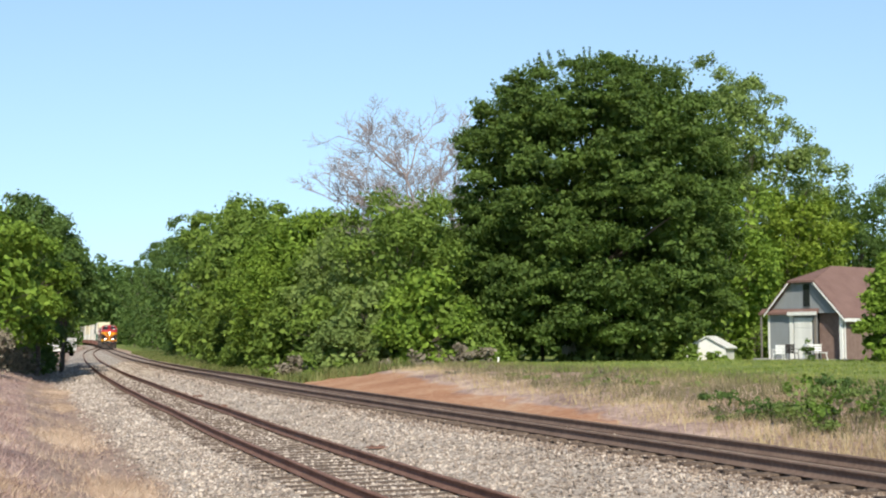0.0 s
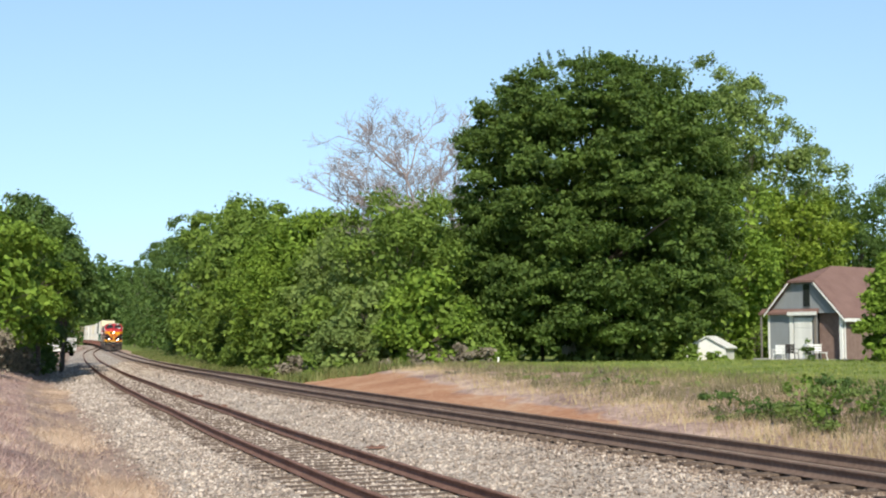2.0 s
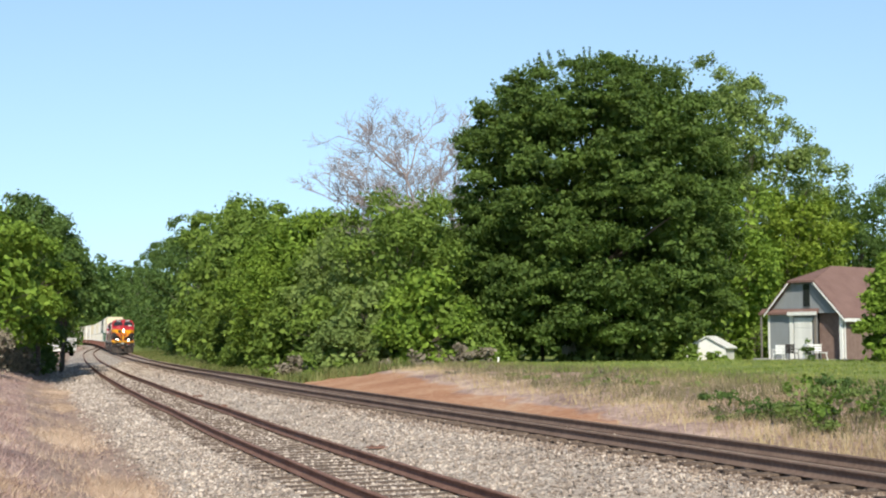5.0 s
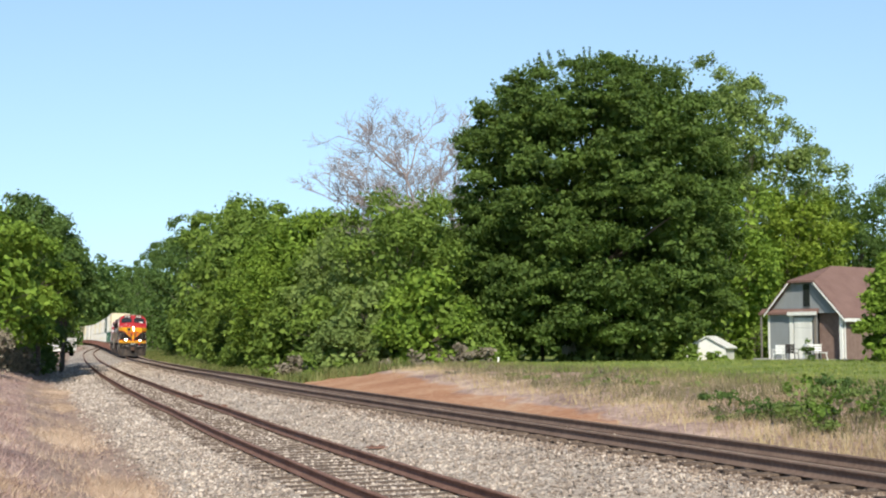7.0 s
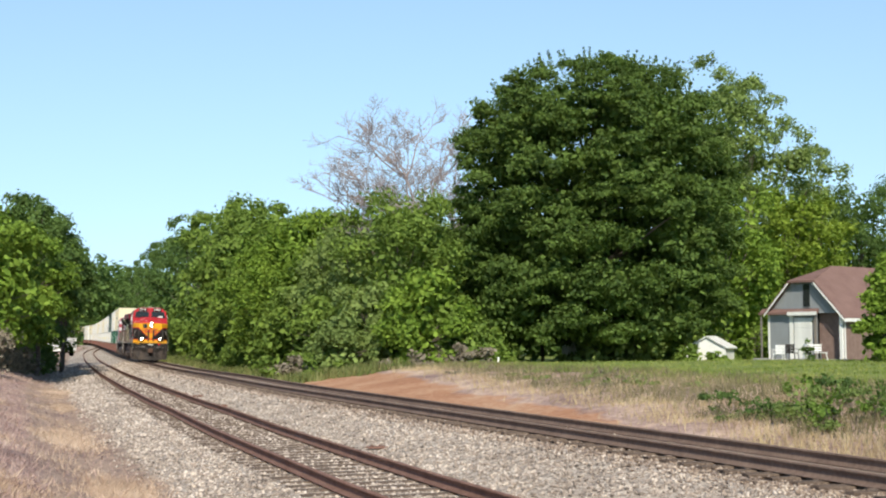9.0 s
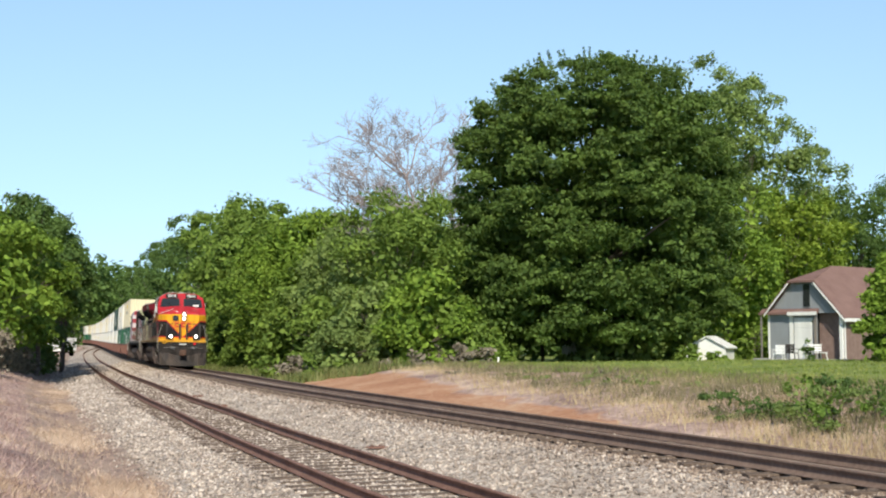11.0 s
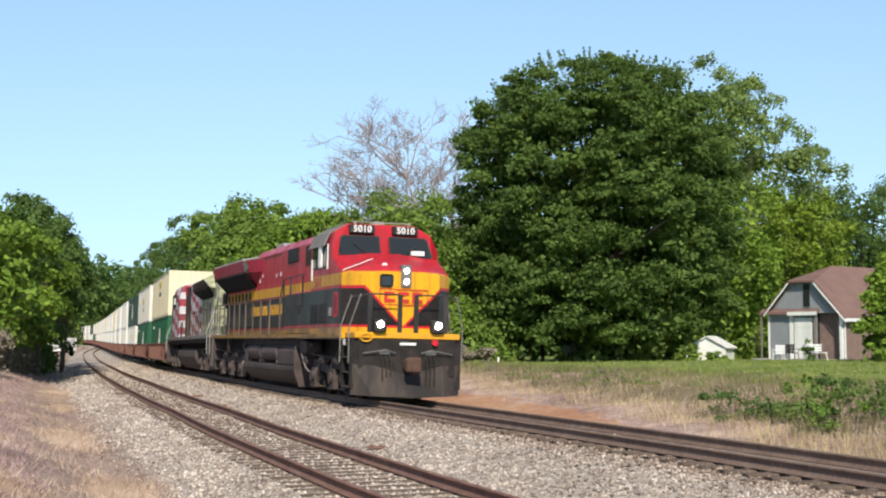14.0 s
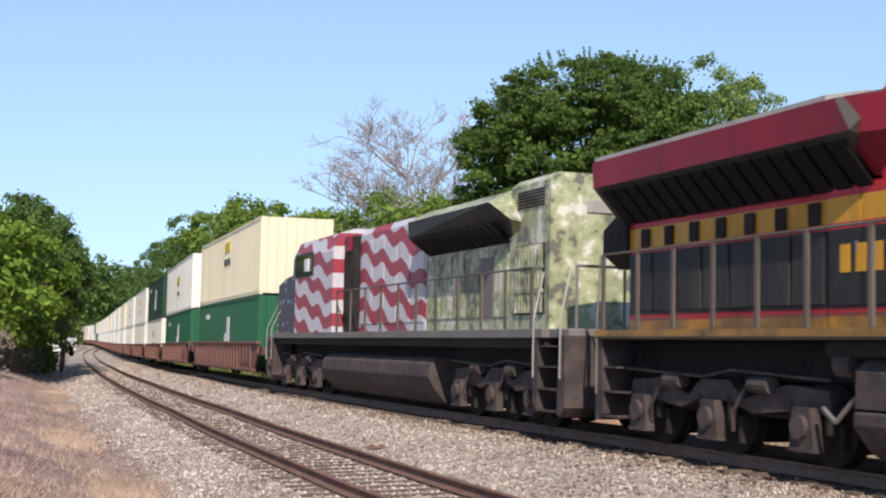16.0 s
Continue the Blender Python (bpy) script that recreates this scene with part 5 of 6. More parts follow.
def trail_locomotive():
    """Runs cab last; its rear end is at +y."""
    L = tagged(new("locomotive"), "camouflage-painted diesel locomotive with a waving red and white striped cab end", "locomotive")
    bm = bmesh.new()
    box(bm, -1.5, 1.5, -10.9, 10.3, 1.58, 1.74, 0.01)
    part("deck", bm, GREYRAIL, L)
    bm = bmesh.new()
    box(bm, -0.75, 0.75, -11.0, 11.0, 1.02, 1.58, 0.03)
    box(bm, -1.40, 1.40, -10.2, 10.2, 1.40, 1.58)
    part("underframe", bm, DARK, L)
    bm = bmesh.new()
    prism(bm, [(-1.02, 1.74), (1.02, 1.74), (1.02, 4.46), (0.85, 4.60), (-0.85, 4.60), (-1.02, 4.46)], "y", 7.75, 9.55)
    rear = part("rear_hood", bm, CAMO, L)
    bm = bmesh.new()
    prism(bm, [(-1.0, 1.74), (1.0, 1.74), (1.0, 3.52), (-1.0, 3.52)], "y", 2.85, 7.75)
    part("engine_hood", bm, CAMO, L)
    bm = bmesh.new()
    prism(bm, [(-0.95, 3.45), (0.95, 3.45), (1.48, 3.82), (1.50, 4.18), (1.05, 4.42), (-1.05, 4.42), (-1.50, 4.18), (-1.48, 3.82)], "y", 2.9, 7.75)
    for v in bm.verts:
        if v.co.y > 7 and abs(v.co.x) > 1.3 and v.co.z < 4:
            v.co.y += 0.55
            v.co.x *= 0.86
    bm.normal_update()
    # underside black for its dark screens, with the shadow there painted in
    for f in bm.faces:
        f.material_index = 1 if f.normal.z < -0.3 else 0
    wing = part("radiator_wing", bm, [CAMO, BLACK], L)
    for s in (-1, 1):
        for k in range(14):
            bm = bmesh.new()
            y = 3.05 + 0.335 * k
            vs = [bm.verts.new((s * a, yy, z)) for a, z, yy in ((0.99, 3.44, y), (1.46, 3.77, y), (1.46, 3.77, y + 0.26), (0.99, 3.44, y + 0.26))]
            f = bm.faces.new(vs)
            e = bmesh.ops.extrude_face_region(bm, geom=[f])
            bmesh.ops.translate(bm, vec=(s * 0.02, 0, -0.02), verts=[v for v in e["geom"] if isinstance(v, bmesh.types.BMVert)])
            part("radiator_screen", bm, MESHSHADE, wing)
        bm = bmesh.new()
        box(bm, min(s * 1.02, s * 1.05), max(s * 1.02, s * 1.05), 8.0, 9.35, 2.02, 3.32, 0.01)
        gr = part("side_grille", bm, DARK, rear)
        bm = bmesh.new()
        louvres(bm, s * 1.05, 8.02, 9.33, 2.05, 3.3, 9, False)
        box(bm, min(s * 1.05, s * 1.08), max(s * 1.05, s * 1.08), 8.0, 9.35, 2.42, 2.48)
        box(bm, min(s * 1.05, s * 1.08), max(s * 1.05, s * 1.08), 8.0, 9.35, 2.86, 2.92)
        part("bar", bm, CAMO, gr)
        bm = bmesh.new()
        louvres(bm, s * 1.025, 8.1, 9.3, 4.0, 4.35, 6)
        part("louvre", bm, DARK, rear)
        for k in range(6):
            bm = bmesh.new()
            y = 3.0 + 0.78 * k
            box(bm, min(s * 1.0, s * 1.025), max(s * 1.0, s * 1.025), y, y + 0.72, 2.0, 3.36, 0.01)
            part("hood_door", bm, CAMO, L)
        bm = bmesh.new()
        box(bm, min(s * 1.02, s * 1.04), max(s * 1.02, s * 1.04), 6.2, 6.9, 2.0, 3.2, 0.01)
        part("hood_door", bm, GREYRAIL, L)
    # striped hood and cab
    bm = bmesh.new()
    prism(bm, [(-1.02, 1.74), (1.02, 1.74), (1.02, 4.28), (0.85, 4.46), (-0.85, 4.46), (-1.02, 4.28)], "y", -2.4, 2.85)
    hood = part("striped_hood", bm, FLAG, L, "red and white waving stripes")
    for s in (-1, 1):
        for k in range(5):
            bm = bmesh.new()
            y = -2.3 + 1.02 * k
            box(bm, min(s * 1.02, s * 1.04), max(s * 1.02, s * 1.04), y, y + 0.96, 1.95, 4.1, 0.01)
            part("hood_door", bm, FLAG, hood)
        bm = bmesh.new()
        box(bm, min(s * 0.6, s * 1.2), max(s * 0.6, s * 1.2), -3.4, -2.4, 1.74, 4.30, 0.04)
        part("dark_cabinet", bm, DARK, L)
        bm = bmesh.new()
        box(bm, min(s * 1.2, s * 1.25), max(s * 1.2, s * 1.25), -3.1, -2.6, 3.9, 4.3)
        part("notice", bm, RED, L)
    bm = bmesh.new()
    prism(bm, [(-1.5, 1.74), (1.5, 1.74), (1.5, 3.95), (1.30, 4.42), (0.9, 4.56), (-0.9, 4.56), (-1.30, 4.42), (-1.5, 3.95)], "y", -8.2, -3.4)
    for v in bm.verts:
        if v.co.y < -8 and v.co.z > 3.9:
            v.co.y += 0.35
    cab = part("cab", bm, FLAG, L)
    for s in (-1, 1):
        bm = bmesh.new()
        box(bm, min(s * 1.5, s * 1.515), max(s * 1.5, s * 1.515), -7.6, -5.5, 3.35, 4.05, 0.005)
        wf = part("window_frame", bm, BLACK, cab)
        for y0 in (-7.5, -6.5):
            bm = bmesh.new()
            box(bm, min(s * 1.515, s * 1.525), max(s * 1.515, s * 1.525), y0, y0 + 0.9, 3.42, 3.98)
            part("side_window", bm, GLASS, wf)
        bm = bmesh.new()
        box(bm, min(s * 1.53, s * 1.57), max(s * 1.53, s * 1.57), -6.3, -5.9, 3.5, 3.85)
        part("mirror", bm, WHITE, cab)
    bm = bmesh.new()
    prism(bm, [(-10.7, 1.74), (-8.2, 1.74), (-8.2, 3.55), (-9.6, 3.45), (-10.6, 3.25)], "x", -1.3, 1.3)
    part("nose", bm, FLAG, L)
    for s in (-1, 1):
        handrails(L, s * 1.47, [-3.0, -1.7, -0.4, 0.9, 2.2, 3.5, 4.8, 6.1, 7.4, 8.6, 9.8], 1.74, 2.82, STANCHION)
        for y0, y1 in ((9.9, 11.2), (-11.3, -10.4)):
            bm = bmesh.new()
            box(bm, min(s * 0.86, s * 0.9), max(s * 0.86, s * 0.9), y0, y1, 0.3, 1.58)
            st = part("step_well", bm, DARK, L)
            for z in (0.35, 0.72, 1.10, 1.45):
                bm = bmesh.new()
                box(bm, min(s * 0.95, s * 1.47), max(s * 0.95, s * 1.47), y0 + 0.2, y1 - 0.2, z - 0.03, z)
                part("step", bm, GRIMY, st)
            for ol in ([(y1 - 0.22, 1.62), (y1, 1.62), (y1, 0.42), (y1 - 0.16, 0.26), (y1 - 0.3, 0.3)], [(y0, 1.62), (y0 + 0.2, 1.62), (y0 + 0.2, 0.3), (y0, 0.45)]):
                bm = bmesh.new()
                prism(bm, ol, "x", s * 0.9, s * 1.48)
                part("step_side", bm, GRIMY, st)
            for y in (y0 + 0.1, y1 - 0.1):
                bm = bmesh.new()
                rod(bm, [(s * 1.52, y, 0.9), (s * 1.52, y, 1.9), (s * 1.2, y + (0.3 if y0 < 0 else -0.3), 2.75)], 0.016)
                part("grab_iron", bm, ROOFGREY, st, "pale grab iron")
    bm = bmesh.new()
    box(bm, -1.35, 1.35, 10.3, 11.1, 1.58, 1.74, 0.02)
    ep = part("end_platform", bm, GREYRAIL, L)
    for a, b in ((0.3, 1.2), (-1.2, -0.3)):
        bm = bmesh.new()
        rod(bm, [(a, 11.05, 1.74), (a, 11.05, 2.8), (b, 11.05, 2.8), (b, 11.05, 1.74)], 0.025)
        part("end_rail", bm, GREYRAIL, ep)
    bm = bmesh.new()
    box(bm, -0.3, 0.3, 9.55, 9.58, 3.88, 4.12, 0.01)
    part("number_board", bm, ROOFGREY, L)
    bm = bmesh.new()
    box(bm, -0.95, 0.95, -11.2, -10.9, 0.3, 1.5, 0.03)
    box(bm, -0.95, 0.95, 10.95, 11.1, 0.5, 1.5, 0.03)
    part("pilot", bm, DARK, L)
    tank(L, -4.6, 4.3, False, 0.17)
    wheels = three_axle_truck(L, (5.7, 7.6, 9.4)) + three_axle_truck(L, (-9.4, -7.6, -5.7))
    return L, wheels


# ---- train: well cars and containers ----
def side_ribs(bm, x, y0, y1, z0, z1, n, deep):
    """A side wall folded into upright corrugations."""
    ys, w = [], (y1 - y0) / n
    for k in range(n):
        a = y0 + k * w
        ys += [(a, 0), (a + 0.35 * w, 0), (a + 0.5 * w, deep), (a + 0.85 * w, deep)]
    ys.append((y1, 0))
    s = 1 if x > 0 else -1
    lo = [bm.verts.new((x - s * d, y, z0)) for y, d in ys]
    hi = [bm.verts.new((x - s * d, y, z1)) for y, d in ys]
    for k in range(len(ys) - 1):
        f = bm.faces.new((lo[k], lo[k + 1], hi[k + 1], hi[k]))
        if f.normal.x * s < 0:
            f.normal_flip()


CL, CW = 8.075, 1.295


def container(mat, h, mark, label):
    c = tagged(new("shipping_container"), label, "container", group="containers of the train")
    for x in (-CW + 0.01, CW - 0.01):
        bm = bmesh.new()
        side_ribs(bm, x, -CL + 0.12, CL - 0.12, 0.14, h - 0.1, 44, 0.028)
        part("side_wall", bm, mat, c)
    for name, z0, z1 in (("container_floor", 0.10, 0.14), ("container_roof", h - 0.04, h - 0.01)):
        bm = bmesh.new()
        box(bm, -CW + 0.02, CW - 0.02, -CL + 0.03, CL - 0.03, z0, z1)
        part(name, bm, mat, c)
    bm = bmesh.new()
    for x in (-1, 1):
        for y in (-1, 1):
            box(bm, min(x * CW, x * (CW - 0.14)), max(x * CW, x * (CW - 0.14)), min(y * CL, y * (CL - 0.14)), max(y * CL, y * (CL - 0.14)), 0, h, 0.01)
        box(bm, min(x * CW, x * (CW - 0.06)), max(x * CW, x * (CW - 0.06)), -CL, CL, h - 0.11, h, 0.008)
        box(bm, min(x * CW, x * (CW - 0.06)), max(x * CW, x * (CW - 0.06)), -CL, CL, 0.0, 0.15, 0.008)
    part("corner_frame", bm, mat, c)
    bm = bmesh.new()
    side_ribs(bm, CL - 0.01, -CW + 0.13, CW - 0.13, 0.05, h - 0.02, 7, 0.03)
    bmesh.ops.rotate(bm, verts=bm.verts[:], cent=(0, 0, 0), matrix=Matrix.Rotation(math.pi / 2, 3, "Z"))
    part("end_wall", bm, mat, c)
    for s in (-1, 1):
        bm = bmesh.new()
        box(bm, min(s * 0.02, s * 1.15), max(s * 0.02, s * 1.15), -CL + 0.0, -CL + 0.06, 0.1, h - 0.08, 0.01)
        d = part("door", bm, mat, c)
        bm = bmesh.new()
        for x in (0.35, 0.85):
            cylinder(bm, (s * x, -CL - 0.03, 0.15), (s * x, -CL - 0.03, h - 0.12), 0.02, segs=6)
        part("lock_rod", bm, STEEL, d)
    for kind, y0, y1, z0, z1, m in mark:
        for x in (-1, 1):
            bm = bmesh.new()
            box(bm, min(x * (CW - 0.012), x * (CW + 0.006)), max(x * (CW - 0.012), x * (CW + 0.006)), y0, y1, z0 * h, z1 * h)
            part(kind, bm, m, c)
    return c


def well_car():
    w = tagged(new("well_car"), "reddish-brown articulated well wagon carrying stacked containers", "wagon", group="well wagons of the train")
    for s in (-1, 1):
        bm = bmesh.new()
        prism(bm, [(-8.9, 1.05), (-8.3, 0.50), (8.3, 0.50), (8.9, 1.05), (8.9, 1.42), (-8.9, 1.42)], "x", s * 1.42, s * 1.36)
        sd = part("side_wall", bm, WELL, w)
        bm = bmesh.new()
        box(bm, min(s * 1.32, s * 1.50), max(s * 1.32, s * 1.50), -9.0, 9.0, 1.38, 1.48, 0.015)
        box(bm, min(s * 1.34, s * 1.49), max(s * 1.34, s * 1.49), -8.3, 8.3, 0.42, 0.52, 0.015)
        part("chord", bm, WELL, sd)
        for k in range(21):
            y = -7.6 + 0.76 * k
            bm = bmesh.new()
            prism(bm, [(s * 1.42, 1.38), (s * 1.50, 1.38), (s * 1.46, 0.5), (s * 1.42, 0.5)], "y", y - 0.05, y + 0.05)
            part("rib", bm, WELL, sd)
        bm = bmesh.new()
        box(bm, min(s * 1.42, s * 1.46), max(s * 1.42, s * 1.46), 5.2, 7.6, 0.7, 1.2)
        part("notice_panel", bm, WELL, sd)
    for e in (-1, 1):
        bm = bmesh.new()
        box(bm, -1.3, 1.3, min(e * 8.4, e * 9.6), max(e * 8.4, e * 9.6), 1.02, 1.30, 0.03)
        box(bm, -0.4, 0.4, min(e * 9.4, e * 10.05), max(e * 9.4, e * 10.05), 0.7, 1.15, 0.04)
        part("end_platform", bm, WELL, w)
    bm = bmesh.new()
    box(bm, -1.36, 1.36, -8.2, 8.2, 0.40, 0.46)
    part("floor", bm, DARK, w)
    t = new("truck")
    t.parent = w
    for s in (-1, 1):
        bm = bmesh.new()
        prism(bm, [(9.05, 0.45), (9.1, 0.68), (9.7, 0.92), (10.4, 0.92), (11.0, 0.68), (11.05, 0.45), (10.5, 0.4), (10.3, 0.25), (9.8, 0.25), (9.6, 0.4)], "x", s * 1.0, s * 1.14)
        part("side_frame", bm, DARK, t)
    for y in (9.17, 10.93):
        bm = bmesh.new()
        for s in (-1, 1):
            cylinder(bm, (s * 0.68, y, 0.44), (s * 0.82, y, 0.44), 0.44, segs=20)
        cylinder(bm, (-1.1, y, 0.44), (1.1, y, 0.44), 0.08, segs=8)
        part("wheelset", bm, DARK, t)
    return w


# ---- train: running ----
def nose_at(t):
    """Place along the line of the leading end at t seconds."""
    return 22.92 - 17.413 * (t - 14) - 0.0069 * (t - 14) ** 2


def car_pose(t, centre, half):
    """Pose of a car whose middle is `centre` metres behind the leading end, its pivots `half` metres either way."""
    S = nose_at(t) + centre
    a, b = on_line(S - half), on_line(S + half)
    y = (a - b).normalized()
    x = y.cross(Vector((0, 0, 1))).normalized()
    m = Matrix((x, y, x.cross(y))).transposed().to_4x4()
    return Matrix.Translation((a + b) / 2) @ m @ Matrix.Rotation(-BANK, 4, "Y")


MOVERS, SPINNERS = [], []


def runs(ob, centre, half, lift=0.0):
    MOVERS.append((ob, centre, half, lift))
    return ob


def motions():
    for ob, centre, half, lift in MOVERS:
        walk(ob, [(0.5 * k, car_pose(0.5 * k, centre, half) @ pose(0, 0, lift)) for k in range(33)])
    for ob in SPINNERS:
        home = ob.location.copy()
        rows = []
        for k in range(481):
            turned = (nose_at(0) - nose_at(k / 30)) / 0.52
            rows.append((k / 30, Matrix.Translation(home) @ Matrix.Rotation(-turned % (2 * math.pi), 4, "X")))
        walk(ob, rows)


lead, lead_wheels = lead_locomotive()
runs(lead, 11.0, 7.6)
trail, trail_wheels = trail_locomotive()
runs(trail, 34.2, 7.6)
SPINNERS += lead_wheels + trail_wheels

STAMP = painted("stamp_yellow", (0.80, 0.60, 0.05))
INK = painted("dark_ink", (0.05, 0.05, 0.05))
M_CREAM = [("emblem", -0.6, 0.9, 0.72, 0.86, STAMP), ("lettering_bar", -0.6, 0.1, 0.52, 0.62, INK), ("lettering_bar", 0.3, 0.9, 0.52, 0.62, INK)]
M_WHITE = [("emblem", -0.8, 0.8, 0.55, 0.72, STAMP), ("lettering_bar", -0.3, 0.6, 0.35, 0.42, INK)]
M_GREEN = [("emblem", 0.6, 1.3, 0.25, 0.75, WHITE), ("lettering_bar", 0.0, 0.4, 0.25, 0.5, WHITE), ("lettering_bar", -5.8, -4.6, 0.75, 0.83, WHITE)]
KINDS = {"cream": (CREAM, 2.73, M_CREAM, "cream ribbed steel container stacked on top in the train"), "white": (CWHITE, 2.73, M_WHITE, "white ribbed steel container with a yellow emblem"),
         "green": (CGREEN, 2.60, M_GREEN, "green ribbed steel container low in its wagon"), "dark": (CDARK, 2.73, M_GREEN, "dark green ribbed steel container stacked on top"),
         "low": (CWHITE, 2.60, M_WHITE, "off-white ribbed steel container low in its wagon")}
first = {k: container(*v) for k, v in KINDS.items()}
used = set()


def get(kind):
    if kind not in used:
        used.add(kind)
        return first[kind]
    return copy_thing(first[kind], Matrix())


car = well_car()
TOPS = ["cream", "white", "dark", "white", "white", "cream", "white", "white", "cream", "white", "white", "white", "cream", "white"]
LOWS = ["green", "green", "low", "low", "low", "low", "low", "low", "low", "low", "low", "low", "low", "low"]
for k in range(24):
    at = 56.5 + 20.1 * k
    c = car if k == 0 else copy_thing(car, Matrix())
    runs(c, at, 9.6)
    runs(get(LOWS[k % 14]), at, 9.6, 0.50)
    runs(get(TOPS[k % 14]), at, 9.6, 3.12)
# ---- house and yard ----
SIDING_BLUE = painted("grey_siding", (0.27, 0.285, 0.295), amount=0.3)
BRICKWALL = mottled("brick_wall", [(0.3, (0.155, 0.10, 0.086)), (0.7, (0.28, 0.195, 0.165))], 4.0, fine=6)
SHINGLE = mottled("brown_shingles", [(0.3, (0.15, 0.088, 0.075)), (0.7, (0.24, 0.15, 0.13))], 1.2, fine=14, bump=0.5)
PLASTIC = painted("white_plastic", (0.80, 0.80, 0.78), amount=0.15)


def house():
    H = tagged(new("house"), "small brick and grey-sided house with a brown shingle roof", "house")
    cx, cy = 21.9, 73.0
    a = radians(50)
    # local x along the gable from its nearer corner, local y back along the ridge
    H.matrix_basis = Matrix.Translation((cx, cy, ground_at(cx, cy) - 0.02)) @ Matrix.Rotation(-a, 4, "Z")
    W, D, E, R = 4.9, 9.0, 2.62, 5.25

    def piece(name, x0, x1, y0, y1, z0, z1, mat, parent=H, label="", bevel=0.0):
        bm = bmesh.new()
        box(bm, x0, x1, y0, y1, z0, z1, bevel)
        return part(name, bm, mat, parent, label)

    piece("brick_wall", -0.2, 0.0, 0.0, D, 0, E, BRICKWALL, label="reddish-brown brick wall")
    piece("brick_wall", -1.75, -0.2, 0.35, 0.5, 0, E, BRICKWALL, label="reddish-brown brick wall in a recess")
    piece("back_wall", -W, 0, D - 0.2, D, 0, E, BRICKWALL)
    piece("side_wall", -W, -W + 0.2, 0.0, D, 0, E, SIDING_BLUE)
    wl = piece("front_wall", -W + 0.2, -1.75, 0.0, 0.18, 0, E, SIDING_BLUE, label="blue-grey clapboard wall")
    for k in range(17):
        bm = bmesh.new()
        prism(bm, [(0.0, 0.10 + 0.15 * k), (-0.03, 0.10 + 0.15 * k), (-0.008, 0.25 + 0.15 * k), (0.0, 0.25 + 0.15 * k)], "x", -W, -W + 1.35)
        part("clapboard", bm, SIDING_BLUE, wl)
    piece("corner_trim", -W - 0.03, -W + 0.1, -0.04, 0.1, 0, E, WHITE)
    dr = piece("garage_door", -W + 1.75, -1.95, -0.05, 0.0, 0.02, 2.36, WHITE, label="plain white wide door", bevel=0.01)
    for k in range(4):
        piece("door_panel", -W + 1.8, -2.0, -0.065, -0.05, 0.08 + 0.57 * k, 0.58 + 0.57 * k, WHITE, dr, bevel=0.006)
    piece("door_trim", -W + 1.45, -W + 1.68, -0.06, 0.0, 0, E, WHITE)
    piece("porch_post", -0.14, 0.02, -0.16, 0.0, 0, E, WHITE, label="white square porch post")
    piece("porch_post", -1.8, -1.70, -0.16, -0.02, 0, E, GREYRAIL)
    # gable and roof with clipped ends
    zc, hx = 4.35, W / 2
    t = (zc - E) / (R - E)
    bm = bmesh.new()
    prism(bm, [(-W, E), (0, E), (-hx * t, zc), (-W + hx * t, zc)], "y", 0.0, 0.18)
    gb_ = part("gable", bm, SIDING_BLUE, H, "grey clapboard gable")
    for k in range(11):
        z = E + 0.15 * k
        i = (z - E) / (R - E) * hx
        bm = bmesh.new()
        prism(bm, [(0.0, z), (-0.03, z), (-0.008, z + 0.15), (0.0, z + 0.15)], "x", -W + i + 0.15, -i - 0.15)
        part("clapboard", bm, SIDING_BLUE, gb_)
    wd = piece("window", -hx - 0.10, -hx + 0.44, -0.06, 0.0, E + 0.32, zc - 0.06, SIDING_BLUE, gb_)
    piece("pane", -hx - 0.05, -hx + 0.39, -0.075, -0.055, E + 0.36, zc - 0.10, GLASS, wd)
    roof = new("roof")
    roof.parent = H
    tagged(roof, "brown asphalt shingle roof with clipped gable")
    o, th = 0.35, 0.12
    back = 2.7

    def slab(pts, name):
        bm = bmesh.new()
        lo = [bm.verts.new(p) for p in pts]
        hi = [bm.verts.new((p[0], p[1], p[2] + th)) for p in pts]
        n = len(pts)
        bm.faces.new(lo), bm.faces.new(hi[::-1])
        for i in range(n):
            bm.faces.new((lo[i], lo[(i + 1) % n], hi[(i + 1) % n], hi[i]))
        bmesh.ops.recalc_face_normals(bm, faces=bm.faces[:])
        return part(name, bm, SHINGLE, roof)

    k = (R - E) / hx
    slab([(o, -o, E - o * k), (o, D + o, E - o * k), (-hx, D + o, R), (-hx, back, R), (-hx * t, -o, zc)], "slope")
    slab([(-W - 0.06, -o, E - 0.06 * k), (-W + hx * t, -o, zc), (-hx, back, R), (-hx, D + o, R), (-W - 0.06, D + o, E - 0.06 * k)], "slope")
    slab([(-hx * t + 0.05, -o - 0.02, zc - 0.01), (-hx, back + 0.02, R + 0.01), (-W + hx * t - 0.05, -o - 0.02, zc - 0.01)], "hip_slope")
    for xa, za, xb, zb in ((o, E - o * k, -hx * t, zc), (-W - 0.06, E - 0.06 * k, -W + hx * t, zc)):
        bm = bmesh.new()
        vs = [(xa, za), (xb, zb), (xb, zb - 0.12), (xa, za - 0.12)]
        prism(bm, vs, "y", -o - 0.05, -o - 0.015)
        part("rake_board", bm, WHITE, roof)
    piece("fascia", o - 0.02, o + 0.03, -o, D + o, E - o * k - 0.12, E - o * k + 0.06, WHITE, roof)
    bm = bmesh.new()
    prism(bm, [(-0.26, 2.56), (0.02, 2.80), (0.02, 2.90), (-0.30, 2.66)], "x", -W - 0.45, -1.5)
    pr = part("porch_roof", bm, SHINGLE, H)
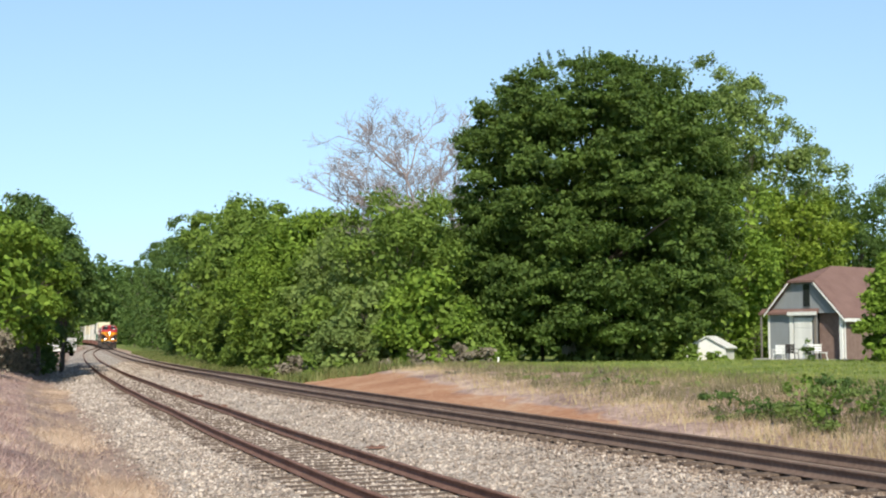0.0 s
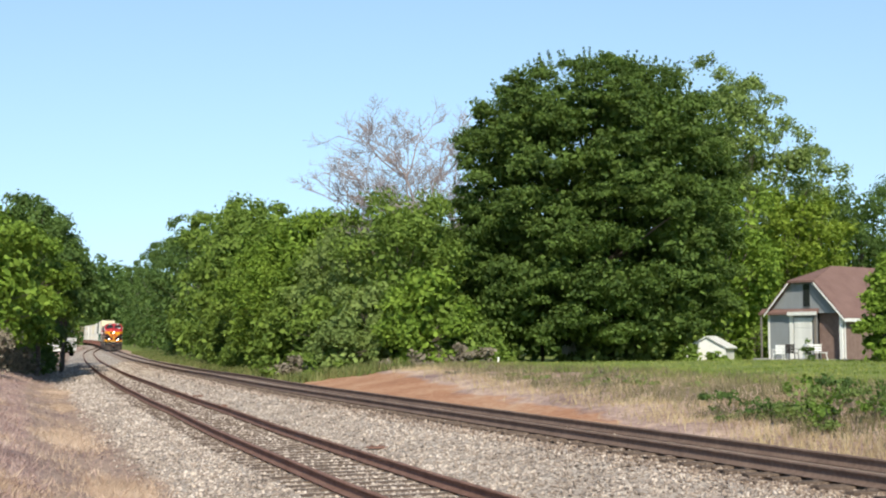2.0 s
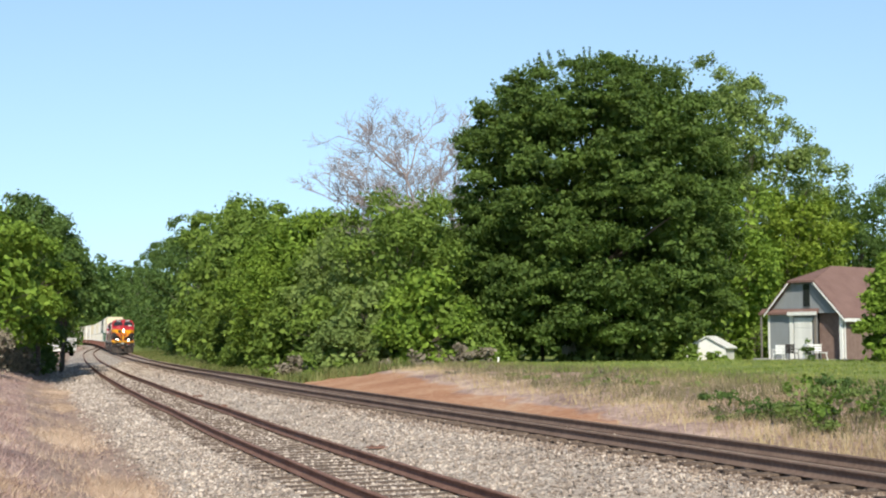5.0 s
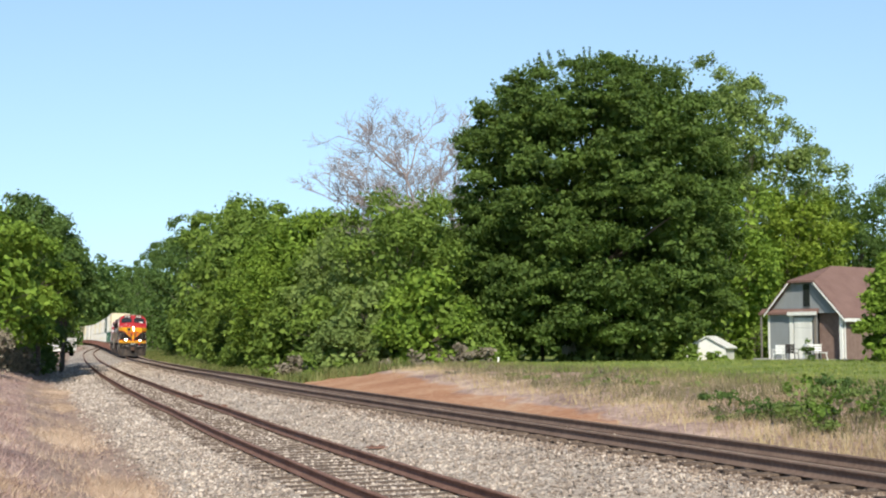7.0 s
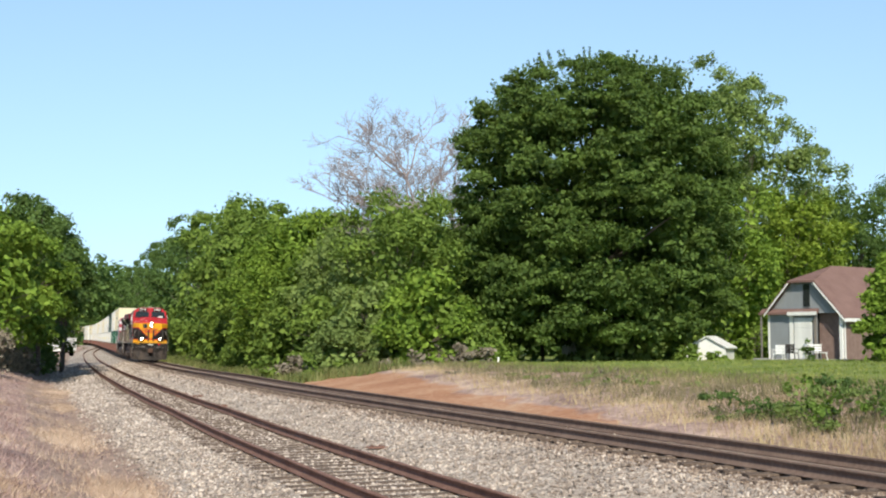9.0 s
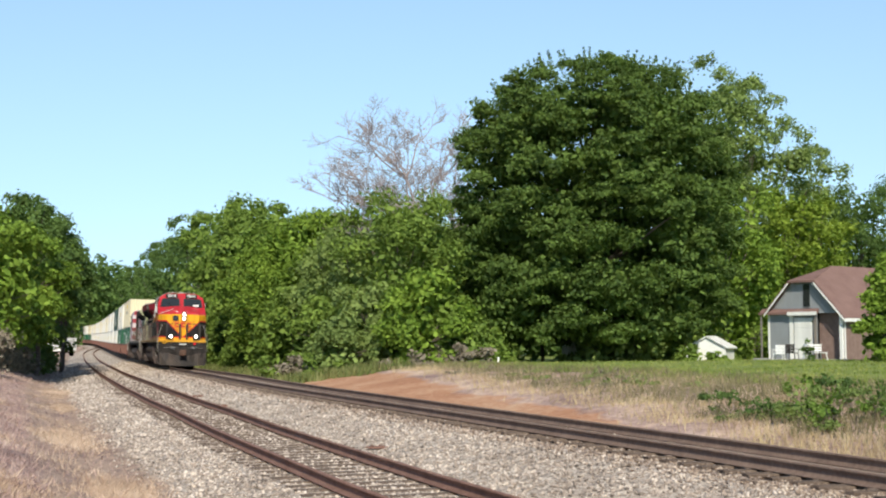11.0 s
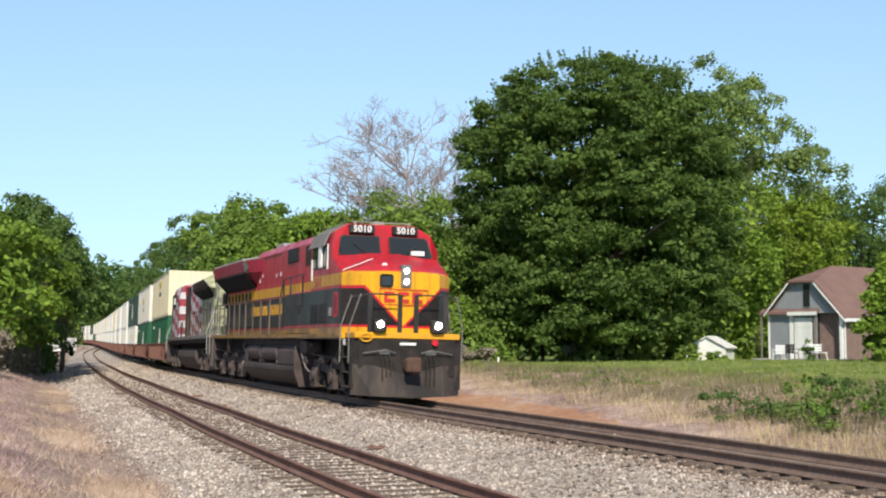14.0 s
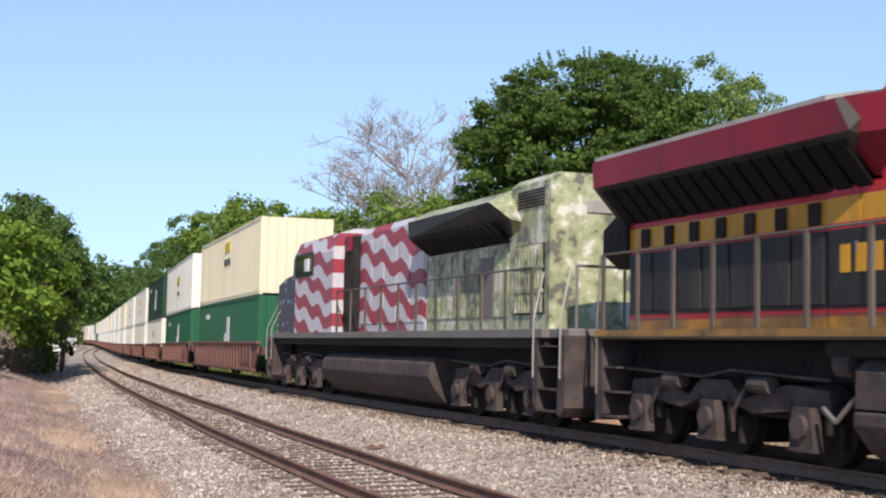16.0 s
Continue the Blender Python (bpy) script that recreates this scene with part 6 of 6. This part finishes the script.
    piece("porch_fascia", -W + 1.5, -1.48, -0.33, -0.29, 2.50, 2.70, WHITE, pr, "bright white fascia board")
    piece("porch_fascia", -W - 0.47, -W + 1.5, -0.33, -0.29, 2.56, 2.68, SHINGLE, pr)
    piece("porch_post", -W - 0.4, -W - 0.32, -0.26, -0.18, 0.0, 2.58, GREYRAIL)
    piece("downspout", 0.02, 0.09, 0.05, 0.12, 0.1, E, WHITE)
    piece("slab", -W - 0.5, 0.3, -0.9, 0.0, 0.0, 0.07, mottled("concrete", [(0.3, (0.30, 0.29, 0.27)), (0.7, (0.45, 0.43, 0.40))], 3.0))
    return H


house()


def yard_chair(x, y, turn, mat, label):
    c = tagged(new("yard_chair"), label, "chair", group="chairs by the house")
    c.matrix_basis = Matrix.Translation((x, y, ground_at(x, y))) @ Matrix.Rotation(radians(turn), 4, "Z")
    bm = bmesh.new()
    box(bm, -0.27, 0.27, -0.25, 0.25, 0.38, 0.42, 0.015)
    part("seat", bm, mat, c)
    for k in range(5):
        bm = bmesh.new()
        box(bm, -0.25 + 0.105 * k, -0.17 + 0.105 * k, 0.22, 0.26, 0.40, 0.88, 0.01)
        part("back_slat", bm, mat, c)
    for sx in (-1, 1):
        for sy in (-1, 1):
            bm = bmesh.new()
            cylinder(bm, (sx * 0.28, sy * 0.26, 0), (sx * 0.24, sy * 0.22, 0.40), 0.022, segs=8)
            part("leg", bm, mat, c)
        bm = bmesh.new()
        box(bm, sx * 0.27 - 0.03, sx * 0.27 + 0.03, -0.25, 0.25, 0.60, 0.63, 0.008)
        rod(bm, [(sx * 0.27, -0.22, 0.4), (sx * 0.27, -0.22, 0.6)], 0.015)
        part("armrest", bm, mat, c)


for b, d, turn in ((1376, 72.2, -30),):
    yard_chair(*place(b, d), turn, PLASTIC, "white plastic garden chair standing by the house")
yard_chair(*place(1399, 72.5), 10, DARK, "dark garden chair standing by the house")


def bench():
    c = tagged(new("garden_bench"), "white slatted garden bench in front of the house", "bench")
    x, y = place(1441, 71.4)
    c.matrix_basis = Matrix.Translation((x, y, ground_at(x, y))) @ Matrix.Rotation(radians(25), 4, "Z")
    for k in range(4):
        bm = bmesh.new()
        box(bm, -0.62, 0.62, -0.25 + 0.12 * k, -0.15 + 0.12 * k, 0.40, 0.43, 0.008)
        part("seat_slat", bm, PLASTIC, c)
    for k in range(3):
        bm = bmesh.new()
        box(bm, -0.62, 0.62, 0.23, 0.26, 0.48 + 0.14 * k, 0.58 + 0.14 * k, 0.008)
        part("back_slat", bm, PLASTIC, c)
    for sx in (-1, 1):
        bm = bmesh.new()
        rod(bm, [(sx * 0.58, -0.28, 0), (sx * 0.52, -0.2, 0.4), (sx * 0.52, 0.24, 0.4), (sx * 0.66, 0.34, 0)], 0.03)
        part("leg", bm, PLASTIC, c)


bench()
make_tree(*place(1568, 66), 5.4, 1.35, CONE, LEAF_BRIGHT, 401, puffs=130, per=170, leaf=0.13, puff=0.5, trunk=0.1, label="tall bright green conical evergreen beside the house", name="evergreen_shrub", category="shrub")
make_tree(*place(1428, 71), 1.3, 0.35, CONE, LEAF_DARK, 402, puffs=14, per=60, leaf=0.08, puff=0.2, trunk=0.03, label="narrow dark shrub against the white door", name="shrub", category="shrub")


def old_shed():
    """Low sagging white shed, half hidden by leaves."""
    s = tagged(new("shed"), "low white sagging shed half hidden behind leaves", "shed")
    x, y = place(1255, 80)
    s.matrix_basis = Matrix.Translation((x, y, ground_at(x, y) - 0.05)) @ Matrix.Rotation(radians(-28), 4, "Z")
    bm = bmesh.new()
    prism(bm, [(-1.2, 0), (1.2, 0), (1.2, 0.85), (0.1, 1.45), (-1.2, 0.75)], "y", -0.9, 0.9)
    part("body", bm, WHITE, s, "weathered white boards")
    for k in range(9):
        bm = bmesh.new()
        box(bm, -1.2 + 0.27 * k, -0.96 + 0.27 * k, -0.925, -0.9, 0.02, 0.78, 0.006)
        part("board", bm, WHITE, s)
    for side in (-1, 1):
        bm = bmesh.new()
        if side > 0:
            prism(bm, [(0.08, 1.47), (1.36, 0.78), (1.36, 0.83), (0.08, 1.53)], "y", -1.05, 1.05)
        else:
            prism(bm, [(0.08, 1.47), (-1.36, 0.68), (-1.36, 0.73), (0.08, 1.53)], "y", -1.05, 1.05)
        part("roof_sheet", bm, WHITE, s, "pale roof sheet")


old_shed()
for k, (b, d, h, r) in enumerate(((1222, 78.6, 1.1, 0.6), (1262, 78.2, 0.6, 0.6), (1205, 80, 1.6, 1.0), (1335, 84, 2.4, 1.0), (1352, 85, 2.6, 1.0))):
    make_tree(*place(b, d), h, r, BUSHY, LEAF_MID, 410 + k, puffs=12, per=60, leaf=0.14, puff=0.35, trunk=0.03, label="leafy weed growing in the yard", name="shrub", category="shrub")


def white_tank():
    s = tagged(new("storage_tank"), "small pale upright box behind the oak", "tank")
    x, y = place(1006, 90)
    s.location = (x, y, ground_at(x, y))
    bm = bmesh.new()
    box(bm, -0.45, 0.45, -0.4, 0.4, 0.3, 1.5, 0.06)
    part("body", bm, WHITE, s)
    for a in (-1, 1):
        bm = bmesh.new()
        box(bm, a * 0.35 - 0.06, a * 0.35 + 0.06, -0.3, 0.3, -0.05, 0.3)
        part("foot", bm, GREYRAIL, s)


white_tank()


def parked_truck():
    """Box lorry at the road crossing by the bend."""
    t = tagged(new("box_truck"), "white box lorry with a red cab standing at the crossing", "truck")
    x, y = place(105, 205)
    t.matrix_basis = Matrix.Translation((x, y, ground_at(x, y))) @ Matrix.Rotation(radians(62), 4, "Z")
    bm = bmesh.new()
    box(bm, -1.15, 1.15, -2.6, 1.2, 0.75, 2.75, 0.04)
    part("cargo_box", bm, WHITE, t, "clean white box body")
    bm = bmesh.new()
    prism(bm, [(1.3, 0.6), (3.0, 0.6), (3.0, 1.35), (2.5, 1.5), (2.1, 2.25), (1.3, 2.3)], "x", -1.0, 1.0)
    cab_ = part("cab", bm, RED, t, "red cab")
    bm = bmesh.new()
    prism(bm, [(1.5, 1.5), (2.3, 1.5), (2.05, 2.1), (1.5, 2.1)], "x", -1.01, 1.01)
    part("window", bm, GLASS, cab_)
    bm = bmesh.new()
    box(bm, -0.9, 0.9, -2.5, 2.9, 0.5, 0.75)
    part("chassis", bm, DARK, t)
    for sx in (-1, 1):
        for yy in (-1.7, 2.2):
            bm = bmesh.new()
            cylinder(bm, (sx * 0.85, yy, 0.42), (sx * 1.08, yy, 0.42), 0.42, segs=18)
            part("wheel", bm, DARK, t)


parked_truck()


# ---- ballast, grass and weeds ----
def scatter(n, s0, s1, d0, d1, rng, near=20.0):
    """Random places beside the line, thicker towards the camera's end."""
    u = rng.random(n)
    S = (near + s0) * ((near + s1) / (near + s0)) ** u - near
    d = d0 + (d1 - d0) * rng.random(n)
    h = np.interp(S, LS, LH)
    return S, d, np.interp(S, LS, LX) + d * np.cos(h), np.interp(S, LS, LY) - d * np.sin(h)


def stone_material(name, stops):
    m, nt, b = material(name, 0.9)
    isl = nt.nodes.new("ShaderNodeNewGeometry").outputs["Random Per Island"]
    patch = noisy(nt, 0.8, 4)
    f = sums(nt, "ADD", sums(nt, "MULTIPLY", isl, 0.75), sums(nt, "MULTIPLY_ADD", patch, 0.9, -0.32))
    nt.links.new(ramp(nt, f, stops), b.inputs["Base Color"])
    return m


def ballast():
    rng = np.random.default_rng(4)
    n = 118000
    S, d, X, Y = scatter(n, -2, 120, -8.6, 3.3, rng, near=9.0)
    o, lev = siding_at(S)
    q = d - o
    keep = (q > np.interp(S, [0, 50, 80], [-2.75, -2.85, -3.8]) + 0.22 * ripple(X, Y, 1.1, 4.0) + rng.normal(0, 0.22, n)) & (np.abs(np.abs(q) - 0.7525) > 0.11) & (np.abs(np.abs(d) - 0.7525) > 0.11)
    keep &= (np.abs(d) > 0.64)
    over_tie = (np.abs(q) < 1.36) & (np.abs((S + 40 + 0.275) % 0.55 - 0.275) < 0.125)
    over_tie |= (np.abs(d) < 1.36) & (np.abs((S + 40 + 0.265) % 0.53 - 0.265) < 0.125)
    keep &= ~(over_tie & (rng.random(n) < 0.85))
    S, d, X, Y, q = S[keep], d[keep], X[keep], Y[keep], q[keep]
    n = len(S)
    Z = ground_z(X, Y) + rng.uniform(-0.008, 0.016, n)
    r = rng.uniform(0.018, 0.043, n) * np.clip(0.85 + S / 80, 0.85, 2.2)
    base = np.array([(1, 0, 0), (-1, 0, 0), (0, 1, 0), (0, -1, 0), (0, 0, 1), (0, 0, -1)], float)
    tri = np.array([(0, 2, 4), (2, 1, 4), (1, 3, 4), (3, 0, 4), (2, 0, 5), (1, 2, 5), (3, 1, 5), (0, 3, 5)])
    V = base[None] * rng.uniform(0.55, 1.25, (n, 6, 1)) + rng.normal(0, 0.22, (n, 6, 3))
    a, t = rng.uniform(0, 6.28, n), rng.normal(0, 0.5, n)
    ca, sa, ct, st = np.cos(a), np.sin(a), np.cos(t), np.sin(t)
    x, y, z = V[..., 0] * ca[:, None] - V[..., 1] * sa[:, None], V[..., 0] * sa[:, None] + V[..., 1] * ca[:, None], V[..., 2] * 0.8
    y, z = y * ct[:, None] - z * st[:, None], y * st[:, None] + z * ct[:, None]
    V = np.stack([x, y, z], -1) * r[:, None, None] + np.stack([X, Y, Z], -1)[:, None]
    pale = stone_material("ballast_stone", [(0.02, (0.10, 0.078, 0.064)), (0.3, (0.285, 0.228, 0.185)), (0.6, (0.44, 0.36, 0.30)), (0.95, (0.72, 0.62, 0.53))])
    brown = stone_material("stained_stone", [(0.02, (0.07, 0.048, 0.036)), (0.3, (0.19, 0.135, 0.10)), (0.6, (0.33, 0.25, 0.19)), (0.95, (0.58, 0.48, 0.39))])
    stained = np.abs(d) + rng.normal(0, 0.25, n) < 1.85
    for m, mat, label in ((~stained, pale, "loose pale grey and pinkish crushed stone ballast"), (stained, brown, "brown-stained crushed stone between the main line's ties")):
        k = int(m.sum())
        F = (tri[None] + 6 * np.arange(k)[:, None, None]).reshape(-1, 3)
        tagged(soup("ballast_stones", V[m].reshape(-1, 3), F, mat, k=3), label, "ballast", kind="stuff")


def blade_material(name, stops):
    m, nt, b = material(name, 0.8)
    isl = nt.nodes.new("ShaderNodeNewGeometry").outputs["Random Per Island"]
    patch = noisy(nt, 0.45, 4)
    f = sums(nt, "ADD", sums(nt, "MULTIPLY", isl, 0.45), sums(nt, "MULTIPLY_ADD", patch, 1.5, -0.45))
    col = ramp(nt, f, stops)
    nt.links.new(col, b.inputs["Base Color"])
    tr = nt.nodes.new("ShaderNodeBsdfTranslucent")
    nt.links.new(col, tr.inputs["Color"])
    mx = nt.nodes.new("ShaderNodeMixShader")
    mx.inputs[0].default_value = 0.25
    nt.links.new(b.outputs[0], mx.inputs[1])
    nt.links.new(tr.outputs[0], mx.inputs[2])
    nt.links.new(mx.outputs[0], nt.nodes["Material Output"].inputs["Surface"])
    return m


def blades(name, X, Y, h, w, mat, rng, label, lean=0.5):
    n = len(X)
    Z = ground_z(X, Y) - 0.02
    a = rng.uniform(0, 6.28, n)
    hh = h * rng.uniform(0.5, 1.3, n)
    ww = w * rng.uniform(0.6, 1.4, n)
    dx, dy = np.cos(a) * ww / 2, np.sin(a) * ww / 2
    lx, ly = rng.normal(0, lean, n) * hh, rng.normal(0, lean, n) * hh
    P0 = np.stack([X - dx, Y - dy, Z], -1)
    P1 = np.stack([X + dx, Y + dy, Z], -1)
    P2 = np.stack([X + lx, Y + ly, Z + hh], -1)
    V = np.stack([P0, P1, P2], 1).reshape(-1, 3)
    return tagged(soup(name, V, np.arange(3 * n).reshape(-1, 3), mat, k=3), label, "grass", kind="stuff")


DRYGRASS = blade_material("dry_grass", [(0.1, (0.26, 0.18, 0.12)), (0.5, (0.46, 0.35, 0.20)), (0.85, (0.66, 0.54, 0.32))])
PALEGRASS = blade_material("faded_grass", [(0.1, (0.17, 0.108, 0.104)), (0.45, (0.37, 0.250, 0.232)), (0.75, (0.60, 0.44, 0.37)), (0.95, (0.74, 0.57, 0.42))])
STRAW = blade_material("straw_grass", [(0.1, (0.33, 0.215, 0.155)), (0.5, (0.57, 0.415, 0.295)), (0.85, (0.78, 0.61, 0.46))])
GREENGRASS = blade_material("green_grass", [(0.1, (0.10, 0.145, 0.022)), (0.5, (0.20, 0.26, 0.045)), (0.85, (0.36, 0.36, 0.10))])

DULLGRASS = blade_material("dull_grass", [(0.1, (0.105, 0.105, 0.045)), (0.5, (0.215, 0.19, 0.095)), (0.85, (0.40, 0.315, 0.19))])
VERGE = blade_material("verge_grass", [(0.1, (0.065, 0.090, 0.020)), (0.5, (0.13, 0.165, 0.040)), (0.85, (0.27, 0.26, 0.10))])


def grasses():
    rng = np.random.default_rng(8)
    S, d, X, Y = scatter(135000, -12, 75, 3.2, 13.5, rng)
    clay_top = np.interp(S, [10, 18, 25, 35, 50, 62, 70], [3.7, 4.9, 5.9, 6.7, 8.4, 8.2, 6.0]) + 0.6 * ripple(X, Y, 0.8, 1.0)
    bare = (d < clay_top + 0.1 + 0.45 * rng.normal(size=len(S))) & (S > 14) & (S < 68)
    patch = ripple(X, Y, 0.5, 3.0) + 0.25 * rng.normal(size=len(S))
    straw = (d < clay_top + 0.9) | (patch < -0.4)
    m = ~bare & straw & (d < 9.5)
    blades("dry_grass", X[m], Y[m], 0.25, 0.019, DRYGRASS, rng, "tall dry straw-coloured grass on the bank", 0.4)
    m = ~bare & ~straw & (d < 12.6)
    blades("faded_grass", X[m], Y[m], 0.26, 0.024, DULLGRASS, rng, "dull brownish-green seeding grass on the bank", 0.4)
    m = ~bare & (d > 10.4) & (patch > -0.1)
    blades("green_grass", X[m], Y[m], 0.20, 0.035, GREENGRASS, rng, "mixed green grass on the bank")
    S, d, X, Y = scatter(60000, -12, 80, 12.0, 40, rng, near=40)
    blades("lawn_grass", X, Y, 0.10, 0.06, GREENGRASS, rng, "mown green lawn before the house")
    S, d, X, Y = scatter(26000, 55, 240, 3.2, 10, rng, near=10)
    blades("verge_grass", X, Y, 0.5, 0.09, VERGE, rng, "rank green grass along the wood's edge", 0.35)
    S, d, X, Y = scatter(190000, -14, 70, -20, -7.0, rng)
    o, lev = siding_at(S)
    q = d - o
    m = q < -2.7 - 0.7 * rng.random(len(q))
    X, Y, q = X[m], Y[m], q[m]
    tall = (ripple(X, Y, 0.75, 5.0) + 0.2 * rng.normal(size=len(X)) > 0.42) | ((q > -4.6) & (ripple(X, Y, 0.8, 2.6) > 0.25))
    trodden = (q > -4.6) & ~tall & (rng.random(len(q)) < 0.8)
    X, Y, q, tall = X[~trodden], Y[~trodden], q[~trodden], tall[~trodden]
    # thick patches of straw by the foot of the bank and on it
    PX, PY = [], []
    for S0, q0, rs_, rq in ((23, -3.7, 3.5, 0.6), (50, -3.4, 5.0, 0.5), (12, -3.4, 1.8, 0.5), (9.5, -5.6, 2.0, 0.8), (31, -5.8, 3.0, 0.5), (17, -6.6, 2.0, 0.6), (38, -3.4, 2.0, 0.3)):
        SS, qq = rng.normal(S0, rs_ * 0.5, 3600), rng.normal(q0, rq * 0.5, 3600)
        dd, hh = qq + siding_at(SS)[0], np.interp(SS, LS, LH)
        PX.append(np.interp(SS, LS, LX) + dd * np.cos(hh))
        PY.append(np.interp(SS, LS, LY) - dd * np.sin(hh))
    blades("straw_patch", np.concatenate(PX), np.concatenate(PY), 0.13, 0.018, STRAW, rng, "flattened patches of pale straw", 0.9)
    far_from_tripod = (X ** 2 + Y ** 2) > 9
    blades("faded_grass", X[~tall & far_from_tripod], Y[~tall & far_from_tripod], 0.15, 0.020, PALEGRASS, rng, "short faded brownish-mauve dry grass on the bank", 0.9)
    k = tall & far_from_tripod
    blades("straw_tufts", X[k], Y[k], 0.15, 0.013, STRAW, rng, "tufts of straw-coloured dry grass", 0.7)


def weeds():
    rng = random.Random(31)
    for k in range(56):
        S = rng.uniform(2, 18.5)
        p = on_line(S, rng.uniform(5.2, 9.4))
        h = rng.uniform(0.45, 1.1)
        make_tree(p.x, p.y, h, h * rng.uniform(0.8, 1.5), BUSHY, (LEAF_WEED, LEAF_DULL, LEAF_DARK, LEAF_WEED, LEAF_DULL)[k % 5], 500 + k, puffs=24, per=46, leaf=0.052, puff=0.17, trunk=0.012, core=0.3, bough=0.3,
                  label="low clump of leafy green weeds on the bank", name="weed_clump", category="weeds")
    for k in range(26):
        p = on_line(rng.uniform(14, 48), rng.uniform(8.2, 11.0))
        h = rng.uniform(0.16, 0.34)
        make_tree(p.x, p.y, h, h * rng.uniform(1.2, 2.2), BUSHY, LEAF_DULL if k % 3 else LEAF_BRUSH, 580 + k, puffs=18, per=40, leaf=0.05, puff=0.13, trunk=0.01, core=0.2, bough=0.3,
                  label="small dull clump of weeds in the grass", name="weed_clump", category="weeds")
    for k in range(18):
        b, dist = rng.uniform(470, 890), rng.uniform(69, 73)
        make_tree(*place(b, dist), rng.uniform(0.8, 1.6), rng.uniform(0.6, 1.0), BUSHY, LEAF_BRUSH if k % 2 else LEAF_MID, 540 + k, puffs=12, per=60, leaf=0.13, puff=0.35, trunk=0.02,
                  label="low scrub at the edge of the wood", name="weed_clump", category="weeds")


ballast()
grasses()
weeds()


def scrap():
    """Old rail fittings left on the stones, and marker stakes."""
    rng = random.Random(77)
    for b, y in ((325, 50.5), (352, 48.5), (368, 42.0), (398, 41.5), (667, 25.6), (318, 48.0), (825, 18.9)):
        x = (b - 784) / 2354.4 * y
        t = tagged(new("tie_plate"), "rusty old tie plate lying on the ballast", "tie plate", group="scrap on the ballast")
        t.matrix_basis = Matrix.Translation((x, y, ground_at(x, y) + 0.045)) @ Matrix.Rotation(rng.uniform(0, 3), 4, "Z") @ Matrix.Rotation(rng.uniform(-0.2, 0.2), 4, "X")
        bm = bmesh.new()
        box(bm, -0.20, 0.20, -0.09, 0.09, -0.015, 0.015, 0.005)
        part("plate", bm, RAIL_RUST, t)
        for s in (-1, 1):
            bm = bmesh.new()
            box(bm, s * 0.09 - 0.012, s * 0.09 + 0.012, -0.09, 0.09, 0.015, 0.035)
            part("rib", bm, RAIL_RUST, t)
    for b, y, h in ((880, 71.0, 0.32),):
        x = (b - 784) / 2354.4 * y
        t = tagged(new("marker_stake"), "short white marker stake in the grass", "stake", group="marker stakes")
        t.matrix_basis = Matrix.Translation((x, y, ground_at(x, y))) @ Matrix.Rotation(0.15, 4, "Y")
        bm = bmesh.new()
        box(bm, -0.05, 0.05, -0.02, 0.02, -0.2, h, 0.006)
        part("stake", bm, WHITE, t)


scrap()
motions()
